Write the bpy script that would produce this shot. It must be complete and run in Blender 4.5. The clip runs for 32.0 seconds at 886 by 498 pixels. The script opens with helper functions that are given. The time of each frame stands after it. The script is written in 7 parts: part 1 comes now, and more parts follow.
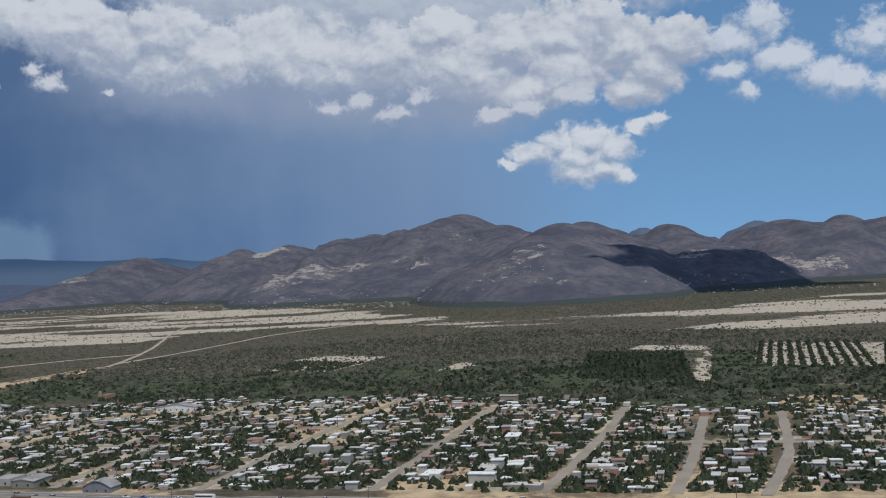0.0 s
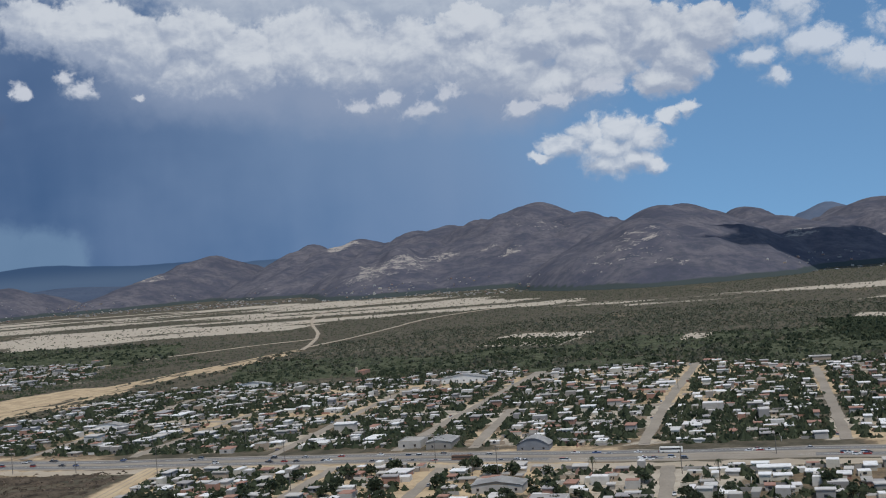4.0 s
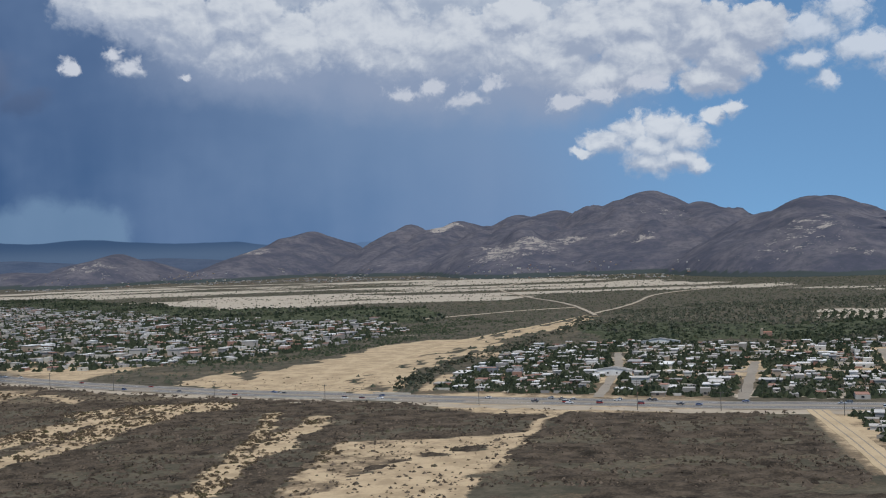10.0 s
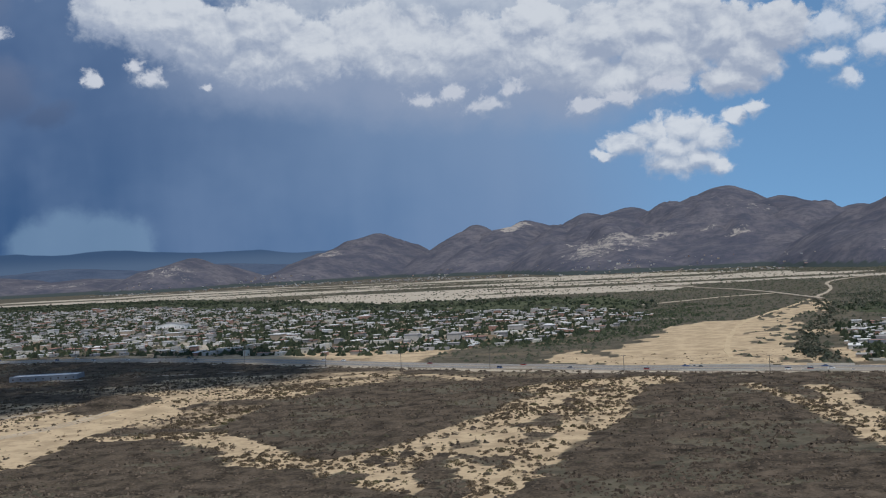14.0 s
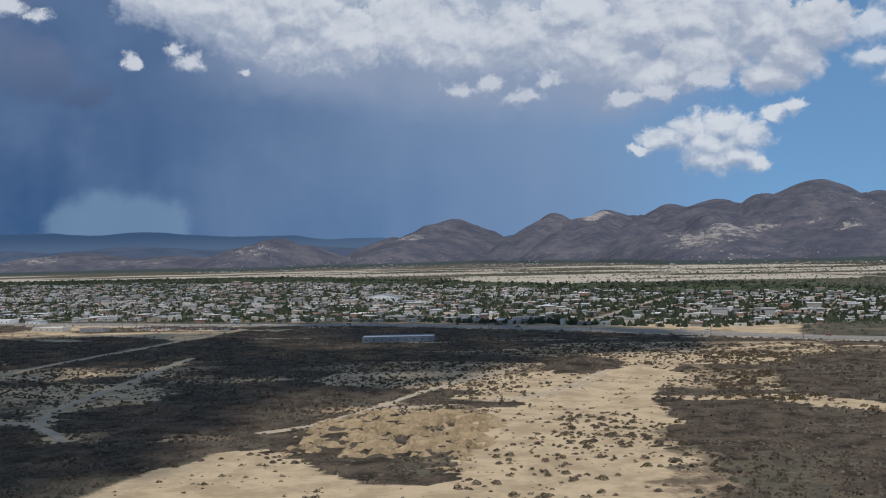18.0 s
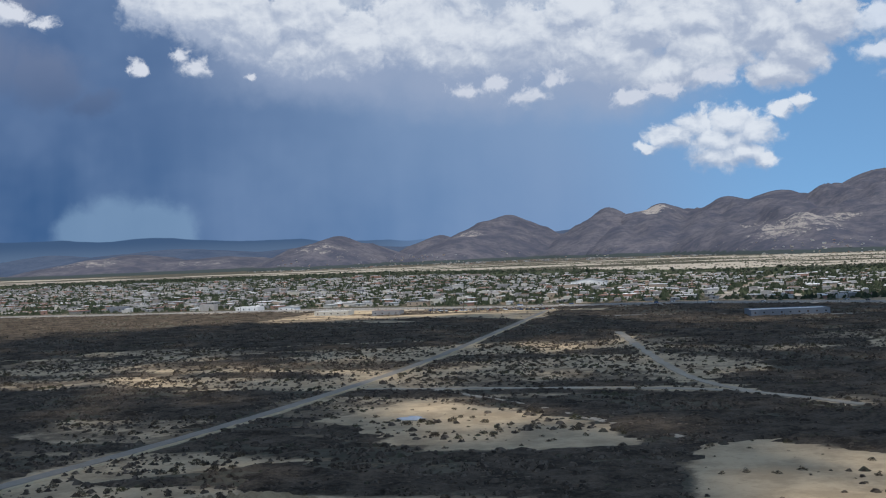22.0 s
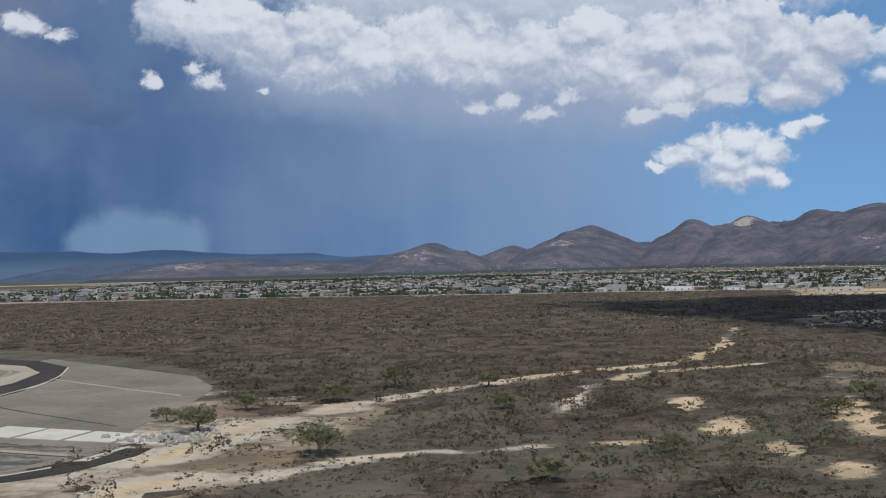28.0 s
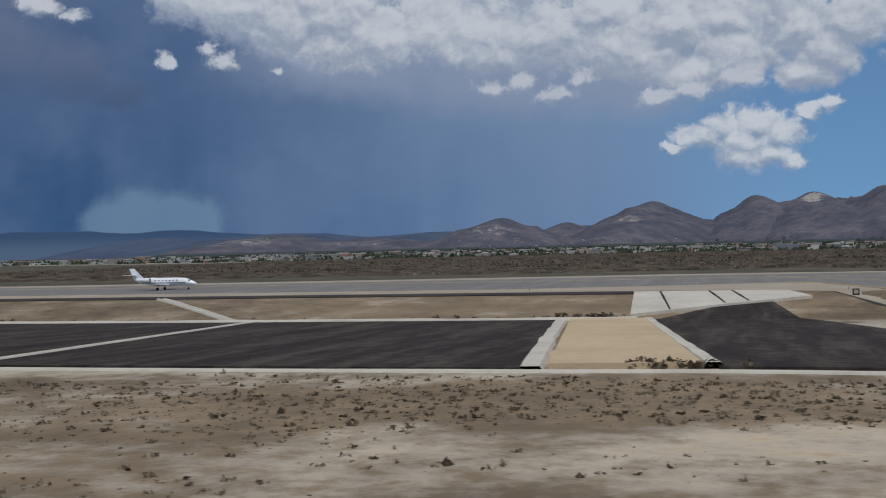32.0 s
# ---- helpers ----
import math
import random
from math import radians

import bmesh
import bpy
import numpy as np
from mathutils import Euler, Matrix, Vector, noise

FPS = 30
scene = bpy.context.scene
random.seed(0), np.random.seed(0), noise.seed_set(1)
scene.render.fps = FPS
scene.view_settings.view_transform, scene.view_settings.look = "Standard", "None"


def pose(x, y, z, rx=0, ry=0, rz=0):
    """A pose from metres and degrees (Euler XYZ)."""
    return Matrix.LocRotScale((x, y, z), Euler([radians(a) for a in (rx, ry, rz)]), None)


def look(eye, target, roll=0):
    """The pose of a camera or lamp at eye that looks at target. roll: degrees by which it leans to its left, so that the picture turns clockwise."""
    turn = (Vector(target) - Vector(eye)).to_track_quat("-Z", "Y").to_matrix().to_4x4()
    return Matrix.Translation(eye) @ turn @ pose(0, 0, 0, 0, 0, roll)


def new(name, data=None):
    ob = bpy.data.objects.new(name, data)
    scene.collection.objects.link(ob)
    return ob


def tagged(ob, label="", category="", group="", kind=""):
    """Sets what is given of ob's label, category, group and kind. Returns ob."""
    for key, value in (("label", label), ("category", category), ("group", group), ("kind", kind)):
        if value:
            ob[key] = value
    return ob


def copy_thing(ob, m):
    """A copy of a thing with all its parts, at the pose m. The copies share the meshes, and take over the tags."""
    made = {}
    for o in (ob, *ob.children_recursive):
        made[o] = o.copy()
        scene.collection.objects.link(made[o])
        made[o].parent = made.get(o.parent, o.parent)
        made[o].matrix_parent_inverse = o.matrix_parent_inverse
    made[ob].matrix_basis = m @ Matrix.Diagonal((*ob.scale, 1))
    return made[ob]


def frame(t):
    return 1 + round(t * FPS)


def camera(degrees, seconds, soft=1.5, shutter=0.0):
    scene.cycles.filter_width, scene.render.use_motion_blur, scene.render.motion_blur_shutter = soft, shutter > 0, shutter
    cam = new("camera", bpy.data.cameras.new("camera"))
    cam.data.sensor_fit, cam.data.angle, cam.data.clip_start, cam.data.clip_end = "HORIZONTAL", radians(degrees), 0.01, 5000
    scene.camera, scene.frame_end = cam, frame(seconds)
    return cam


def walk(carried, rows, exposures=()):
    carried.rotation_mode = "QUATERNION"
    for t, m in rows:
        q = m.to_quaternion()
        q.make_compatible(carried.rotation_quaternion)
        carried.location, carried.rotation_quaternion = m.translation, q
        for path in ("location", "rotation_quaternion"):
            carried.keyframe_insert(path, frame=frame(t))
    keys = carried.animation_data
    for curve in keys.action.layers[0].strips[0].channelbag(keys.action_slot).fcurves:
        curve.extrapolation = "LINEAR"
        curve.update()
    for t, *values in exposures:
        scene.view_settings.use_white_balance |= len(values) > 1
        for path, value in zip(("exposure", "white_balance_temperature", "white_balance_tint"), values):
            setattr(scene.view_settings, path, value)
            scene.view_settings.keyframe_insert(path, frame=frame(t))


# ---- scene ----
# ---- camera: a straight landing approach, looking out to the side ----
# seconds, x, y, z, yaw, pitch, roll
PATH = [
    (0.0, -0.41, 0.01, 70.91, 6.63, 0.73, 3.04),
    (0.5, -16.61, -0.12, 69.96, 7.02, 0.64, 3.27),
    (1.0, -33.08, -0.22, 68.97, 7.33, 0.56, 3.54),
    (1.5, -49.70, -0.31, 67.96, 7.58, 0.62, 3.64),
    (2.0, -66.38, -0.39, 66.97, 7.71, 0.67, 3.68),
    (2.5, -83.10, -0.44, 66.01, 7.91, 0.67, 3.82),
    (3.0, -99.89, -0.48, 65.08, 8.05, 0.65, 4.01),
    (3.5, -116.87, -0.55, 64.15, 8.21, 0.63, 4.33),
    (4.0, -133.91, -0.60, 63.24, 8.38, 0.61, 4.62),
    (4.5, -150.95, -0.56, 62.36, 8.52, 0.62, 4.74),
    (5.0, -168.03, -0.49, 61.50, 8.73, 0.65, 4.72),
    (5.5, -185.14, -0.38, 60.68, 8.95, 0.69, 4.49),
    (6.0, -202.28, -0.25, 59.88, 9.30, 0.62, 4.26),
    (6.5, -219.50, -0.09, 59.10, 9.56, 0.20, 3.94),
    (7.0, -236.81, 0.08, 58.31, 9.88, -0.05, 3.67),
    (7.5, -254.24, 0.25, 57.50, 9.99, -0.20, 3.32),
    (8.0, -271.79, 0.39, 56.67, 10.22, -0.32, 3.10),
    (8.5, -289.49, 0.52, 55.81, 10.20, -0.28, 2.78),
    (9.0, -307.36, 0.60, 54.90, 10.25, -0.08, 2.47),
    (9.5, -325.42, 0.65, 53.96, 10.29, 0.15, 2.24),
    (10.0, -343.67, 0.66, 52.97, 10.34, 0.22, 2.11),
    (10.5, -362.09, 0.66, 51.94, 10.47, 0.23, 2.14),
    (11.0, -380.66, 0.66, 50.88, 10.56, 0.22, 2.09),
    (11.5, -399.36, 0.68, 49.79, 10.59, 0.16, 1.96),
    (12.0, -418.19, 0.72, 48.70, 10.73, 0.10, 2.07),
    (12.5, -437.13, 0.77, 47.61, 10.88, 0.06, 2.29),
    (13.0, -456.13, 0.84, 46.53, 11.14, 0.19, 2.73),
    (13.5, -475.12, 0.92, 45.48, 11.36, 0.35, 2.98),
    (14.0, -494.04, 1.01, 44.46, 11.54, 0.54, 3.01),
    (14.5, -512.88, 1.09, 43.48, 12.18, 0.92, 3.10),
    (15.0, -531.68, 1.16, 42.52, 12.57, 1.24, 3.13),
    (15.5, -550.23, 1.24, 41.80, 12.93, 1.61, 3.08),
    (16.0, -568.76, 1.32, 41.10, 13.19, 1.85, 2.97),
    (16.5, -587.51, 1.40, 40.17, 13.29, 1.77, 2.77),
    (17.0, -606.26, 1.49, 39.23, 13.28, 1.28, 2.37),
    (17.5, -624.95, 1.61, 38.30, 13.26, 0.32, 1.81),
    (18.0, -643.64, 1.72, 37.35, 13.27, 0.09, 1.39),
    (18.5, -662.34, 1.83, 36.37, 13.37, 0.09, 1.24),
    (19.0, -681.08, 1.92, 35.36, 13.42, 0.05, 1.13),
    (19.5, -699.86, 1.98, 34.33, 13.55, -0.07, 1.27),
    (20.0, -718.75, 1.99, 33.29, 13.60, -0.24, 1.72),
    (20.5, -737.80, 1.96, 32.23, 13.67, -0.32, 2.05),
    (21.0, -757.00, 1.89, 31.16, 13.89, -0.15, 2.46),
    (21.5, -776.31, 1.79, 30.09, 13.69, -0.05, 2.37),
    (22.0, -795.68, 1.68, 29.01, 13.71, 0.16, 2.30),
    (22.5, -815.12, 1.56, 27.89, 13.56, 0.18, 1.84),
    (23.0, -834.64, 1.42, 26.74, 13.56, 0.20, 1.43),
    (23.5, -854.23, 1.25, 25.55, 13.66, 0.22, 1.26),
    (24.0, -873.81, 1.08, 24.34, 13.72, 0.25, 1.14),
    (24.5, -893.31, 0.90, 23.14, 13.75, 0.33, 1.00),
    (25.0, -912.76, 0.72, 21.96, 13.78, 0.43, 1.09),
    (25.5, -932.33, 0.52, 20.85, 13.83, 0.59, 1.40),
    (26.0, -951.84, 0.29, 19.73, 13.89, 0.76, 1.71),
    (26.5, -971.14, 0.05, 18.51, 13.95, 0.88, 1.82),
    (27.0, -990.39, -0.22, 17.26, 14.04, 1.03, 1.72),
    (27.5, -1009.58, -0.53, 15.98, 14.11, 1.02, 1.59),
    (28.0, -1028.69, -0.85, 14.70, 14.23, 1.04, 1.44),
    (28.5, -1047.76, -1.18, 13.42, 14.23, 0.95, 1.23),
    (29.0, -1066.77, -1.50, 12.13, 14.34, 0.75, 1.00),
    (29.5, -1085.72, -1.82, 10.84, 14.37, 0.10, 0.87),
    (30.0, -1104.61, -2.11, 9.57, 14.49, -0.17, 0.75),
    (30.5, -1123.44, -2.37, 8.32, 14.59, -0.30, 0.69),
    (31.0, -1142.21, -2.60, 7.11, 14.67, -0.35, 0.65),
    (31.5, -1160.91, -2.84, 5.92, 14.83, -0.23, 0.89),
    (32.0, -1179.52, -3.14, 4.71, 14.96, 0.02, 1.34),
]
cam = camera(44.83, 32.0, soft=1.1, shutter=0.05)
walk(cam, [(t, pose(x, y, z, 90 + pitch, roll, yaw)) for t, x, y, z, yaw, pitch, roll in PATH],
     exposures=[(t, stops, 6200, 10) for t, stops in ((0.0, -0.07), (6.0, -0.06), (9.0, 0.0), (17.0, -0.02), (20.0, 0.06), (21.5, 0.16), (23.5, 0.30), (25.5, 0.28), (28.0, 0.14), (30.0, -0.04), (30.8, -0.08), (32.0, -0.26))])

# ---- nodes ----
class Net:
    """A small wrapper that adds nodes to a tree and links them."""

    def __init__(self, tree):
        self.tree = tree
        tree.nodes.clear()

    def add(self, kind, inputs=(), **settings):
        node = self.tree.nodes.new(kind)
        for key, value in settings.items():
            setattr(node, key, value)
        for key, value in dict(inputs).items():
            socket = node.inputs[key]
            if isinstance(value, bpy.types.NodeSocket):
                self.tree.links.new(value, socket)
            else:
                socket.default_value = value
        return node

    def math(self, op, a, b=0.0, c=0.0, clamp=False):
        return self.add("ShaderNodeMath", {0: a, 1: b, 2: c}, operation=op, use_clamp=clamp).outputs[0]

    def mix(self, fac, a, b, blend="MIX"):
        node = self.add("ShaderNodeMix", {0: fac, 6: a, 7: b}, data_type="RGBA", blend_type=blend)
        return node.outputs[2]

    def noise(self, vector, scale, detail=4.0, rough=0.55, distortion=0.0):
        return self.add("ShaderNodeTexNoise", {"Vector": vector, "Scale": scale, "Detail": detail, "Roughness": rough,
                                               "Distortion": distortion}).outputs["Fac"]

    def ramp(self, fac, lo, hi, a=0.0, b=1.0):
        return self.add("ShaderNodeMapRange", {0: fac, 1: lo, 2: hi, 3: a, 4: b}, interpolation_type="SMOOTHSTEP").outputs[0]


def rgb(r, g, b):
    return (r, g, b, 1.0)


# ---- light: high sun, broken cumulus, a storm with rain ahead ----
SUN_ELEVATION, SUN_AZIMUTH = 62.0, 150.0  # degrees; azimuth clockwise from the view's +y
sun_dir = Vector((math.cos(radians(SUN_ELEVATION)) * math.sin(radians(SUN_AZIMUTH)),
                  math.cos(radians(SUN_ELEVATION)) * math.cos(radians(SUN_AZIMUTH)), math.sin(radians(SUN_ELEVATION))))
sun = new("sun", bpy.data.lights.new("sun", "SUN"))
sun.data.energy, sun.data.angle, sun.data.color = 2.9, radians(0.6), (1.0, 0.93, 0.83)
sun.matrix_world = look(sun_dir * 100, (0, 0, 0))

world = bpy.data.worlds.new("sky")
scene.world = world
world.use_nodes = True
W = Net(world.node_tree)
direction = W.add("ShaderNodeTexCoord").outputs["Generated"]
sep = W.add("ShaderNodeSeparateXYZ", {0: direction})
DEG = 180 / math.pi
az = W.math("MULTIPLY", W.math("ARCTAN2", sep.outputs[0], sep.outputs[1]), DEG)
el = W.math("MULTIPLY", W.math("ARCSINE", sep.outputs[2]), DEG)
plane = W.add("ShaderNodeCombineXYZ", {0: az, 1: el, 2: 0.0}).outputs[0]
raised = W.add("ShaderNodeVectorMath", {0: direction, 1: (0.0, 0.0, 0.28)}, operation="ADD").outputs[0]
sky = W.add("ShaderNodeTexSky", {"Vector": W.add("ShaderNodeVectorMath", {0: raised}, operation="NORMALIZE").outputs[0]}, sky_type="NISHITA", sun_disc=False,
            sun_elevation=radians(SUN_ELEVATION), sun_rotation=radians(SUN_AZIMUTH), air_density=1.0, dust_density=0.3, ozone_density=2.0).outputs[0]
clear = W.mix(1.0, sky, rgb(0.109, 0.132, 0.132), "MULTIPLY")
# the storm: dark slate blue towards the left, lifting towards the right
storm_low = W.mix(W.ramp(az, -38.0, 4.0), rgb(0.036, 0.090, 0.205), rgb(0.180, 0.285, 0.460))
storm_high = W.mix(W.ramp(az, -38.0, 0.0), rgb(0.056, 0.108, 0.225), rgb(0.212, 0.306, 0.458))
storm = W.mix(W.ramp(el, 1.0, 10.0), storm_low, storm_high)
veil = W.noise(plane, 0.10, 4.0, 0.6)
storm = W.mix(W.ramp(veil, 0.35, 0.70, 0.0, 0.30), storm, rgb(0.205, 0.285, 0.430))
storm_mask = W.math("MULTIPLY", W.ramp(W.math("ADD", az, W.math("MULTIPLY", el, 0.35)), 7.0, -7.0), W.ramp(az, -75.0, -50.0))
colour = W.mix(storm_mask, clear, storm)


def nearest(vector, lobes):
    """How deep a place of sky lies in the nearest of some elliptic lobes (azimuth, elevation, half sizes): 1 in a middle, 0 on a rim."""
    total = None
    for cx, cy, rx, ry in lobes:
        d = W.add("ShaderNodeVectorMath", {0: vector, 1: (1 / rx, 1 / ry, 0.0), 2: (-cx / rx, -cy / ry, 0.0)}, operation="MULTIPLY_ADD").outputs[0]
        d = W.add("ShaderNodeVectorMath", {0: d}, operation="LENGTH").outputs["Value"]
        total = d if total is None else W.math("MINIMUM", total, d)
    return W.math("SUBTRACT", 1.0, total)


def shifted(vector, x, y):
    return W.add("ShaderNodeVectorMath", {0: vector, 1: (x, y, 0.0)}, operation="ADD").outputs[0]


def stirred(vector, scale, wide, high, detail=5.0, rough=0.6):
    """The place, moved about by a swirling noise, so that outlines curl."""
    n = W.add("ShaderNodeTexNoise", {"Vector": vector, "Scale": scale, "Detail": detail, "Roughness": rough}).outputs["Color"]
    n = W.add("ShaderNodeVectorMath", {0: n, 1: (0.5, 0.5, 0.5)}, operation="SUBTRACT").outputs[0]
    return W.add("ShaderNodeVectorMath", {0: n, 1: (wide, high, 0.0), 2: vector}, operation="MULTIPLY_ADD").outputs[0]


def faded(value, lo, hi, top=1.0):
    return W.ramp(value, lo, hi, 0.0, top)


loose = stirred(plane, 0.30, 4.2, 2.6)
curled = stirred(stirred(plane, 0.45, 1.5, 1.0, 3.0), 1.5, 0.85, 0.62, 6.0, 0.58)
# curtains of rain: faint upright streaks in the storm
rain = W.noise(W.add("ShaderNodeVectorMath", {0: plane, 1: (1.0, 0.07, 1.0)}, operation="MULTIPLY").outputs[0], 0.30, 4.0, 0.5)
colour = W.mix(W.math("MULTIPLY", faded(rain, 0.40, 0.72, 0.14), W.math("MULTIPLY", storm_mask, W.ramp(el, 9.0, 4.0))), colour, rgb(0.225, 0.315, 0.470))
# bright rain gap low on the left
gap = nearest(stirred(plane, 0.7, 1.3, 1.1, 5.0), [(-32.2, 1.7, 1.7, 1.5), (-30.6, 2.0, 2.0, 1.7), (-28.9, 2.0, 1.8, 1.5), (-27.6, 1.7, 1.4, 1.4)])
colour = W.mix(faded(gap, -0.10, 0.45, 0.66), colour, rgb(0.180, 0.280, 0.410))
# soft grey-violet storm tower at the far left, with a darker base
tower = nearest(loose, [(-37.5, 10.6, 4.6, 3.0), (-34.0, 9.6, 3.2, 2.2), (-36.5, 13.2, 4.5, 2.2), (-31.6, 8.2, 2.2, 1.0)])
colour = W.mix(faded(tower, 0.0, 0.7, 0.70), colour, W.mix(W.ramp(el, 6.5, 12.0), rgb(0.058, 0.098, 0.190), rgb(0.165, 0.200, 0.295)))
# wide soft underside of the big bank, fading into the storm
under = nearest(loose, [(-19.0, 10.0, 9.0, 2.6), (-12.0, 9.4, 8.0, 3.0), (-4.5, 8.8, 7.0, 2.8)])
colour = W.mix(faded(under, -0.05, 0.75, 0.85), colour, rgb(0.275, 0.330, 0.445))

# rounded heaps: cells within cells
bent = W.add("ShaderNodeVectorMath", {0: stirred(plane, 0.22, 3.0, 1.8, 3.0), 1: (0.80, 1.20, 1.0)}, operation="MULTIPLY").outputs[0]


def heaps(vector):
    return W.math("SUBTRACT", 1.0, W.add("ShaderNodeTexVoronoi", {"Vector": vector, "Scale": 0.62, "Detail": 3.0, "Roughness": 0.52, "Lacunarity": 2.4, "Smoothness": 0.5},
                                         voronoi_dimensions="2D", feature="SMOOTH_F1", normalize=True).outputs["Distance"])


puff, puff_up = heaps(bent), heaps(shifted(bent, 0.16, 0.42))
billow, billow_up = W.noise(plane, 0.34, 6.0, 0.50), W.noise(shifted(plane, 0.25, 0.55), 0.34, 6.0, 0.50)
soft = W.noise(plane, 0.16, 4.0)
fine = W.noise(stirred(plane, 1.2, 0.8, 0.6, 3.0), 2.6, 6.0, 0.58)
relief = W.math("ADD", W.math("MULTIPLY", W.math("SUBTRACT", puff, puff_up), 1.25), W.math("MULTIPLY", W.math("SUBTRACT", billow, billow_up), 1.1))
relief = W.math("ADD", relief, W.math("MULTIPLY", W.math("SUBTRACT", fine, 0.5), 0.28))


wisps = W.noise(stirred(plane, 0.9, 1.6, 1.0, 4.0), 1.1, 6.0, 0.62)


def clouds(base, lobes, edge, ragged, white, grey, lift=0.0, solid=1.0, shape=1.0, wispy=0.0):
    """Cumulus over base: lobes lit from above, grey undersides, edges torn by the billows."""
    lobes = [(x, y, rx * 1.12, ry * 1.15) for x, y, rx, ry in lobes]
    d, d_up = nearest(curled, lobes), nearest(shifted(curled, 0.12, 0.50), lobes)
    torn = W.math("ADD", W.math("MULTIPLY", W.math("SUBTRACT", puff, 0.62), 0.35), W.math("ADD", W.math("MULTIPLY", W.math("SUBTRACT", billow, 0.5), 1.5), W.math("MULTIPLY", W.math("SUBTRACT", fine, 0.5), 1.0)))
    body = W.math("ADD", W.math("MULTIPLY_ADD", torn, ragged, W.math("MULTIPLY", d, 1.5)), 0.22)
    if wispy:
        body = W.math("MULTIPLY_ADD", W.math("SUBTRACT", wisps, 0.52), wispy, body)
    lit = W.math("MINIMUM", W.math("MAXIMUM", W.math("SUBTRACT", d, d_up), -0.40), 0.40)
    tone = W.math("ADD", W.math("MULTIPLY_ADD", lit, 1.05 * shape, 0.44 + lift), W.math("MULTIPLY", relief, 1.15))
    tone = W.math("ADD", tone, W.math("MULTIPLY", W.math("SUBTRACT", soft, 0.5), 1.3))
    rim = W.math("MULTIPLY_ADD", lit, -edge * (0.7 if wispy else 1.7), edge * 1.05)  # crisp tops, soft feet
    veil = W.math("MULTIPLY", W.ramp(body, -0.05, rim), solid)
    return W.mix(veil, base, W.mix(W.ramp(tone, -0.10, 1.05), grey, white))


GREY, WHITE = rgb(0.325, 0.375, 0.475), rgb(0.615, 0.640, 0.675)
# thin high layer behind the bank
colour = clouds(colour, [(-17.0, 14.6, 6.0, 1.9), (-10.5, 13.6, 5.5, 1.8), (-5.0, 13.2, 4.5, 1.9), (-14.0, 16.5, 22.0, 2.6), (4.0, 14.6, 6.0, 1.9)], 0.75, 0.9, rgb(0.50, 0.54, 0.60), rgb(0.36, 0.41, 0.50), 0.15, 0.9)
# the bank itself
colour = clouds(colour, [(-28.2, 12.9, 1.7, 1.2), (-25.8, 12.6, 2.3, 1.5), (-23.2, 11.7, 2.2, 1.5), (-20.9, 10.7, 2.2, 1.2), (-20.6, 12.3, 2.2, 1.3), (-18.2, 11.1, 2.2, 1.4), (-14.9, 11.6, 2.4, 1.7), (-12.3, 11.2, 2.4, 1.6),
                         (-9.4, 10.9, 2.6, 1.6), (-6.4, 10.4, 2.6, 1.5), (-6.2, 12.0, 1.8, 1.0)], 0.62, 0.75, WHITE, GREY)
colour = clouds(colour, [(-4.2, 9.8, 2.4, 1.3), (-2.6, 11.2, 1.8, 1.3), (0.0, 11.7, 1.9, 1.4), (2.0, 11.5, 1.8, 1.4), (3.6, 10.7, 1.8, 1.3), (5.0, 9.6, 1.7, 1.2), (0.6, 9.8, 2.6, 1.5), (3.9, 8.5, 1.5, 0.8), (-1.2, 8.9, 2.4, 1.0),
                         (6.4, 10.6, 1.7, 1.2)], 0.50, 0.70, WHITE, GREY)
# torn scraps below the bank
colour = clouds(colour, [(-11.8, 8.5, 1.2, 0.40), (-10.6, 8.8, 1.0, 0.42), (-8.7, 8.1, 1.2, 0.50), (-7.4, 8.8, 1.0, 0.50), (-3.2, 7.7, 1.2, 0.42), (-1.6, 8.0, 1.1, 0.42), (0.9, 8.3, 1.1, 0.5)], 1.5, 1.0, rgb(0.58, 0.60, 0.65), rgb(0.33, 0.38, 0.47), 0.20, 0.85, wispy=4.0)
# lower cumulus over the peak, and broken ones on the clear side
colour = clouds(colour, [(-1.3, 5.5, 1.4, 0.75), (-0.2, 6.0, 1.3, 0.85), (1.4, 6.0, 1.4, 0.95), (2.7, 5.5, 1.2, 0.95), (0.9, 5.2, 2.0, 0.95), (2.2, 4.6, 1.4, 0.80), (0.9, 4.4, 1.5, 0.70), (3.0, 4.1, 0.9, 0.52), (-2.6, 5.1, 0.9, 0.34),
                         (4.2, 6.5, 0.55, 0.40), (4.9, 6.9, 0.50, 0.42)], 0.95, 0.9, rgb(0.63, 0.66, 0.70), rgb(0.29, 0.36, 0.48), 0.06, wispy=1.6)
colour = clouds(colour, [(9.0, 10.5, 1.6, 0.9), (10.6, 11.2, 1.5, 1.0), (11.6, 9.3, 1.7, 1.0), (13.0, 8.3, 1.6, 1.0), (14.4, 7.9, 1.5, 0.9), (15.8, 9.9, 1.6, 1.2), (16.5, 7.6, 1.4, 0.8), (8.8, 9.0, 1.2, 0.7), (9.6, 8.0, 0.8, 0.5), (20.0, 9.0, 3.5, 1.8)],
                1.3, 1.0, rgb(0.60, 0.64, 0.70), rgb(0.32, 0.39, 0.50), 0.12, 0.92, wispy=3.2)
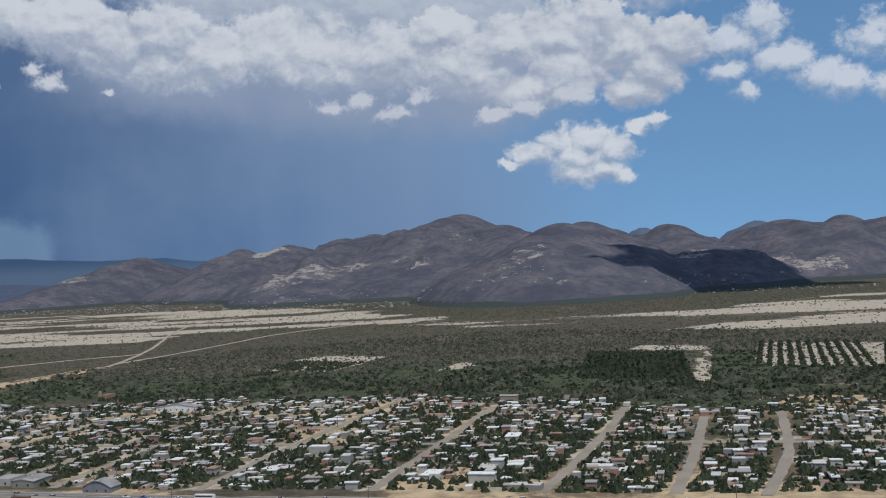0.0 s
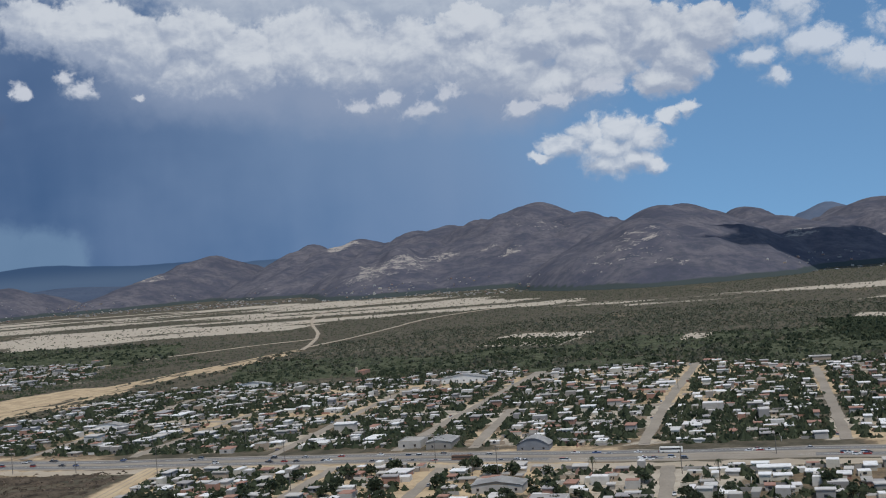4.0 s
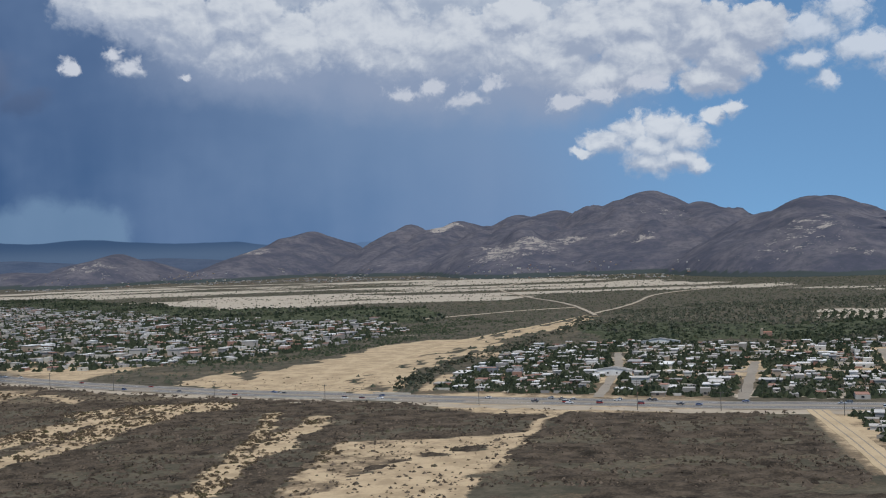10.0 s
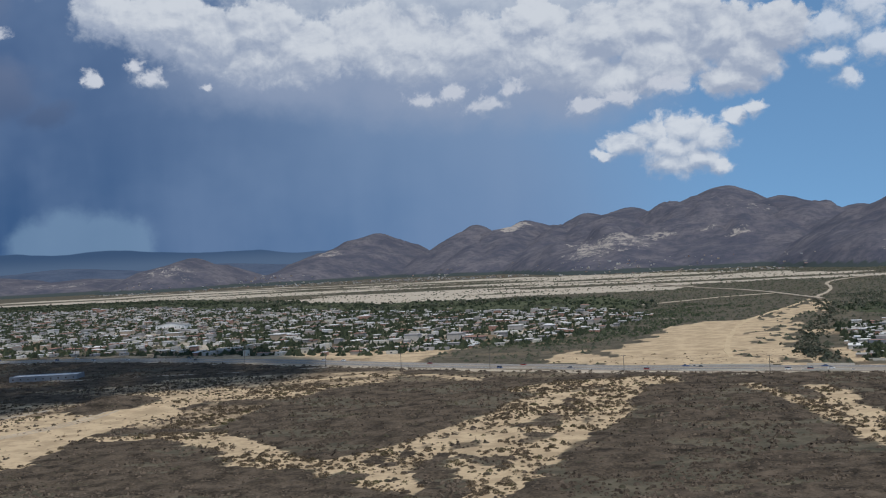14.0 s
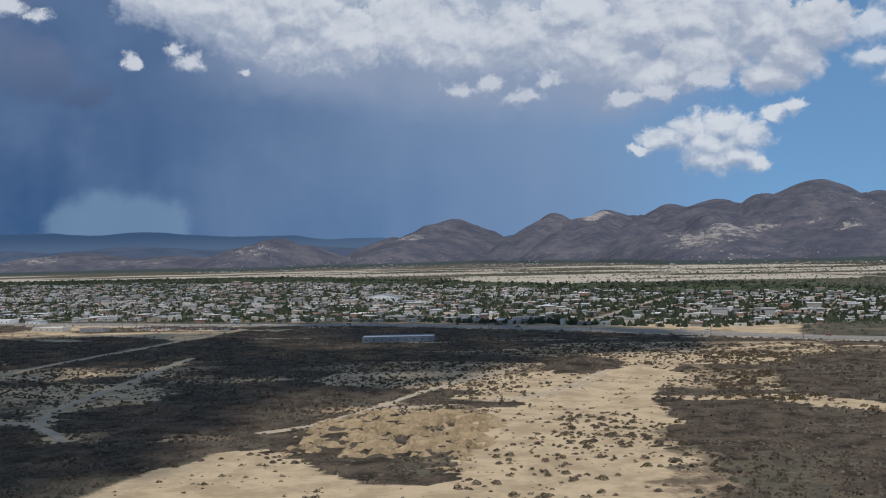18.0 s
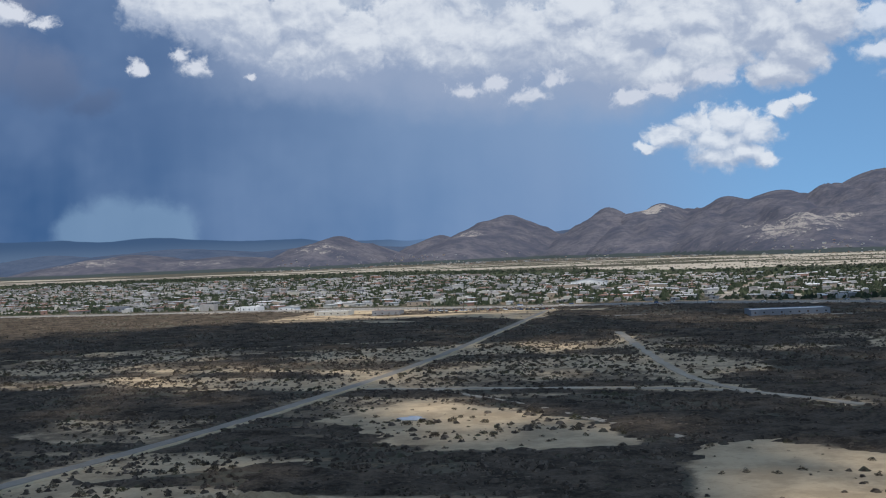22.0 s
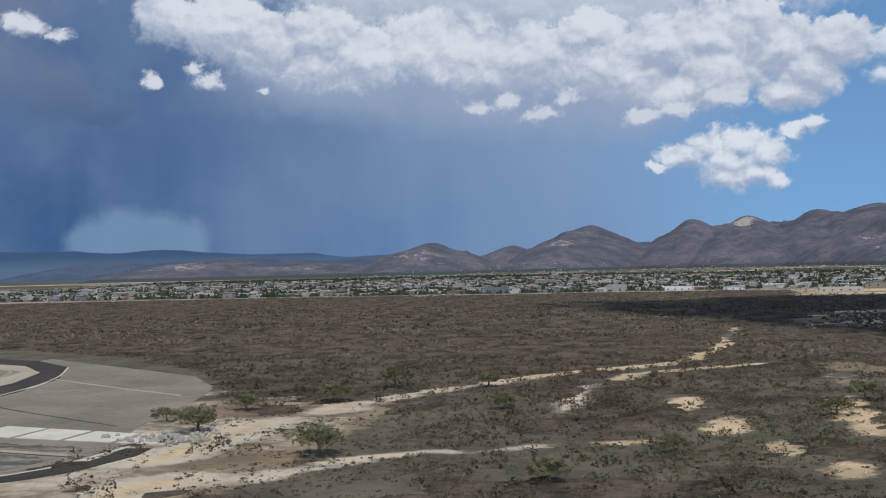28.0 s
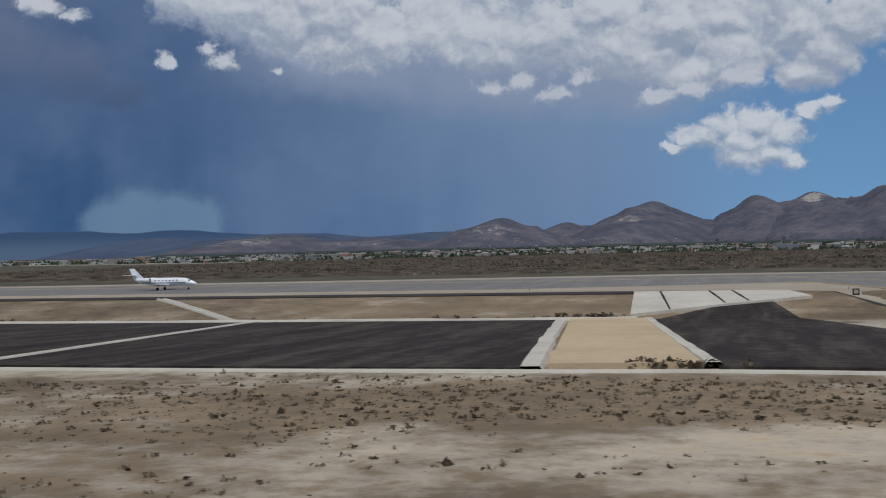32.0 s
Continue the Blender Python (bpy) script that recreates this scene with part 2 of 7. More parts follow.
# small scraps at the left
colour = clouds(colour, [(-26.9, 10.5, 0.55, 0.55), (-26.3, 10.0, 0.62, 0.52), (-29.2, 9.8, 0.52, 0.42), (-33.6, 12.1, 0.6, 0.35), (-35.2, 12.4, 1.0, 0.5), (-23.4, 9.6, 0.35, 0.25)], 1.2, 0.8, rgb(0.58, 0.60, 0.65), rgb(0.33, 0.38, 0.47), 0.25, wispy=3.0)
# the last mesa on the horizon, far beyond the plain, painted into the sky: haze blue, paler at its foot
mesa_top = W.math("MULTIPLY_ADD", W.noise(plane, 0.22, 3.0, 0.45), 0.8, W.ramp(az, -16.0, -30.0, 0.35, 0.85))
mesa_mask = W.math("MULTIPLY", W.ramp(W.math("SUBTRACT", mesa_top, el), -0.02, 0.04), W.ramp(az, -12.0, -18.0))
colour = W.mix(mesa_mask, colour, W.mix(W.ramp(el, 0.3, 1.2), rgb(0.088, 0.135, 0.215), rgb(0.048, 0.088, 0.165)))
# overhead and behind, out of sight: broken fair-weather cloud over blue
rest = W.noise(direction, 2.2, 5.0)
high = W.ramp(el, 16.0, 24.0)
colour = W.mix(high, colour, W.mix(W.ramp(rest, 0.42, 0.62, 0.0, 0.85), clear, rgb(0.350, 0.362, 0.388)))
back = W.add("ShaderNodeBackground", {0: colour, 1: 1.0})
W.add("ShaderNodeOutputWorld", {0: back.outputs[0]})


# ---- materials ----
def material(name, base, rough=0.85, bump=0.0, bump_scale=1.0, spec=0.3, metal=0.0, thin=0.0, twiggy=0.0):
    """base: a colour, or a function of the net and its object-space coordinate that returns a colour socket."""
    m = bpy.data.materials.new(name)
    m.use_nodes = True
    n = Net(m.node_tree)
    spot = n.add("ShaderNodeTexCoord").outputs["Object"]
    colour = base(n, spot) if callable(base) else base
    shader = n.add("ShaderNodeBsdfPrincipled", {"Base Color": colour, "Roughness": rough, "Metallic": metal, "Specular IOR Level": spec})
    if bump:
        b = n.add("ShaderNodeBump", {"Height": n.noise(spot, bump_scale, 6.0, 0.65), "Strength": bump, "Distance": 0.3})
        n.tree.links.new(b.outputs[0], shader.inputs["Normal"])
    surface = shader.outputs[0]
    if thin:
        through_leaf = n.add("ShaderNodeBsdfTranslucent", {0: colour})
        surface = n.add("ShaderNodeMixShader", {0: thin, 1: surface, 2: through_leaf.outputs[0]}).outputs[0]
    if twiggy:
        # gaps between the twigs of a spray
        gaps = n.ramp(n.noise(spot, twiggy, 3.0, 0.6), 0.47, 0.50)
        surface = n.add("ShaderNodeMixShader", {0: gaps, 1: n.add("ShaderNodeBsdfTransparent").outputs[0], 2: surface}).outputs[0]
    n.add("ShaderNodeOutputMaterial", {0: surface})
    return m


def speckled(a, b, scale, fine_scale, contrast=0.5):
    def make(n, spot):
        f = n.math("ADD", n.math("MULTIPLY", n.noise(spot, scale, 5.0), 0.6), n.math("MULTIPLY", n.noise(spot, fine_scale, 4.0, 0.7), 0.4))
        return n.mix(n.ramp(f, 0.5 - contrast * 0.4, 0.5 + contrast * 0.4), a, b)
    return make


def streaked(a, b, turn=0.5, wide=0.9, long=0.10):
    """Long streaks across a fall, with finer blotches."""
    def make(n, spot):
        drawn = n.add("ShaderNodeMapping", {"Vector": spot, "Rotation": (0.0, 0.0, turn), "Scale": (wide, long, 1.0)}).outputs[0]
        f = n.math("ADD", n.math("MULTIPLY", n.noise(drawn, 0.9, 5.0, 0.65), 0.6), n.math("MULTIPLY", n.noise(spot, 1.3, 5.0, 0.7), 0.4))
        return n.mix(n.ramp(f, 0.42, 0.68), a, b)
    return make


def ground_colour(n, spot):
    zone = n.add("ShaderNodeVertexColor", layer_name="zone")
    z = n.add("ShaderNodeSeparateColor", {0: zone.outputs[0]})
    big, mid, small = n.noise(spot, 0.012, 6.0, 0.6), n.noise(spot, 0.11, 7.0, 0.68), n.noise(spot, 0.75, 6.0, 0.75)
    soil = n.mix(n.ramp(mid, 0.35, 0.65), rgb(0.140, 0.104, 0.067), rgb(0.265, 0.200, 0.128))
    soil = n.mix(n.ramp(small, 0.40, 0.72, 0.0, 0.8), soil, rgb(0.085, 0.068, 0.054))
    soil = n.mix(n.ramp(big, 0.45, 0.75, 0.0, 0.40), soil, rgb(0.320, 0.244, 0.152))
    sand = n.mix(n.ramp(mid, 0.38, 0.60), rgb(0.358, 0.270, 0.168), rgb(0.505, 0.386, 0.244))
    sand = n.mix(n.ramp(small, 0.52, 0.70, 0.0, 0.45), sand, rgb(0.260, 0.192, 0.115))
    pale = n.mix(n.ramp(mid, 0.3, 0.7), rgb(0.370, 0.320, 0.250), rgb(0.470, 0.408, 0.322))
    pale = n.mix(n.ramp(small, 0.50, 0.75, 0.0, 0.6), pale, rgb(0.230, 0.205, 0.165))
    # dark leafy floor; also paints the shade among houses and under scrub
    litter_shade = n.mix(n.ramp(mid, 0.35, 0.65), rgb(0.060, 0.054, 0.038), rgb(0.128, 0.108, 0.076))
    litter_shade = n.mix(n.ramp(small, 0.45, 0.75, 0.0, 0.7), litter_shade, rgb(0.050, 0.056, 0.036))
    torn = n.math("MULTIPLY", n.math("SUBTRACT", mid, 0.5), 0.9)
    torn = n.math("ADD", torn, n.math("MULTIPLY", n.math("SUBTRACT", small, 0.5), 0.7))

    def part_of(value):
        return n.ramp(n.math("ADD", value, torn), 0.36, 0.64)
    c = n.mix(part_of(z.outputs[1]), soil, litter_shade)
    c = n.mix(part_of(z.outputs[2]), c, pale)
    return n.mix(part_of(z.outputs[0]), c, sand)


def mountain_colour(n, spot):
    # bluish, lifted greys: the haze of distance is put into the hillside colour
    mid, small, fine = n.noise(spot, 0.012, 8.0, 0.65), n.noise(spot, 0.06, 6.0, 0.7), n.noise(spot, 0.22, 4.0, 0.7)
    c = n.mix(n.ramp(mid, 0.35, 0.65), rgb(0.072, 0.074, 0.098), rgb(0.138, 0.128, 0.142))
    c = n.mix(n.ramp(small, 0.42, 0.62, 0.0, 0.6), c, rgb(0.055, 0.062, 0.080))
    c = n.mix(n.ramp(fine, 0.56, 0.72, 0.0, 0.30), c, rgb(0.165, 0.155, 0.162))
    zone = n.add("ShaderNodeVertexColor", layer_name="zone")
    z = n.add("ShaderNodeSeparateColor", {0: zone.outputs[0]})
    level = n.add("ShaderNodeVectorMath", {0: spot, 1: (0.45, 0.22, 1.5)}, operation="MULTIPLY").outputs[0]
    terrace = n.noise(level, 0.10, 5.0, 0.6)
    torn = n.math("ADD", n.math("MULTIPLY", n.math("SUBTRACT", terrace, 0.5), 1.5), n.math("MULTIPLY", n.math("SUBTRACT", fine, 0.5), 1.5))
    bare = n.math("ADD", n.math("MULTIPLY", z.outputs[0], 0.52), n.math("ADD", torn, n.math("MULTIPLY", n.math("SUBTRACT", small, 0.5), 0.8)))
    c = n.mix(n.ramp(bare, 0.50, 0.62, 0.0, 0.9), c, rgb(0.345, 0.310, 0.275))
    green = n.math("ADD", z.outputs[1], n.math("MULTIPLY", n.math("SUBTRACT", mid, 0.5), 1.0))
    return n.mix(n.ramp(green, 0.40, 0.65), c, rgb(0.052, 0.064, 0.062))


def leafy(dark, light, dry=None, dry_at=0.62):
    """Foliage that varies from leaf to leaf and from plant to plant."""
    def make(n, spot):
        island = n.add("ShaderNodeNewGeometry").outputs["Random Per Island"]
        c = n.mix(island, dark, light)
        patch = n.noise(spot, 0.11, 3.0)
        if dry:
            c = n.mix(n.ramp(n.math("ADD", patch, n.math("MULTIPLY", n.math("SUBTRACT", island, 0.5), 0.15)), dry_at - 0.08, dry_at + 0.08), c, dry)
        return n.mix(n.ramp(n.noise(spot, 0.03, 3.0), 0.4, 0.7, 0.0, 0.45), c, dark)
    return make


def painted(colours, dirt=0.35):
    """Wall and roof paint: a colour by the object's or the island's own number, with stains."""
    def make(n, spot):
        pick = n.math("FRACT", n.math("ADD", n.add("ShaderNodeObjectInfo").outputs["Random"], n.add("ShaderNodeNewGeometry").outputs["Random Per Island"]))
        ramp = n.add("ShaderNodeValToRGB", {0: pick})
        ramp.color_ramp.interpolation = "CONSTANT"
        for i, c in enumerate(colours):
            e = ramp.color_ramp.elements[i] if i < 2 else ramp.color_ramp.elements.new(i / len(colours))
            e.position, e.color = i / len(colours), c
        stain = n.ramp(n.noise(spot, 0.55, 6.0, 0.7), 0.42, 0.75, 0.0, dirt)
        return n.mix(stain, ramp.outputs[0], rgb(0.20, 0.17, 0.14))
    return make


M = {
    "cloud": material("cloud_white", rgb(0.82, 0.82, 0.82), 1.0, spec=0.0),
    "ground": material("dry_ground", ground_colour, 0.95, 0.35, 1.2, 0.1),
    # hillside base colour carries painted distance haze
    "mountain": material("hazed_scrub_hillside", mountain_colour, 0.95, 0.6, 0.05, 0.05),
    "bare_earth": material("gullied_earth", speckled(rgb(0.205, 0.148, 0.085), rgb(0.420, 0.312, 0.184), 0.35, 1.8), 0.95, 0.5, 2.0, 0.1),
    # mesa and far range: haze blue mixed into the base colour
    "mesa": material("haze_blue_mesa", speckled(rgb(0.050, 0.070, 0.112), rgb(0.082, 0.104, 0.148), 0.01, 0.08), 0.95, 0.4, 0.05, 0.05),
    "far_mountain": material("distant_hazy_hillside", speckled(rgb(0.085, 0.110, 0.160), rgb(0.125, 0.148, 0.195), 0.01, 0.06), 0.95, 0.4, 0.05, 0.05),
    "canopy": material("tree_canopy", speckled(rgb(0.036, 0.044, 0.027), rgb(0.100, 0.108, 0.066), 0.10, 0.7, 0.5), 0.95, 1.0, 0.9, 0.05),
    "rubber_mark": material("rubber_mark", speckled(rgb(0.120, 0.112, 0.104), rgb(0.185, 0.174, 0.162), 0.2, 1.2), 0.85),
    "thicket": material("thorn_thicket", speckled(rgb(0.021, 0.018, 0.014), rgb(0.134, 0.105, 0.077), 0.16, 1.4, 0.45), 0.95, 1.0, 1.3, 0.05),
    "asphalt": material("worn_asphalt", speckled(rgb(0.135, 0.130, 0.122), rgb(0.205, 0.195, 0.180), 0.08, 1.6), 0.88, 0.1, 6.0),
    "dusty_road": material("dusty_street", speckled(rgb(0.230, 0.198, 0.158), rgb(0.330, 0.288, 0.232), 0.06, 0.9), 0.92, 0.15, 3.0, 0.2),
    "dirt_road": material("sandy_track", speckled(rgb(0.420, 0.322, 0.200), rgb(0.545, 0.422, 0.268), 0.10, 1.3), 0.95, 0.3, 2.0, 0.1),
    "pale_track": material("pale_trodden_earth", speckled(rgb(0.330, 0.275, 0.205), rgb(0.455, 0.385, 0.295), 0.10, 1.3), 0.95, 0.3, 2.0, 0.1),
    "concrete": material("sunbleached_concrete", speckled(rgb(0.290, 0.240, 0.178), rgb(0.390, 0.330, 0.252), 0.15, 2.2), 0.9, 0.1, 5.0, 0.2),
    "pale_concrete": material("pale_concrete", speckled(rgb(0.430, 0.390, 0.320), rgb(0.570, 0.520, 0.440), 0.3, 3.0), 0.9, 0.1, 5.0, 0.2),
    "apron": material("apron_asphalt", streaked(rgb(0.160, 0.147, 0.134), rgb(0.222, 0.206, 0.188), 0.1, 0.5, 0.05), 0.85, 0.08, 8.0),
    "tar": material("fresh_bitumen", speckled(rgb(0.027, 0.022, 0.018), rgb(0.060, 0.049, 0.041), 0.12, 1.4), 0.85, 0.2, 3.0, 0.2),
    "tar_spray": material("tar_sprayed_earth", streaked(rgb(0.030, 0.024, 0.021), rgb(0.088, 0.072, 0.060), 0.5, 0.7, 0.08), 0.92, 0.3, 3.0, 0.1),
    "yellow": material("yellow_marking", speckled(rgb(0.480, 0.310, 0.070), rgb(0.620, 0.410, 0.110), 0.6, 5.0), 0.8),
    "white_line": material("white_marking", speckled(rgb(0.480, 0.470, 0.450), rgb(0.660, 0.650, 0.620), 0.6, 5.0), 0.8),
    "wall": material("painted_block_wall", painted([rgb(0.42, 0.39, 0.35), rgb(0.55, 0.52, 0.47), rgb(0.27, 0.25, 0.22), rgb(0.38, 0.30, 0.22),
                                                    rgb(0.52, 0.48, 0.40), rgb(0.26, 0.25, 0.24), rgb(0.33, 0.19, 0.14), rgb(0.35, 0.33, 0.30)]), 0.9, 0.1, 3.0, 0.2),
    "roof": material("flat_roof", painted([rgb(0.70, 0.68, 0.65), rgb(0.52, 0.49, 0.45), rgb(0.36, 0.34, 0.31), rgb(0.76, 0.75, 0.73), rgb(0.56, 0.54, 0.51),
                                           rgb(0.34, 0.32, 0.31), rgb(0.68, 0.66, 0.64), rgb(0.34, 0.19, 0.14)]), 0.85, 0.1, 3.0, 0.2),
    "tile": material("red_roof_tile", speckled(rgb(0.24, 0.11, 0.07), rgb(0.36, 0.18, 0.12), 0.5, 4.0), 0.85, 0.3, 4.0),
    "sheet": material("corrugated_sheet", speckled(rgb(0.44, 0.43, 0.41), rgb(0.66, 0.64, 0.61), 0.25, 2.5), 0.6, 0.1, 4.0, 0.4),
    "white_wall": material("whitewashed_wall", speckled(rgb(0.60, 0.58, 0.54), rgb(0.76, 0.75, 0.72), 0.3, 2.5), 0.9),
    "blue_wall": material("blue_grey_wall", speckled(rgb(0.150, 0.158, 0.172), rgb(0.215, 0.222, 0.236), 0.3, 2.5), 0.8),
    "brick_wall": material("brick_wall", speckled(rgb(0.26, 0.15, 0.11), rgb(0.38, 0.24, 0.18), 0.5, 4.0), 0.9),
    "glass": material("window_glass", rgb(0.03, 0.035, 0.04), 0.12, spec=0.6),
    "door": material("metal_door", painted([rgb(0.12, 0.10, 0.09), rgb(0.30, 0.28, 0.26), rgb(0.16, 0.09, 0.06)], 0.2), 0.6),
    "tank": material("black_water_tank", speckled(rgb(0.03, 0.03, 0.03), rgb(0.07, 0.065, 0.06), 1.0, 6.0), 0.5),
    "bark": material("grey_bark", speckled(rgb(0.10, 0.08, 0.06), rgb(0.20, 0.16, 0.12), 2.0, 9.0), 0.95),
    "leaf": material("green_leaves", leafy(rgb(0.036, 0.048, 0.030), rgb(0.098, 0.116, 0.066), rgb(0.112, 0.110, 0.070), 0.66), 0.8, spec=0.1, thin=0.45),
    "mesquite": material("mesquite_leaves", leafy(rgb(0.066, 0.074, 0.052), rgb(0.130, 0.140, 0.092), rgb(0.150, 0.138, 0.100), 0.56), 0.8, spec=0.15, thin=0.4),
    "scrub": material("dry_scrub", leafy(rgb(0.075, 0.057, 0.038), rgb(0.190, 0.148, 0.102), rgb(0.125, 0.112, 0.058), 0.60), 0.9, spec=0.05, thin=0.3, twiggy=5.5),
    "thorn": material("bare_thorn_twigs", leafy(rgb(0.120, 0.093, 0.064), rgb(0.290, 0.232, 0.166), rgb(0.175, 0.150, 0.092), 0.62), 0.9, spec=0.05, thin=0.3),
    "far_scrub": material("dry_scrub_far", leafy(rgb(0.046, 0.037, 0.029), rgb(0.205, 0.160, 0.120), rgb(0.098, 0.092, 0.060), 0.62), 0.9, spec=0.05, thin=0.25),
    "paloverde": material("pale_green_leaves", leafy(rgb(0.135, 0.132, 0.070), rgb(0.245, 0.232, 0.130), rgb(0.240, 0.205, 0.130), 0.55), 0.85, spec=0.1, thin=0.5, twiggy=7.0),
    "graded": material("graded_earth", speckled(rgb(0.140, 0.122, 0.096), rgb(0.250, 0.218, 0.172), 0.07, 0.8), 0.95, 0.15, 3.0, 0.1),
    "oiled": material("oiled_earth", streaked(rgb(0.075, 0.067, 0.060), rgb(0.270, 0.240, 0.196), 0.2, 0.14, 0.7), 0.9, 0.15, 3.0, 0.2),
    "rubble": material("grey_rubble", speckled(rgb(0.22, 0.20, 0.18), rgb(0.38, 0.35, 0.31), 1.0, 6.0), 0.95),
    "black_panel": material("black_enamel", rgb(0.012, 0.012, 0.012), 0.5),
    "dim_panel": material("grey_sign_panel", speckled(rgb(0.10, 0.10, 0.10), rgb(0.17, 0.165, 0.16), 1.0, 8.0), 0.6),
    "sign_yellow": material("sign_letter", rgb(0.55, 0.50, 0.36), 0.6),
    "blue_lens": material("blue_lens", rgb(0.02, 0.05, 0.30), 0.2),
    "jet_white": material("aircraft_white", speckled(rgb(0.70, 0.70, 0.70), rgb(0.80, 0.80, 0.80), 0.4, 3.0), 0.3, spec=0.5),
    "jet_stripe": material("aircraft_stripe", rgb(0.06, 0.07, 0.10), 0.4),
    "pond": material("still_water", rgb(0.36, 0.38, 0.38), 0.08, spec=0.6),
    "straw": material("dry_straw", leafy(rgb(0.130, 0.104, 0.070), rgb(0.270, 0.220, 0.150)), 0.9, spec=0.05, thin=0.5, twiggy=14.0),
    "pole": material("weathered_pole", speckled(rgb(0.09, 0.08, 0.07), rgb(0.17, 0.15, 0.13), 1.0, 8.0), 0.8),
    "steel": material("dull_steel", speckled(rgb(0.30, 0.30, 0.30), rgb(0.42, 0.42, 0.42), 1.0, 8.0), 0.5, metal=0.6),
    "rubber": material("tyre_rubber", rgb(0.018, 0.018, 0.018), 0.8),
    "carpaint": material("car_paint", painted([rgb(0.66, 0.66, 0.66), rgb(0.05, 0.05, 0.055), rgb(0.30, 0.31, 0.32), rgb(0.32, 0.04, 0.03), rgb(0.70, 0.70, 0.69),
                                               rgb(0.06, 0.10, 0.22), rgb(0.16, 0.16, 0.17)], 0.08), 0.3, spec=0.5),
}

# ---- mesh helpers ----
def fast_mesh(name, verts, faces, mats=(), smooth=False):
    """A mesh from arrays: verts (n, 3), faces (m, 3 or 4)."""
    verts, faces = np.asarray(verts, np.float32), np.asarray(faces, np.int32)
    me = bpy.data.meshes.new(name)
    k = faces.shape[1]
    me.vertices.add(len(verts)); me.vertices.foreach_set("co", verts.ravel())
    me.loops.add(faces.size); me.loops.foreach_set("vertex_index", faces.ravel())
    me.polygons.add(len(faces)); me.polygons.foreach_set("loop_start", np.arange(0, faces.size, k, dtype=np.int32))
    me.polygons.foreach_set("use_smooth", np.full(len(faces), smooth))
    for m in mats:
        me.materials.append(m)
    me.update(calc_edges=True)
    return me


def finish(name, bm, mat, parent=None, label="", m=None):
    me = bpy.data.meshes.new(name)
    bm.normal_update(); bm.to_mesh(me); bm.free()
    for a in (mat if isinstance(mat, (list, tuple)) else [mat]):
        me.materials.append(a)
    ob = new(name, me)
    if m is not None:
        ob.matrix_basis = m
    if parent is not None:
        ob.parent = parent
    if label:
        ob["label"] = label
    return ob


def part(name, bm, mat, parent, label=""):
    return finish(name, bm, mat, parent, label)


def twin(name, ob, m, parent):
    """The same mesh once more, as a part of its own."""
    o = new(name, ob.data)
    o.matrix_basis, o.parent = m, parent
    return o


def box(bm, x0, y0, z0, x1, y1, z1, bevel=0.0):
    r = bmesh.ops.create_cube(bm, size=1.0, matrix=Matrix.Translation(((x0 + x1) / 2, (y0 + y1) / 2, (z0 + z1) / 2)) @ Matrix.Diagonal((x1 - x0, y1 - y0, z1 - z0, 1)))
    if bevel:
        edges = list({e for v in r["verts"] for e in v.link_edges})
        bmesh.ops.bevel(bm, geom=edges, offset=bevel, segments=2, affect="EDGES")
    return bm


def tube(bm, a, b, r0, r1, sides=8):
    a, b = Vector(a), Vector(b)
    m = Matrix.Translation((a + b) / 2) @ (b - a).to_track_quat("Z", "Y").to_matrix().to_4x4()
    bmesh.ops.create_cone(bm, cap_ends=True, segments=sides, radius1=r0, radius2=r1, depth=(b - a).length, matrix=m)
    return bm


def slab(bm, pts, z0, z1):
    """A level plate with the outline pts."""
    low, top = [bm.verts.new((x, y, z0)) for x, y in pts], [bm.verts.new((x, y, z1)) for x, y in pts]
    n = len(pts)
    bm.faces.new(top)
    for i in range(n):
        bm.faces.new((low[i], low[(i + 1) % n], top[(i + 1) % n], top[i]))
    bmesh.ops.recalc_face_normals(bm, faces=bm.faces[:])
    return bm


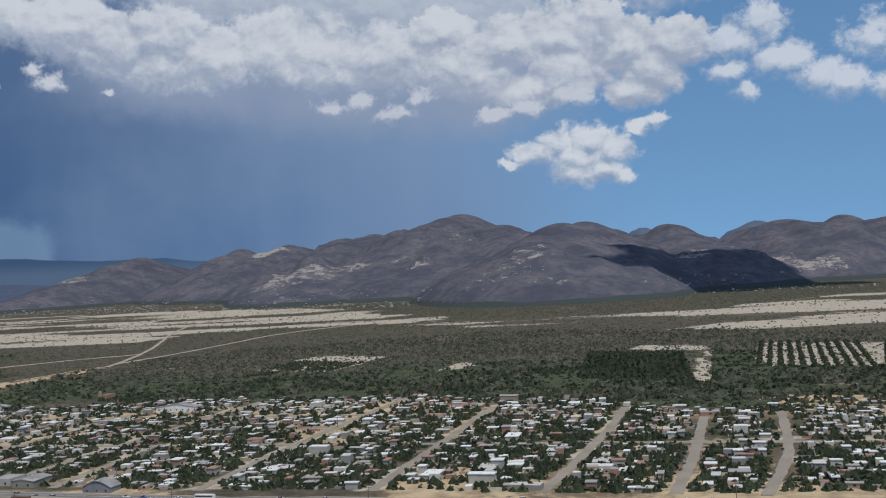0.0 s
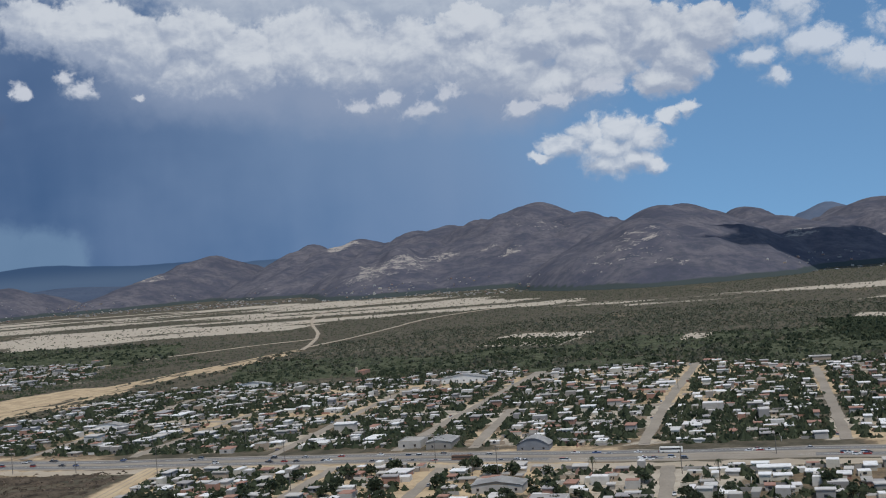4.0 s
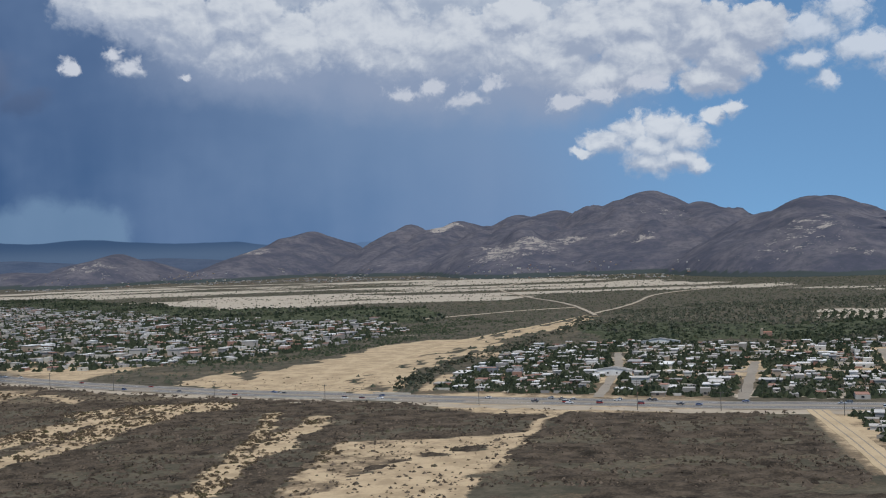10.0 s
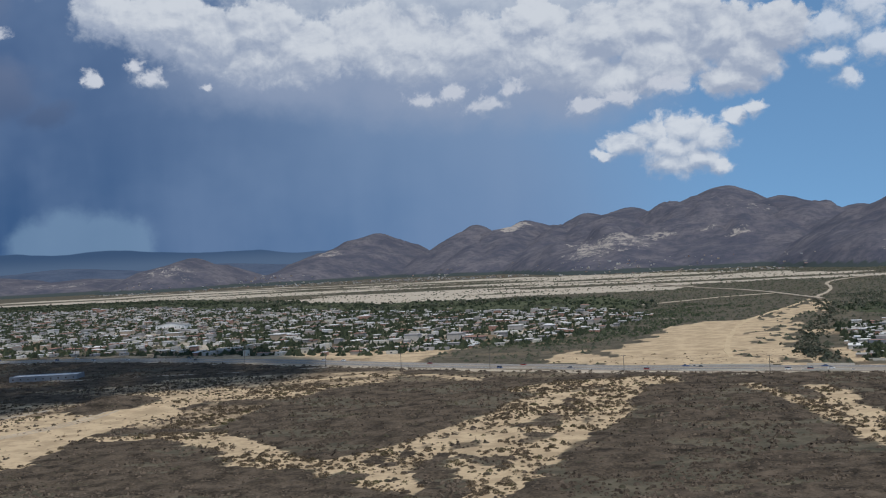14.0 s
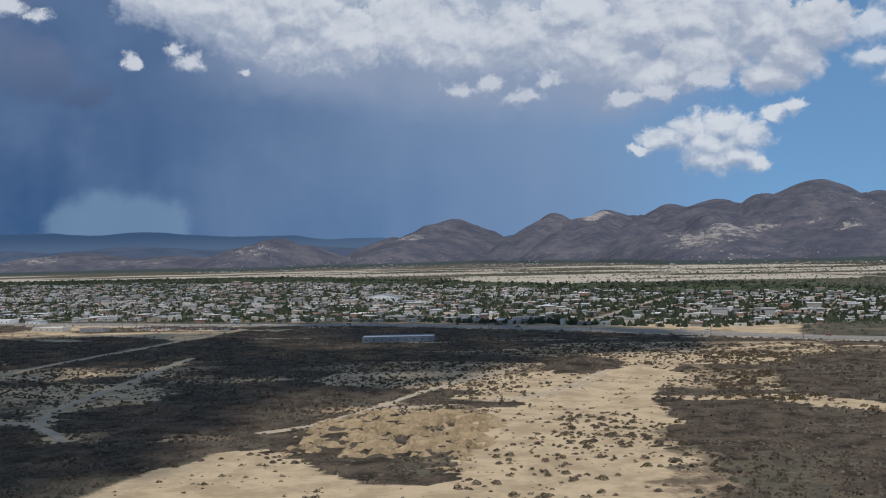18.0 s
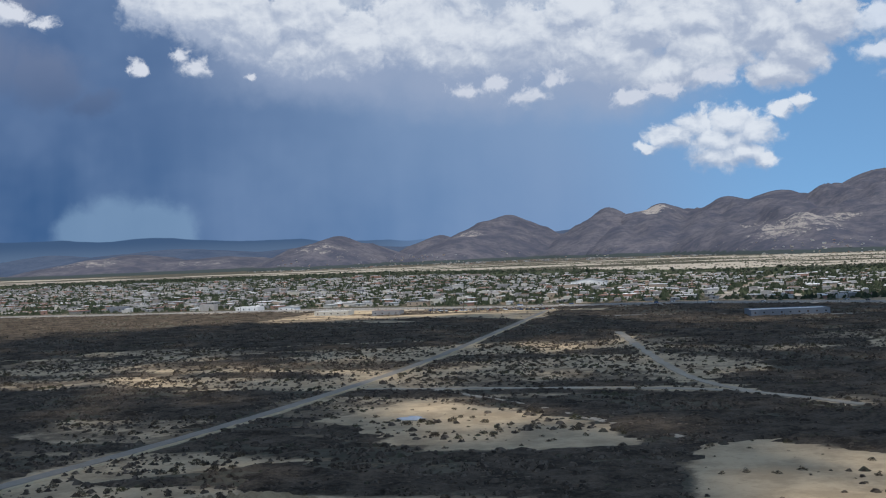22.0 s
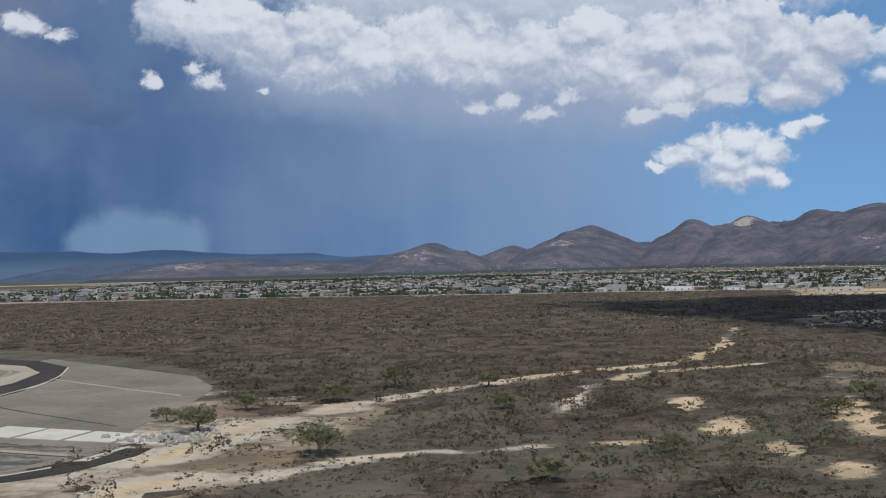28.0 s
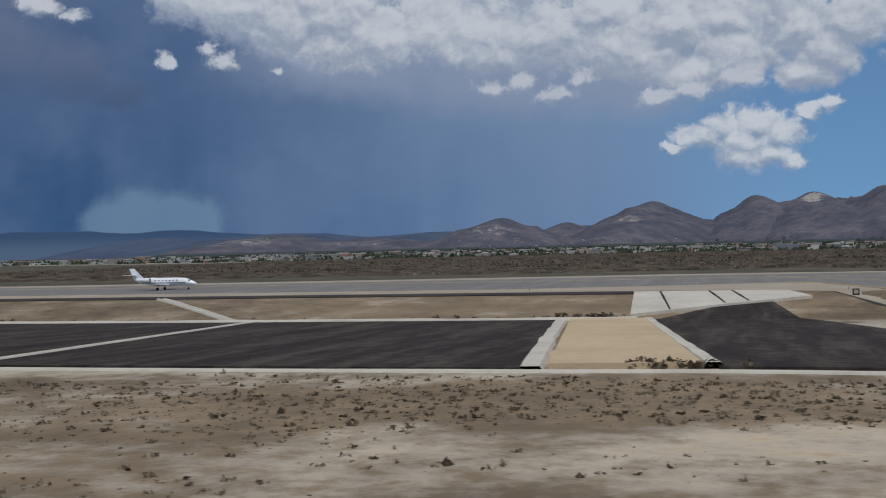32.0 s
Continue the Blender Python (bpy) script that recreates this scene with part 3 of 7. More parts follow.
def ribbon(name, pts, width, mat, z=0.06, step=6.0, wobble=0.0, kind="structure", label="", category="road", sides=0.05):
    """A road along a smoothed polyline, with worn, slightly uneven edges."""
    p = np.array(pts, float)
    for _ in range(2):
        q = [p[0]]
        for a, b in zip(p[:-1], p[1:]):
            q += [a * 0.75 + b * 0.25, a * 0.25 + b * 0.75]
        p = np.array(q + [p[-1]])
    length = np.concatenate([[0], np.cumsum(np.linalg.norm(np.diff(p, axis=0), axis=1))])
    s = np.linspace(0, length[-1], max(3, int(length[-1] / step)))
    c = np.stack([np.interp(s, length, p[:, 0]), np.interp(s, length, p[:, 1])], 1)
    d = np.gradient(c, axis=0); d /= np.linalg.norm(d, axis=1)[:, None]
    n = np.stack([-d[:, 1], d[:, 0]], 1)
    rng = np.random.RandomState(int(abs(p[0, 0]) * 7 + abs(p[-1, 1])) % 9999)
    w = np.array(width, float) if np.ndim(width) else np.full(2, width)
    w = np.interp(s, np.linspace(0, length[-1], len(w)), w) / 2
    left, right = w + rng.normal(0, wobble, len(s)), w + rng.normal(0, wobble, len(s))
    L, R = c + n * left[:, None], c - n * right[:, None]
    k = len(s)
    z = z + height_at(c[:, 0], c[:, 1])
    verts = np.concatenate([np.c_[L, z], np.c_[R, z], np.c_[L + n * 0.3, z - 0.5], np.c_[R - n * 0.3, z - 0.5]])
    i = np.arange(k - 1)
    faces = np.concatenate([np.stack([i + k, i + k + 1, i + 1, i], 1), np.stack([i, i + 1, i + 1 + 2 * k, i + 2 * k], 1), np.stack([i + 3 * k, i + 1 + 3 * k, i + 1 + k, i + k], 1)])
    return tagged(new(name, fast_mesh(name, verts, faces, [mat])), label, category, "", kind)


def lattice(x, y, scale, seed):
    """Smooth value noise, 0 to 1, on arrays."""
    rng = np.random.RandomState(seed)
    g = rng.rand(257, 257)
    u, v = np.asarray(x) / scale, np.asarray(y) / scale
    iu, iv = np.floor(u).astype(int), np.floor(v).astype(int)
    fu, fv = u - iu, v - iv
    fu, fv = fu * fu * (3 - 2 * fu), fv * fv * (3 - 2 * fv)
    a, b, c, d = g[iu % 256, iv % 256], g[(iu + 1) % 256, iv % 256], g[iu % 256, (iv + 1) % 256], g[(iu + 1) % 256, (iv + 1) % 256]
    return a * (1 - fu) * (1 - fv) + b * fu * (1 - fv) + c * (1 - fu) * fv + d * fu * fv


def fractal(x, y, scale, seed, octaves=4):
    return sum(lattice(x, y, scale / 2 ** i, seed + i) * 0.5 ** i for i in range(octaves)) / sum(0.5 ** i for i in range(octaves))


def near_line(x, y, pts):
    """Distance to a polyline."""
    best = np.full(np.shape(x), 1e9)
    for (ax, ay), (bx, by) in zip(pts[:-1], pts[1:]):
        dx, dy = bx - ax, by - ay
        t = np.clip(((x - ax) * dx + (y - ay) * dy) / (dx * dx + dy * dy), 0, 1)
        best = np.minimum(best, np.hypot(x - ax - t * dx, y - ay - t * dy))
    return best


def inside(x, y, pts):
    """True inside a polygon."""
    x, y = np.asarray(x), np.asarray(y)
    hit = np.zeros(x.shape, bool)
    for (ax, ay), (bx, by) in zip(pts, pts[1:] + pts[:1]):
        with np.errstate(divide="ignore", invalid="ignore"):
            hit ^= ((ay > y) != (by > y)) & (x < (bx - ax) * (y - ay) / (by - ay) + ax)
    return hit


def ease(v, a, b):
    t = np.clip((v - a) / (b - a), 0, 1)
    return t * t * (3 - 2 * t)


def height_at(x, y):
    """The lie of the land: gentle bumps, a level airfield, and the drained infield that falls to a ditch."""
    x, y = np.asarray(x, float), np.asarray(y, float)
    h = (fractal(x, y, 90, 91, 4) - 0.5) * 1.4 * ease(y, 30, 160) * (1 - ease(x * -1, 1040, 1090) * (y < 190))
    h = h + 3.6 * np.exp(-((x + 678) / 10) ** 2 - ((y - 334) / 15) ** 2) * (0.8 + 0.4 * lattice(x, y, 9, 5))
    fall = np.where(y < 85, np.clip((y - 37) / 48, 0, 1), 1 - np.clip((y - 85) / 15, 0, 1))
    return h - 1.4 * fall * ease(-x, 1163, 1168)


# ---- cumulus overhead, high out of sight, that throw the drifting shade on plain and hills ----
def overhead_cloud(shade_x, shade_y, wide, deep, z, seed):
    """A lumpy cumulus whose shadow falls round (shade_x, shade_y)."""
    bm = bmesh.new()
    bmesh.ops.create_icosphere(bm, subdivisions=4, radius=1.0)
    shift = Vector((seed * 7.3, seed * 3.1, 0))
    for v in bm.verts:
        d = v.co.normalized()
        v.co = d * (0.85 + 0.55 * noise.noise(d * 1.3 + shift) + 0.35 * noise.noise(d * 3.1 + shift) + 0.34 * noise.noise(d * 7.0 + shift))
        v.co.z = max(v.co.z, -0.25) * 0.6
    bmesh.ops.scale(bm, vec=(wide, deep, min(wide, deep)), verts=bm.verts[:])
    me = bpy.data.meshes.new("cloud")
    bm.to_mesh(me); bm.free()
    ob = new("cloud", me)
    ob.matrix_basis = Matrix.Translation(Vector((shade_x, shade_y, 0)) + sun_dir * (z / sun_dir.z))
    return tagged(ob, "white cumulus cloud drifting high over the plain", "cloud", "", "structure")


def cloud_sheet(outline, gaps, z):
    """A wide flat-based cumulus over a stretch of plain, given by the shade it throws, with thin gaps."""
    step = 7.0
    xs, ys = np.arange(-1120, -570, step), np.arange(20, 540, step)
    X, Y = np.meshgrid(xs, ys)
    n = np.array([noise.fractal(Vector((a / 60, b / 60, 3.3)), 1.0, 2.0, 5) for a, b in zip(X.ravel(), Y.ravel())]).reshape(X.shape)
    over = inside(X + n * 14, Y + n * 14, outline)
    for g in gaps:
        over &= ~(inside(X + n * 10, Y + n * 10, g) & (n > -0.45))
    over &= np.random.RandomState(3).rand(*X.shape) > 0.20 + 0.45 * ease(n, 0.05, 0.5)  # thin, broken cloud
    top = 25 + 40 * np.abs(n)
    shift = sun_dir * (z / sun_dir.z)
    i, j = np.nonzero(over)
    bm = bmesh.new()
    grid = {}

    def corner(a, b, up):
        key = (a, b, up)
        if key not in grid:
            grid[key] = bm.verts.new((xs[0] + b * step + shift.x, ys[0] + a * step + shift.y, z + (up * top[min(a, len(ys) - 1), min(b, len(xs) - 1)])))
        return grid[key]
    for a, b in zip(i, j):
        for up in (0, 1):
            vs = [corner(a, b, up), corner(a, b + 1, up), corner(a + 1, b + 1, up), corner(a + 1, b, up)]
            bm.faces.new(vs if up else vs[::-1])
    me = bpy.data.meshes.new("cloud")
    bm.to_mesh(me); bm.free()
    return tagged(new("cloud", me), "broad flat-based grey cumulus high over the scrub plain", "cloud", "", "structure")


SHADE = [(-740, 140), (-748, 179), (-752, 208), (-750, 239), (-735, 260), (-714, 305), (-690, 370), (-641, 385), (-645, 440), (-660, 500), (-702, 520), (-760, 560), (-840, 560), (-850, 517), (-880, 462), (-960, 450), (-1050, 425), (-1090, 390),
         (-1060, 320), (-1030, 262), (-1000, 215), (-975, 165), (-976, 90), (-960, 40), (-800, 40), (-798, 120)]
GAPS = [[(-857, 176), (-850, 204), (-826, 187), (-808, 164), (-830, 156)]]
overhead = [cloud_sheet(SHADE, GAPS, 1250.0), overhead_cloud(270, 1960, 220, 150, 1500, 4)]
for c in overhead:
    c.data.materials.append(M["cloud"])


# ---- the plan (metres): roads, washes, towns, riverbed ----
HIGHWAY = [(320, 268), (60, 300), (-132, 326), (-230, 349), (-300, 360), (-354, 371), (-430, 388), (-490, 402), (-560, 428), (-648, 474), (-720, 508), (-820, 536), (-960, 548), (-1120, 562), (-1300, 580), (-1900, 640)]
RIVERBED = [(-2600, 1900), (-1900, 1640), (-1250, 1640), (-1088, 1422), (-800, 1110), (-614, 1076), (-494, 1142), (-440, 1300), (-248, 1297), (-65, 1118), (48, 1056), (248, 902), (600, 760),
            (900, 2000), (428, 1545), (200, 1355), (-7, 1290), (-150, 1330), (-385, 1768), (-435, 1905), (-790, 2117), (-1353, 2284), (-1730, 2212), (-2600, 2300)]
BIG_WASH = [(-522, 428), (-513, 470), (-504, 530), (-489, 612), (-472, 648), (-450, 655), (-440, 605), (-451, 540), (-458, 458), (-465, 402), (-500, 413)]
WASH_BRAIDS = [(-466, 398), (-469, 500), (-448, 650), (-418, 748), (-398, 785), (-382, 850), (-374, 840), (-394, 720), (-433, 550), (-442, 465), (-440, 394)]
SPOIL_BANK = [(-542, 430), (-540, 466), (-531, 498), (-516, 446), (-517, 420)]
TOWN_NORTH = [(-1750, 660), (-1300, 600), (-1120, 585), (-960, 570), (-820, 556), (-720, 530), (-640, 500), (-557, 535), (-530, 600), (-500, 720), (-550, 850), (-746, 927), (-860, 1060), (-1015, 1167), (-1134, 1300), (-1750, 1400)]
TOWN_SOUTH = [(-425, 410), (-354, 388), (-230, 366), (-130, 344), (60, 318), (340, 284), (400, 440), (130, 490), (56, 482), (-5, 535), (-64, 562), (-128, 580), (-226, 590), (-300, 575), (-345, 610), (-410, 580)]
TOWN_NEAR = [(-283, 342), (-230, 334), (-132, 308), (60, 280), (320, 246), (320, 120), (-40, 170), (-283, 215)]
GREEN_BELT = [(-385, 640), (-345, 612), (-226, 592), (-128, 582), (-64, 564), (-5, 537), (56, 484), (130, 492), (430, 440), (600, 760), (240, 880), (40, 1010), (-80, 1060), (-250, 1000), (-370, 860)]
NORTH_WOOD = [(-1900, 1400), (-1134, 1300), (-1015, 1167), (-860, 1060), (-746, 927), (-550, 850), (-500, 800), (-500, 900), (-620, 1060), (-800, 1100), (-1080, 1400), (-1250, 1600), (-1900, 1620)]
# cleared fields and orchards in the green belt
FIELDS = [[(1, 621), (64, 584), (87, 750), (11, 787)], [(104, 649), (170, 623), (213, 777), (136, 820)], [(170, 623), (260, 587), (303, 741), (213, 777)], [(-227, 757), (-167, 721), (-150, 785), (-213, 823)],
          [(-222, 826), (-160, 786), (-140, 830), (-207, 862)], [(-92, 700), (-72, 695), (-60, 745), (-80, 752)], [(40, 794), (94, 770), (100, 815), (50, 835)], [(88, 768), (98, 768), (72, 585), (62, 592)]]
BARE_FIELDS = FIELDS[4:]
# sandy washes and tracks: a line, its half width, and how bare it is
WASHES = [
    ([(-456, 350), (-450, 312), (-446, 288), (-447, 264), (-445, 237), (-447, 205), (-452, 180)], 3.4, 1.0),
    ([(-470, 356), (-458, 310), (-454, 280), (-449, 262)], 2.4, 0.95),
    ([(-534, 350), (-500, 372)], 9, 0.9),
    ([(-508, 360), (-512, 300), (-516, 250), (-524, 205)], 4, 0.95),
    ([(-534, 330), (-546, 285), (-556, 250), (-575, 226), (-600, 236)], 4, 1.0),
    ([(-528, 335), (-536, 290), (-545, 245), (-552, 205)], 4, 0.95),
    ([(-646, 280), (-626, 281), (-610, 265), (-600, 245), (-586, 228), (-566, 227), (-545, 215)], 4, 1.1),
    ([(-684, 222), (-681, 252), (-678, 280), (-659, 281), (-633, 280), (-614, 256), (-602, 232), (-582, 225)], 3, 1.1),
    ([(-666, 313), (-678, 367), (-650, 378), (-623, 408), (-586, 397), (-560, 376)], 3, 0.85),
    ([(-694, 271), (-686, 315), (-666, 339), (-647, 367)], 8, 0.75),
]
WASHES += [
    ([(-734, 211), (-725, 223), (-720, 248), (-716, 280), (-700, 330)], 1.6, 1.0),
    ([(-868, 223), (-842, 223), (-805, 222), (-788, 216), (-770, 197)], 2.0, 1.1),
    ([(-788, 216), (-798, 232), (-805, 261), (-811, 292), (-825, 364)], 2.2, 1.05),
    ([(-1012, 245), (-997, 274), (-946, 273), (-881, 262)], 6, 0.62),
    ([(-1060, 300), (-988, 312), (-956, 329), (-890, 340)], 5, 0.6),
    ([(-1025, 250), (-1027, 196), (-1034, 163), (-1053, 139), (-1067, 112), (-1072, 93), (-1073, 83), (-1068, 66), (-1060, 30)], 2.2, 1.1),
    ([(-1090, 40), (-1073, 52), (-1066, 70), (-1055, 84), (-1035, 92)], 4, 0.85),
    ([(-1043, 106), (-1043, 130), (-1038, 146), (-1022, 160)], 3, 0.9),
    ([(-1034, 120), (-1025, 89), (-1016, 70), (-1010, 40)], 3, 0.9),
    ([(-1014, 150), (-1014, 122), (-1018, 100), (-1008, 88)], 3.5, 1.0),
]
SAND_FIELDS = [
    [(-416, 200), (-416, 220), (-413, 250), (-407, 271), (-391, 291), (-376, 299), (-378, 278), (-387, 250), (-388, 221), (-388, 200)],
    [(-740, 138), (-740, 165), (-735, 175), (-723, 192), (-709, 178), (-698, 170), (-685, 172), (-680, 160), (-680, 120)],
    [(-694, 220), (-691, 253), (-678, 284), (-652, 354), (-648, 323), (-655, 285), (-650, 247), (-656, 224), (-646, 190), (-644, 150), (-680, 150), (-687, 196)],
    [(-688, 270), (-690, 312), (-684, 332), (-671, 357), (-661, 370), (-644, 338), (-652, 314), (-652, 282), (-661, 256), (-676, 235)],
    [(-851, 159), (-857, 174), (-862, 192), (-858, 207), (-840, 199), (-826, 187), (-812, 170), (-806, 161), (-821, 156), (-837, 153)],
    [(-793, 128), (-797, 149), (-795, 162), (-786, 169), (-780, 160), (-770, 163), (-764, 155), (-764, 141), (-760, 120), (-792, 118)],
]
# the broad braided wash, half sand, half shrubs, and pale soil thinly grown over
BRAIDED = [(-534, 350), (-501, 343), (-509, 292), (-508, 257), (-516, 224), (-525, 190), (-550, 190), (-564, 215), (-593, 229), (-610, 251), (-630, 279), (-620, 278), (-598, 243), (-575, 228), (-559, 247), (-546, 278), (-534, 317)]
KNOLL = [(-692, 322), (-676, 314), (-664, 330), (-668, 352), (-684, 356)]
THIN = [
    [(-954, 297), (-911, 326), (-826, 334), (-755, 343), (-756, 300), (-782, 288), (-777, 231), (-803, 225), (-901, 225)],
    [(-994, 228), (-994, 270), (-948, 300), (-874, 291), (-877, 233), (-921, 219), (-960, 229)],
    [(-1003, 166), (-975, 173), (-931, 161), (-929, 149), (-953, 146), (-979, 143)],
    [(-917, 183), (-881, 185), (-884, 158), (-897, 153), (-913, 163)],
    [(-900, 122), (-870, 122), (-850, 124), (-800, 126), (-790, 100), (-900, 90)],
]


# thickets of leafless thorn scrub, dark and nearly closed
THICKETS = [
    [(-386, 200), (-378, 270), (-374, 313), (-366, 351), (-294, 345), (-294, 60), (-380, 60)],
    [(-486, 374), (-444, 371), (-373, 346), (-376, 313), (-432, 296), (-424, 200), (-440, 200), (-442, 290), (-461, 219), (-500, 200), (-500, 340)],
    [(-620, 288), (-621, 333), (-614, 376), (-574, 383), (-549, 361), (-534, 330), (-544, 292), (-562, 258), (-573, 231), (-591, 239), (-607, 259)],
    [(-516, 207), (-507, 249), (-505, 312), (-494, 348), (-456, 326), (-470, 196), (-520, 190)],
    [(-644, 208), (-654, 240), (-650, 282), (-630, 274), (-601, 236), (-587, 211), (-575, 190), (-640, 150)],
    [(-618, 324), (-585, 375), (-600, 300), (-606, 242), (-615, 276)],
    [(-847, 150), (-811, 156), (-802, 157), (-797, 138), (-795, 131), (-831, 126), (-880, 128)],
    [(-829, 207), (-820, 219), (-794, 215), (-776, 197), (-764, 197), (-745, 184), (-743, 149), (-745, 125), (-758, 120), (-761, 141), (-765, 163), (-777, 163), (-795, 164), (-808, 171)],
    [(-775, 222), (-780, 284), (-756, 302), (-748, 269), (-758, 230), (-754, 201), (-764, 197)],
]
THICKETS += [
    [(-1106, 504), (-960, 438), (-880, 436), (-797, 464), (-690, 470), (-700, 400), (-785, 372), (-877, 345), (-981, 335), (-1050, 300)],
    [(-1001, 202), (-957, 216), (-877, 222), (-881, 188), (-917, 185), (-944, 172), (-976, 177)],
    [(-994, 138), (-890, 148), (-896, 104), (-900, 60), (-975, 50)],
    [(-860, 500), (-860, 440), (-720, 430), (-640, 455), (-700, 490), (-800, 520)],
]


def cover(x, y):
    """How closed the scrub is, 0 to 1."""
    n, m = (fractal(x, y, 44, 61, 5) - 0.5) * 26, (fractal(x, y, 40, 66, 5) - 0.5) * 18
    c = 0.85 * ease(fractal(x * 0.38, y, 34, 61, 5), 0.50, 0.60) + 0.10
    c = np.where((x < -1000 + n * 2) | ((x < -955 + n) & (y < 135)), np.maximum(c, 0.78 + 0.22 * ease(fractal(x * 0.6, y, 26, 68, 4), 0.36, 0.52)), c)
    c = np.where((x > -600 + n) & (x < -430), np.maximum(c, 0.58 + 0.34 * ease(fractal(x * 0.6, y, 18, 73, 4), 0.40, 0.56)), c)
    c = np.where(y < 5 + n, 0.85 * ease(fractal(x * 0.6, y, 60, 61, 5), 0.42, 0.58) + 0.10, c)
    for poly in THIN:
        c = np.where(inside(x + n * 0.7, y + m * 0.7, poly), 0.06 + 0.62 * ease(fractal(x * 0.45, y, 16, 67, 4), 0.48, 0.62), c)
    for poly in THICKETS:
        c = np.where(inside(x + n * 0.5, y + m * 0.5, poly), 0.68 + 0.32 * ease(fractal(x * 0.6, y, 12, 69, 3), 0.36, 0.54), c)
    for poly in SAND_FIELDS:
        c = np.where(inside(x + n * 0.9, y + m * 0.9, poly), 0.03 + (0.85 * ease(fractal(x * 0.7, y, 15, 63, 4), 0.52, 0.60) if poly is not SAND_FIELDS[1] else 0.0), c)
    return np.where(inside(x + n * 0.3, y + m * 0.3, KNOLL), 1.0, c)


def zones(x, y):
    """How much of the ground is sand, fallen leaves with painted shade, and pale river gravel."""
    n = fractal(x, y, 60, 11, 5) - 0.5
    sand, litter_shade, pale = np.zeros(x.shape), np.zeros(x.shape), np.zeros(x.shape)
    wob = x + n * 30, y + (fractal(x, y, 60, 31, 5) - 0.5) * 30
    for line, half, bare in WASHES:
        half = half * 0.65 if line[0][0] < -1005 and half > 2.3 else half
        d = near_line(wob[0] if half > 2.5 else x, wob[1] if half > 2.5 else y, line)
        sand = np.maximum(sand, bare * (1 - ease(d, half * 0.35, half * np.where(x < -990, 1.25, 1.8))))
    ragged = (fractal(x, y, 13, 12, 4) - 0.5) * 22
    for poly in SAND_FIELDS + [BIG_WASH, SPOIL_BANK]:
        sand = np.maximum(sand, inside(x + n * 22 + ragged, y + n * 22 - ragged * 0.7, poly) * (0.86 + n * 0.8))
    sand = np.where(inside(x + n * 8, y + n * 8, KNOLL), 0.0, sand)
    strands = np.abs(fractal(x * 1.5 + y * 0.35, y * 0.5, 16, 135, 3) - 0.5) * 2
    sand = np.maximum(sand, (inside(x + n * 12, y + n * 12, BRAIDED) | inside(x + n * 10, y + n * 10, WASH_BRAIDS)) * (0.98 - 0.95 * ease(strands, 0.13, 0.30)))
    bed = inside(x + n * 120, y + n * 160, RIVERBED)
    streak = fractal(x * 0.25, y, 70, 51, 4)
    pale = np.where(bed, 0.12 + 1.0 * ease(streak, 0.40, 0.62), 0.0)
    beyond = (y > 640) & (y < 1500) & ~bed & (sand < 0.3)
    pale = np.where(beyond & (x < -300), np.maximum(pale, 0.45 * ease(streak, 0.58, 0.72)), pale)
    closed = cover(x, y)
    open_soil = (0.48 + 0.30 * ease(fractal(x * 0.5, y, 30, 131, 4), 0.40, 0.6)) * (1 - closed)
    sand = np.where((y < 560) & ((x > -1000) | (y < 0)), np.maximum(sand, open_soil), sand)
    thicket_line = (y < 560)
    town = inside(x, y, TOWN_NORTH) | inside(x, y, TOWN_SOUTH) | inside(x, y, TOWN_NEAR)
    pale = np.where(town, 0.10 + 0.55 * ease(fractal(x, y, 26, 71, 3), 0.46, 0.66), pale)
    # in town and under closed scrub this darkening stands for shade on the soil
    litter_shade = np.where((inside(x, y, GREEN_BELT) & (y < 760)) | inside(x, y, NORTH_WOOD), 1.0, np.where(town, 0.55 + n, np.where((y > 1500) & ~bed, 0.9, np.where(thicket_line, 0.85 * closed, 0.80 + n))))
    for poly in BARE_FIELDS:
        pale = np.where(inside(x, y, poly), 0.75, pale)
    for poly in FIELDS[1:4]:
        pale = np.where(inside(x, y, poly), 0.6, pale)
    # mown, sandy airfield strip
    strip = (x < -1060) & (y < 50) & (y > -60 + n * 60)
    litter_shade = np.where((x < -1060) & (y < 112) & (y > -60 + n * 60), 0.0, litter_shade)
    swath = fractal(x * 0.22, y, 7, 171, 4)
    sand = np.where(strip, 0.74 + n * 1.0 - 0.42 * ease(swath, 0.48, 0.64), sand)
    pale = np.where(strip, 0.12 + n * 0.8 - 0.2 * ease(swath, 0.46, 0.62), pale)
    litter_shade = np.where(strip, 0.30 * ease(swath, 0.50, 0.66), litter_shade)
    sand = np.where((x < -1062) & (x > -1118) & (y < 130) & (y > 45), np.maximum(sand, 0.30 + n * 0.8), sand)
    pale = np.where((x < -1060) & (x > -1180) & (y < 100) & (y > 30), np.maximum(pale, 0.36 + n), pale)
    pale = np.where((x < -1164) & (y > 84) & (y < 104), 0.35, pale)
    worn = (x < -1040) & (y < 135)
    pale, sand = np.where(worn, np.maximum(pale, sand * 0.8), pale), np.where(worn, sand * 0.55, sand)
    return sand, litter_shade, pale


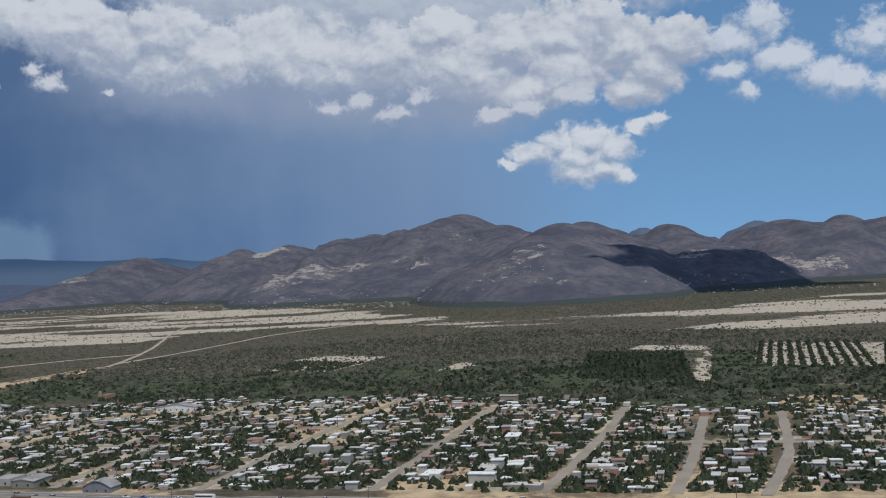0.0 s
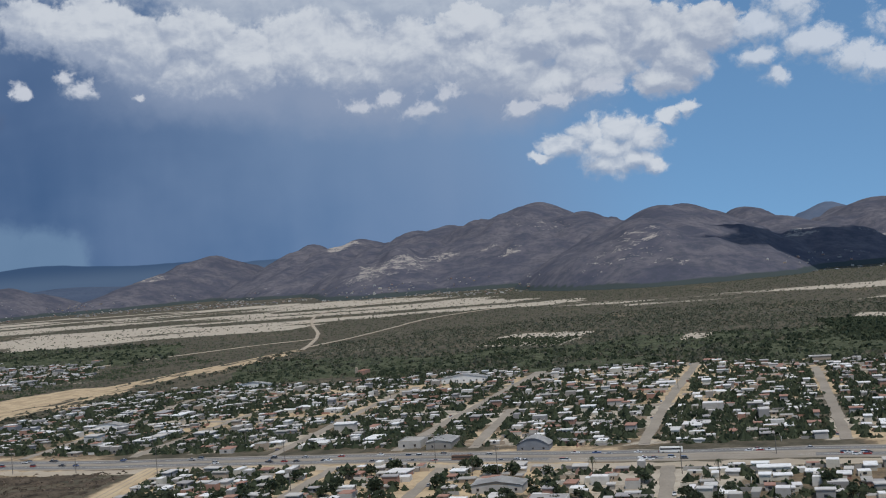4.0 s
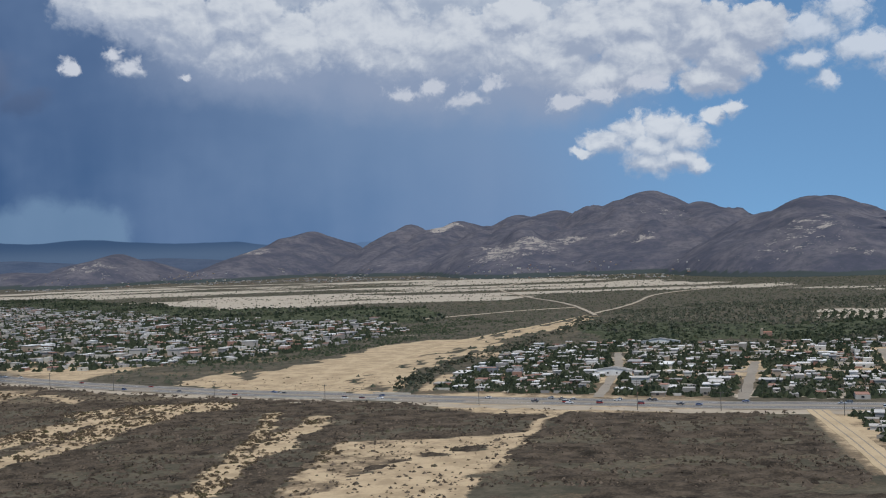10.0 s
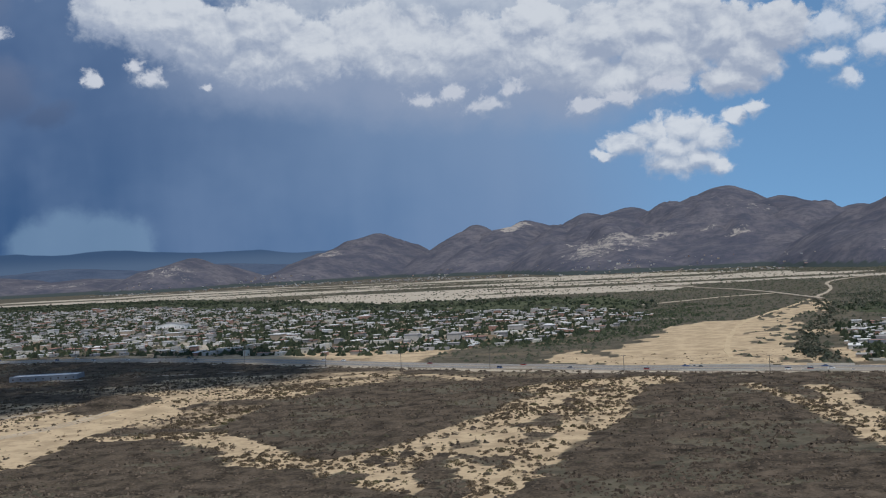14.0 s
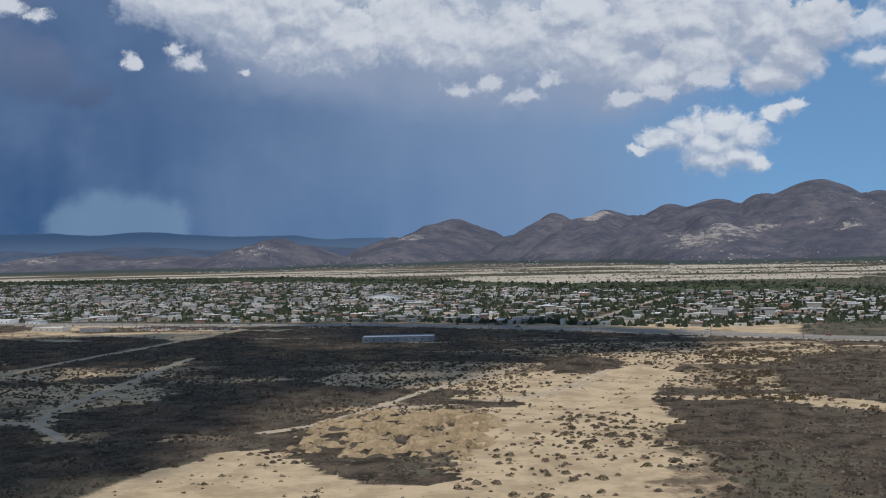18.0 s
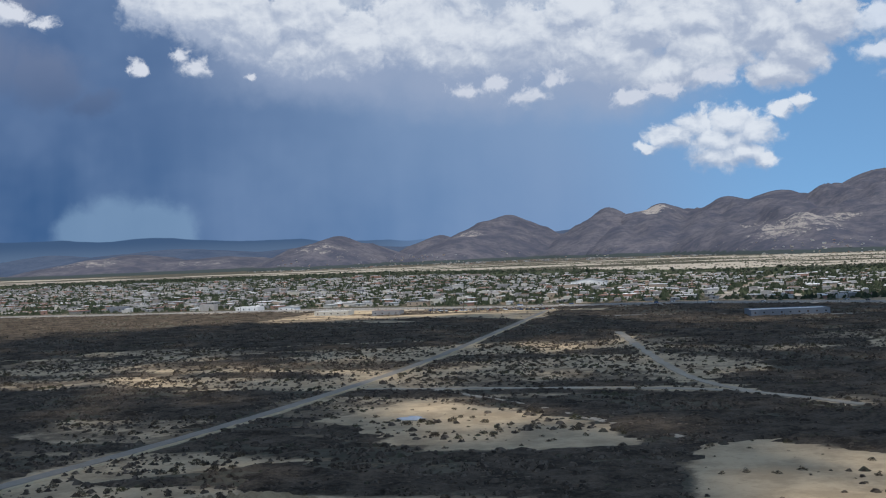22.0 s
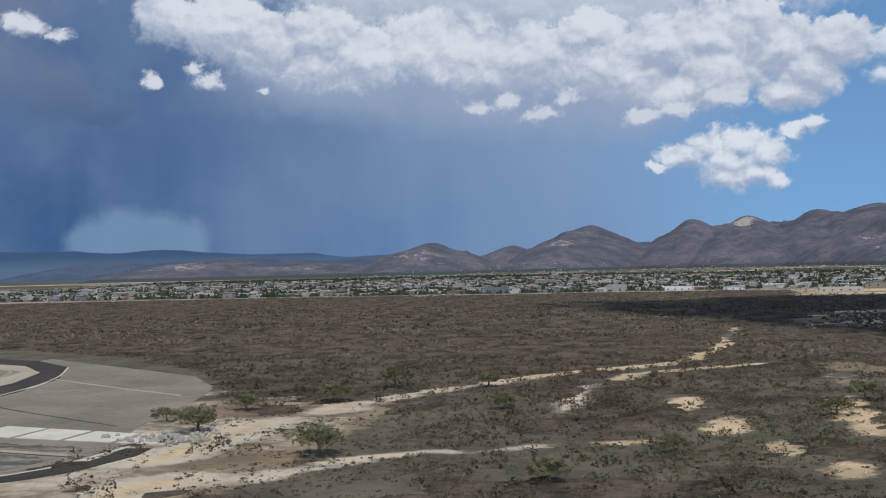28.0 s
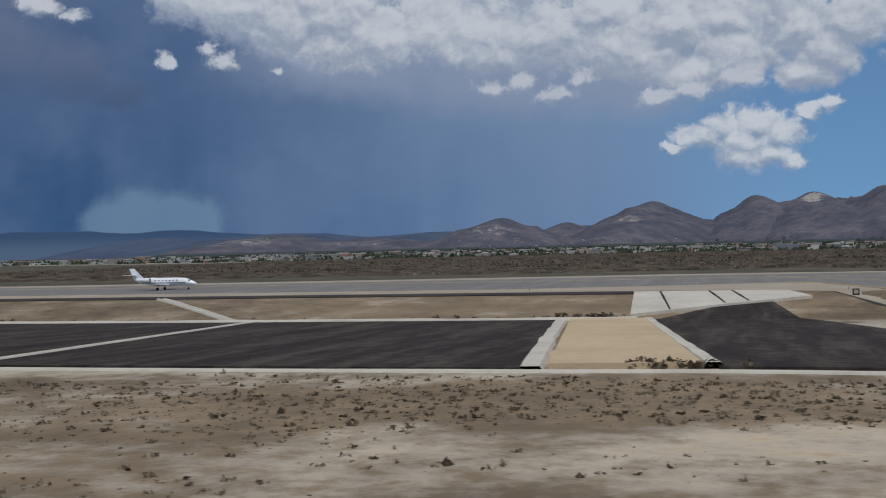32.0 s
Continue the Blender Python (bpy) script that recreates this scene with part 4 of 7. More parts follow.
def ground():
    def steps(stops):
        out = [np.arange(a, b, s) for (a, s), (b, _) in zip(stops[:-1], stops[1:])]
        return np.concatenate(out + [[stops[-1][0]]])
    xs = steps([(-6000, 120), (-2200, 30), (-1420, 4.0), (-280, 6), (80, 12), (600, 40), (1400, 120), (6000, 120)])
    ys = steps([(-3000, 200), (-1000, 16), (-48, 6), (0, 4), (60, 3.2), (300, 4.5), (560, 10), (1100, 16), (2300, 60), (4900, 60)])
    X, Y = np.meshgrid(xs, ys)
    Z = height_at(X, Y)
    nx, ny = len(xs), len(ys)
    i = (np.arange(ny - 1)[:, None] * nx + np.arange(nx - 1)[None]).ravel()
    me = fast_mesh("ground", np.stack([X, Y, Z], -1).reshape(-1, 3), np.stack([i, i + 1, i + nx + 1, i + nx], 1), [M["ground"]], True)
    s, g, p = zones(X, Y)
    layer = me.color_attributes.new("zone", "FLOAT_COLOR", "POINT")
    layer.data.foreach_set("color", np.stack([s, g, p, np.ones_like(s)], -1).reshape(-1).astype(np.float32))
    tagged(new("ground", me), "dry brown desert ground with sandy washes and scrub", "ground", "", "structure")


ground()


# ---- mountains ----
RANGES = []


def hill_height(x, y):
    """The highest of the ground and the hills."""
    best = height_at(x, y)
    for x0, y0, step, Z in RANGES:
        i, j = np.round((y - y0) / step).astype(int), np.round((x - x0) / step).astype(int)
        ok = (i >= 0) & (j >= 0) & (i < Z.shape[0]) & (j < Z.shape[1])
        best = np.where(ok, np.maximum(best, Z[np.clip(i, 0, Z.shape[0] - 1), np.clip(j, 0, Z.shape[1] - 1)]), best)
    return best


def hills(name, label, x0, x1, y0, y1, step, peaks, seed, bare=(), base=-8.0, mat="mountain", rugged=0.75):
    """A range from peaks (x, y, height, half width, half depth), gullied by noise below the crests."""
    xs, ys = np.arange(x0, x1 + step, step), np.arange(y0, y1 + step, step)
    X, Y = np.meshgrid(xs, ys)
    wx, wy = X + (fractal(X, Y, 260, seed, 4) - 0.5) * 60, Y + (fractal(X, Y, 300, seed + 9, 4) - 0.5) * 100
    H, D = np.zeros_like(X), np.ones_like(X)
    for px, py, h, rx, ry in peaks:
        d = np.hypot((wx - px) / rx, (wy - py) / np.where(wy < py, ry, ry * 0.7))
        top = h * np.clip(1.06 - np.sqrt(d * d + 0.0036), 0, None) * (1 + 0.22 * d)
        D, H = np.where(top > H, d, D), np.maximum(H, top)
    gully = np.abs(fractal(X + (fractal(X, Y, 150, seed + 50) - 0.5) * 90, Y * 0.5, 150, seed + 20, 5) - 0.5) * 2
    rough = 0.62 - np.abs(fractal(X + (fractal(X, Y, 120, seed + 60) - 0.5) * 60, Y * 0.45, 95, seed + 40, 4) - 0.5) * 3.2
    flank = ease(D, 0.05, 0.45)
    Z = base + H * (1.0 + rugged * flank * (gully - 0.30) * 0.75) + rough * 30 * rugged * ease(H, 5, 60) * (0.12 + 0.5 * flank) + 8 * ease(H, 0, 25)
    RANGES.append((x0, y0, step, Z))
    nx, ny = len(xs), len(ys)
    i = (np.arange(ny - 1)[:, None] * nx + np.arange(nx - 1)[None]).ravel()
    me = fast_mesh(name, np.stack([X, Y, Z], -1).reshape(-1, 3), np.stack([i, i + 1, i + nx + 1, i + nx], 1), [M[mat]], True)
    b = np.zeros_like(X)
    for bx, by, brx, bry, bs in bare:
        b = np.maximum(b, bs * (1 - ease(np.hypot((X - bx) / brx, (Y - by) / bry), 0.35, 1.0)))
    g = 1 - ease(Z, 1, 15)
    layer = me.color_attributes.new("zone", "FLOAT_COLOR", "POINT")
    layer.data.foreach_set("color", np.stack([b, g, b * 0, np.ones_like(b)], -1).reshape(-1).astype(np.float32))
    return tagged(new(name, me), label, "mountains", "", "structure")


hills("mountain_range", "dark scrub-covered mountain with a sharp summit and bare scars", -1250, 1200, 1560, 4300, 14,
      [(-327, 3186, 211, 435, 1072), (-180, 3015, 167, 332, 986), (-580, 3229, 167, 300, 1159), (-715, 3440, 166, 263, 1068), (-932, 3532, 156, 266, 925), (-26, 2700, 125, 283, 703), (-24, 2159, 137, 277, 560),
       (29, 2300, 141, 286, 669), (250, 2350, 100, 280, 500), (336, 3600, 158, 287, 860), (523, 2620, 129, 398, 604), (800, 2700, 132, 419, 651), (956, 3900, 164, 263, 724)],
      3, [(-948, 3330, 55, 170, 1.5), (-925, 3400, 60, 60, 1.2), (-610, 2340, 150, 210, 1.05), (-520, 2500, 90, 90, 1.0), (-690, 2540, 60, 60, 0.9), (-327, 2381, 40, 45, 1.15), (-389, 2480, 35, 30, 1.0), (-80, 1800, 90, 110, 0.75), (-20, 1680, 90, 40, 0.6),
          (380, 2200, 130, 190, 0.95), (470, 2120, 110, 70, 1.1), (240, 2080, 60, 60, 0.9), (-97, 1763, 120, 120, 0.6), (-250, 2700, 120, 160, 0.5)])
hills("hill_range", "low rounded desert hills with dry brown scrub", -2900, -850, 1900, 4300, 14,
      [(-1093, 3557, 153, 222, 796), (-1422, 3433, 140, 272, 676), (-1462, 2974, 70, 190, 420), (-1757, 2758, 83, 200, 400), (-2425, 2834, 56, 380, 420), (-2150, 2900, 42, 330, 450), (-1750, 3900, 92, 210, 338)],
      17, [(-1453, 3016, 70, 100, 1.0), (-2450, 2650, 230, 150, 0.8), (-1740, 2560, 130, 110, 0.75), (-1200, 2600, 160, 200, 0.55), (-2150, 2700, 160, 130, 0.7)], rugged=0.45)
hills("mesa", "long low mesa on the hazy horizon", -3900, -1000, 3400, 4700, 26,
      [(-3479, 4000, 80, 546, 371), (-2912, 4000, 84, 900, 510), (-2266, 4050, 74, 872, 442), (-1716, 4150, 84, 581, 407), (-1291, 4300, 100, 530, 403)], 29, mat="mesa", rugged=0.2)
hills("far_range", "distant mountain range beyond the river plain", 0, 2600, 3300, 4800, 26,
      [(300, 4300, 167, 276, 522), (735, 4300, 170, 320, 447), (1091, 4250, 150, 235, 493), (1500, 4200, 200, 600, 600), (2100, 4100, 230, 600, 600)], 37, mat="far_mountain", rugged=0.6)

# ---- highway, streets, tracks ----
ribbon("road", HIGHWAY, 17.0, M["dusty_road"], 0.10, 5, 0.3, label="dusty pale highway bed across the plain")
for off in (-4.6, 4.4):
    ribbon("carriageway", [(x, y + off) for x, y in HIGHWAY], 4.6, M["asphalt"], 0.14, 5, 0.12, label="worn grey asphalt carriageway of the highway", category="road")
    ribbon("lane_line", [(x, y + off) for x, y in HIGHWAY], 0.12, M["white_line"], 0.155, 5, 0.02, label="worn white lane line on the highway", category="marking")
ribbon("median", HIGHWAY, 3.0, M["dusty_road"], 0.22, 5, 0.3, label="dry earth strip between the highway lanes", category="median")
ribbon("verge", [(x, y - 14) for x, y in HIGHWAY], 7.0, M["pale_track"], 0.04, 5, 0.9, label="sandy shoulder beside the highway", category="verge")
ribbon("dirt_road", [(-291, 352), (-289, 300), (-288, 231), (-287, 150), (-287, 60)], 6.6, M["dirt_road"], 0.09, 3, 0.18, label="wide sandy dirt road between scrub and houses", category="road")
ribbon("gravel_road", [(-868, 500), (-868, 430), (-868, 323), (-873, 215), (-881, 159), (-887, 128), (-892, 110), (-905, 60), (-915, 10)], 2.5, M["dusty_road"], 0.16, 4, 0.12, label="straight grey gravel road across dark scrub", category="road")
ribbon("berm", [(-866.2, 500), (-866.2, 430), (-866.2, 323), (-871, 215), (-878.8, 158), (-884.8, 127), (-889.8, 109), (-902.8, 60)], 0.7, M["dirt_road"], 0.24, 3, 0.14, label="pale earth berm along the gravel road", category="berm")
ribbon("river_track", [(-378, 839), (-383, 875), (-408, 1008), (-462, 1180), (-514, 1357), (-560, 1600), (-450, 2000)], 3.0, M["pale_track"], 0.9, 8, 0.4, label="pale track winding over the riverbed", category="road")
ribbon("wash_track", [(-383, 860), (-350, 980), (-332, 1176), (-260, 1300)], 2.6, M["pale_track"], 0.9, 8, 0.5, label="sandy track beside the green belt", category="road")
STREETS = [[(-253, 362), (-249, 400), (-243, 465), (-232, 540)], [(-208, 356), (-196, 430), (-180, 520), (-170, 585)], [(-126, 342), (-112, 440), (-95, 537), (-90, 570)], [(-66, 334), (-52, 430), (-40, 520)],
           [(-12, 326), (0, 380), (13, 441), (22, 500)], [(27, 320), (40, 380), (53, 465)], [(52, 314), (62, 345), (74, 390), (86, 470)], [(100, 310), (116, 380), (130, 470)], [(180, 300), (196, 380), (205, 450)],
           ]
STREETS += [[(-223, 332), (-227, 300), (-230, 266), (-236, 190)], [(-187, 322), (-191, 280), (-194, 240), (-200, 180)], [(-120, 310), (-124, 260), (-130, 180)], [(-40, 300), (-46, 240), (-52, 170)],
           [(-283, 285), (-236, 277), (-190, 270), (-120, 258), (0, 240)], [(-400, 470), (-320, 458), (-240, 446), (-120, 428), (0, 410), (130, 390)], [(-330, 540), (-240, 528), (-110, 508), (-20, 494)], [(-360, 384), (-357, 430), (-354, 480), (-356, 545)], [(-311, 375), (-305, 419), (-295, 490)],
            [(-181, 352), (-178, 402), (-175, 440)], [(-174, 535), (-168, 585), (-164, 610)]]
for s in STREETS:
    ribbon("street", s, 3.8, M["dusty_road"], 0.12, 5, 0.25, label="pale dusty town street", category="street")

NORTH_STREETS = [[(x, y0), (x + 30, y0 + 220), (x + 62, y0 + 460)] for x, y0 in [(-700, 530), (-790, 560), (-880, 572), (-990, 584), (-1110, 596), (-1240, 606), (-1380, 620), (-1520, 640)]]
for s in NORTH_STREETS:
    ribbon("street", s, 3.8, M["dusty_road"], 0.14, 8, 0.25, label="pale dusty town street", category="street")
ribbon("street", [(-645, 520), (-628, 640), (-612, 790)], 7.5, M["dirt_road"], 0.12, 8, 0.25, label="pale sandy town street", category="street")
# highway bridges over the wash: deck slab, parapets and piers
def bridge(cx, cy, length, turn):
    base = tagged(new("bridge"), "low concrete highway bridge over the sandy wash", "bridge")
    base.matrix_basis = pose(cx, cy, 0, 0, 0, turn)
    part("deck", box(bmesh.new(), -length / 2, -8.6, -0.5, length / 2, 8.6, 0.07), M["concrete"], base)
    for y in (-8.5, 8.5):
        part("parapet", box(bmesh.new(), -length / 2, y - 0.15, 0.07, length / 2, y + 0.15, 0.75, 0.03), M["pale_concrete"], base)
    for i in range(4):
        x = -length / 2 + length * (i + 0.5) / 4
        part("pier", box(bmesh.new(), x - 0.35, -8, -2.2, x + 0.35, 8, -0.5, 0.05), M["concrete"], base)


bridge(-474, 398, 30, -14)
bridge(-440, 390.5, 16, -13)



# ---- eroded bank of the wash: small gullied humps of bare earth ----
def eroded_bank(x0, x1, y0, y1, step=0.7):
    xs, ys = np.arange(x0, x1, step), np.arange(y0, y1, step)
    X, Y = np.meshgrid(xs, ys)
    ridge = np.abs(fractal(X, Y * 0.7, 4.2, 141, 4) - 0.5) * 2
    rim = ease((fractal(X, Y, 24, 145, 4) - 0.5) * 0.9 + np.minimum(np.minimum(X - x0, x1 - X) / (x1 - x0), np.minimum(Y - y0, y1 - Y) / (y1 - y0)) * 2.4, 0.10, 0.45)
    Z = height_at(X, Y) - 0.5 + rim * (0.55 + 6.4 * (0.20 - ridge))
    i = (np.arange(len(ys) - 1)[:, None] * len(xs) + np.arange(len(xs) - 1)[None]).ravel()
    quads = np.stack([i, i + 1, i + len(xs) + 1, i + len(xs)], 1)
    quads = quads[(rim.ravel()[quads] > 0.02).any(1)]
    tagged(new("eroded_bank", fast_mesh("eroded_bank", np.stack([X, Y, Z], -1).reshape(-1, 3), quads, [M["bare_earth"]])), "gullied bank of bare yellow earth beside the wash", "bank", "", "structure")


eroded_bank(-728, -680, 178, 256)
eroded_bank(-880, -842, 88, 128)
# tyre tracks over the sand and along the big wash
for off in (-2.2, 0.0, 2.2):
    ribbon("tyre_track", [(-716 + off, 250), (-696 + off, 260), (-687 + off, 271), (-676 + off, 292), (-672 + off, 322)], 0.5, M["pale_track"], 0.10, 4, 0.08, label="grey wheel tracks pressed into the sand", category="track")
ribbon("wash_edge", [(-470, 430), (-469, 495), (-455, 614), (-433, 700), (-408, 775), (-386, 855)], 2.4, M["dirt_road"], 0.10, 7, 0.3, label="graded track along the sandy wash", category="track")
# paths worn through the town edge and the plain
ribbon("path", [(-868, 446), (-800, 452), (-746, 422), (-717, 440), (-683, 440), (-640, 452)], 3.0, M["dusty_road"], 0.2, 5, 0.2, label="curving dirt road past the tank building", category="road")
ribbon("path", [(-640, 640), (-560, 780), (-480, 900), (-400, 960)], 1.6, M["pale_track"], 0.9, 8, 0.4, label="sandy path across the river plain", category="road")
for off in (-1.4, 1.2):
    ribbon("tyre_track", [(-291 + off, 350), (-289 + off, 300), (-288 + off, 231), (-287 + off, 150), (-287 + off, 60)], 0.35, M["dusty_road"], 0.11, 5, 0.06, label="darker wheel ruts in the sandy road", category="track")
for track, width in (([(-868, 223), (-842, 223), (-805, 222), (-788, 216), (-770, 197)], 2.0), ([(-788, 216), (-798, 232), (-805, 261), (-811, 292), (-825, 364)], 2.2), ([(-852, 222), (-836, 206), (-818, 188), (-800, 166)], 1.6),
                     ([(-734, 211), (-725, 223), (-720, 248), (-716, 280), (-700, 330)], 1.6)):
    ribbon("path", track, width, M["pale_track"], 0.14, 3, 0.25, label="pale track worn through the scrub", category="track")
ribbon("parking_ground", [(-985, 516), (-930, 511), (-870, 503), (-840, 498)], 12.0, M["dirt_road"], 0.25, 5, 0.6, label="pale parking ground beside the highway", category="yard")
# ---- vegetation ----
def sprig_templates(count, leaves, seed, flat=0.75, leaf=0.34, hollow=0.25):
    """Ragged plants of unit size: small leaf blades filling an uneven crown."""
    rng = np.random.RandomState(seed)
    out = []
    for _ in range(count):
        d = rng.normal(size=(leaves, 3)); d /= np.linalg.norm(d, axis=1)[:, None]
        r = (hollow + (1 - hollow) * rng.rand(leaves) ** 0.5)
        lobes = rng.normal(size=(3, 3)); lobes /= np.linalg.norm(lobes, axis=1)[:, None]
        r *= 0.72 + 0.4 * np.clip((d @ lobes.T).max(1), 0, 1)
        c = d * r[:, None] * 0.5
        c[:, 2] = np.abs(c[:, 2] * flat * 1.7)
        a = rng.normal(size=(leaves, 3)) + d * 0.2; a /= np.linalg.norm(a, axis=1)[:, None]
        b = np.cross(a, rng.normal(size=(leaves, 3))); b /= np.linalg.norm(b, axis=1)[:, None]
        s = leaf * (0.6 + 0.8 * rng.rand(leaves))[:, None]
        out.append(np.stack([c - a * s * 0.5, c + b * s * 0.4, c + a * s * 0.5, c - b * s * 0.35], 1))
    return np.array(out)


def bush_templates(count, cells, blades, seed, tall=0.62, leaf=0.34):
    """Rounded bushes of unit width: a lumpy dome of cells x cells facets with stray sprays round it."""
    r = np.random.RandomState(seed)
    out = []
    for _ in range(count):
        u, v = np.meshgrid(np.linspace(-1, 1, cells + 1), np.linspace(-1, 1, cells + 1))
        k = np.maximum(np.abs(u), np.abs(v)) / np.maximum(np.hypot(u, v), 1e-6)
        rad = np.hypot(u, v) * k
        out_to = np.sin(rad * math.pi / 2) * 0.5 / np.maximum(np.hypot(u, v), 1e-6)
        p = np.stack([u * out_to, v * out_to, np.cos(rad * math.pi / 2) * tall * 0.62], -1)
        p *= (0.74 + 0.34 * r.rand(cells + 1, cells + 1))[..., None]
        p[..., :2] += r.normal(0, 0.045, p.shape[:2] + (2,))
        quads = np.stack([p[:-1, :-1], p[:-1, 1:], p[1:, 1:], p[1:, :-1]], 2).reshape(-1, 4, 3)
        out.append(np.concatenate([quads, sprig_templates(1, blades, seed + len(out) * 3 + 1, tall * 0.7, leaf, 0.6)[0]]) if blades else quads)
    return np.array(out)


def plants(name, x, y, size, templates, mat, label, category, z=None, squash=1.0, seed=5):
    """One mesh of many plants."""
    rng = np.random.RandomState(seed)
    n, t = len(x), templates.shape[1]
    if not n:
        return None
    v = templates[rng.randint(0, len(templates), n)].copy()
    turn = rng.rand(n) * 6.283
    c, s = np.cos(turn)[:, None, None], np.sin(turn)[:, None, None]
    px, py = v[..., 0] * c - v[..., 1] * s, v[..., 0] * s + v[..., 1] * c
    size = np.asarray(size)[:, None, None]
    base = height_at(x, y) if z is None else z
    out = np.stack([px * size + x[:, None, None], py * size + y[:, None, None], v[..., 2] * size * squash + np.asarray(base)[:, None, None]], -1)
    me = fast_mesh(name, out.reshape(-1, 3), np.arange(n * t * 4).reshape(-1, 4), [mat])
    return tagged(new(name, me), label, category, "", "stuff")


def sow(rng, x0, x1, y0, y1, per_m2):
    k = int((x1 - x0) * (y1 - y0) * per_m2)
    return x0 + rng.rand(k) * (x1 - x0), y0 + rng.rand(k) * (y1 - y0)


PAVED = [(HIGHWAY, 12.0), ([(-291, 352), (-288, 231), (-287, 60)], 6.0), ([(-868, 500), (-868, 323), (-873, 215), (-881, 159), (-892, 110), (-915, 10)], 2.6),
         ([(-868, 223), (-842, 223), (-805, 222), (-788, 216), (-770, 197)], 1.0), ([(-788, 216), (-798, 232), (-805, 261), (-811, 292), (-825, 364)], 1.1), ([(-734, 211), (-725, 223), (-720, 248), (-716, 280), (-700, 330)], 0.8),
         ([(-378, 839), (-383, 875), (-408, 1008), (-462, 1180), (-514, 1357), (-560, 1600)], 5.0), ([(-383, 860), (-350, 980), (-332, 1176), (-260, 1300)], 5.0)]


def off_road(x, y, margin=0.0):
    ok = np.ones(x.shape, bool)
    for line, half in PAVED + [(s, 3.2) for s in STREETS + NORTH_STREETS]:
        ok &= near_line(x, y, line) > half + margin
    return ok


AIRFIELD = [(-1440, 0), (-1062, 0), (-1068, 60), (-1080, 72), (-1078, 92), (-1088, 120), (-1101, 143), (-1128, 172), (-1165, 192), (-1440, 178)]


def airfield(x, y):
    return inside(x, y, AIRFIELD)


rng = np.random.RandomState(21)
def twig_templates(count, twigs, seed):
    """Leafless thorn bushes of unit width: thin forked twigs rising from one foot."""
    r = np.random.RandomState(seed)
    out = []
    for _ in range(count):
        turn, lean = r.rand(twigs) * 6.283, r.rand(twigs) ** 0.6
        d = np.stack([np.cos(turn) * lean, np.sin(turn) * lean, 0.35 + 0.75 * r.rand(twigs)], 1)
        a = d * (0.03 + 0.38 * r.rand(twigs))[:, None] * [1, 1, 0.6]
        b = a + (d * 0.7 + r.normal(0, 0.5, (twigs, 3))) * (0.12 + 0.16 * r.rand(twigs))[:, None]
        side = np.cross(b - a, r.normal(size=(twigs, 3))); side /= np.linalg.norm(side, axis=1)[:, None]
        w = (0.007 + 0.008 * r.rand(twigs))[:, None]
        out.append(np.stack([a - side * w * 0.5, a + side * w * 0.5, b + side * w * 0.8, b - side * w * 0.8], 1))
    out = np.array(out)
    out[..., 2] = np.abs(out[..., 2])
    return out


def close_by(x, y):
    """The stretch of scrub that is passed low and near."""
    return (x < -935) & (x > -1115) & (y < 170)


def trodden(x, y):
    """The bare ground round the end of the drain."""
    return (x < -1046 - 0.35 * (y - 60)) & (y < 112) & (fractal(x, y, 9, 133, 3) < 0.58)


# dry scrub between the flight path and the highway
for band, (x0, x1, y0, y1, per, lo, hi, cells, blades) in enumerate([(-1240, -690, 60, 130, 0.48, 0.5, 1.8, 3, 5), (-1240, -400, 130, 240, 0.44, 0.6, 1.9, 3, 1), (-1400, -293, 240, 400, 0.26, 0.8, 2.3, 2, 2), (-1430, -293, 400, 560, 0.16, 1.0, 2.4, 2, 1)]):
    x, y = sow(rng, x0, x1, y0, y1, per)
    s, g, p = zones(x, y)
    chance = np.clip(1.30 - 1.4 * s, 0.02, 1) * (0.03 + 0.97 * cover(x, y) ** 1.2)
    highway_y = np.interp(-x, [-q[0] for q in HIGHWAY], [q[1] for q in HIGHWAY])
    keep = (rng.rand(len(x)) < chance) & off_road(x, y) & (y < highway_y - 9) & ~airfield(x, y) & ~close_by(x, y)
    x, y = x[keep], y[keep]
    size = lo + (hi - lo) * rng.rand(len(x)) ** 1.7
    plants("scrub", x, y, size, bush_templates(14, cells, blades, 1 + band * 40, 0.58, 0.26 if blades > 8 else 0.34), M["far_scrub"], "dry brown thorny desert scrub over bare soil", "scrub", squash=0.95, seed=band)
# the near stretch twig by twig, with some olive bushes among the bare ones
x, y = sow(rng, -1115, -935, 40, 170, 0.80)
s, g, p = zones(x, y)
keep = (rng.rand(len(x)) < np.clip(1.30 - 1.4 * s, 0.04, 1) * (0.10 + 0.90 * cover(x, y))) & off_road(x, y) & ~airfield(x, y) & ~trodden(x, y)
x, y = x[keep], y[keep]
size = 0.6 + 1.3 * rng.rand(len(x)) ** 1.8
olive = fractal(x, y, 18, 107, 3) + 0.35 * (rng.rand(len(x)) - 0.5) > 0.78
twiggy_bush = twig_templates(14, 26, 71)
bare = ~olive & (rng.rand(len(x)) < 0.5)
brown = ~olive & ~bare
plants("thorn_scrub", x[bare], y[bare], size[bare], twiggy_bush, M["thorn"], "leafless brown thorn bushes standing close together", "scrub", seed=72)
plants("dry_scrub", x[brown], y[brown], size[brown], sprig_templates(12, 16, 75, 0.5, 0.26), M["scrub"], "dry brown bushes among leafless thorn", "scrub", seed=76)
plants("olive_scrub", x[olive], y[olive], size[olive], sprig_templates(12, 18, 73, 0.55, 0.26), M["paloverde"], "pale olive-green desert bushes among bare thorn", "scrub", seed=74)
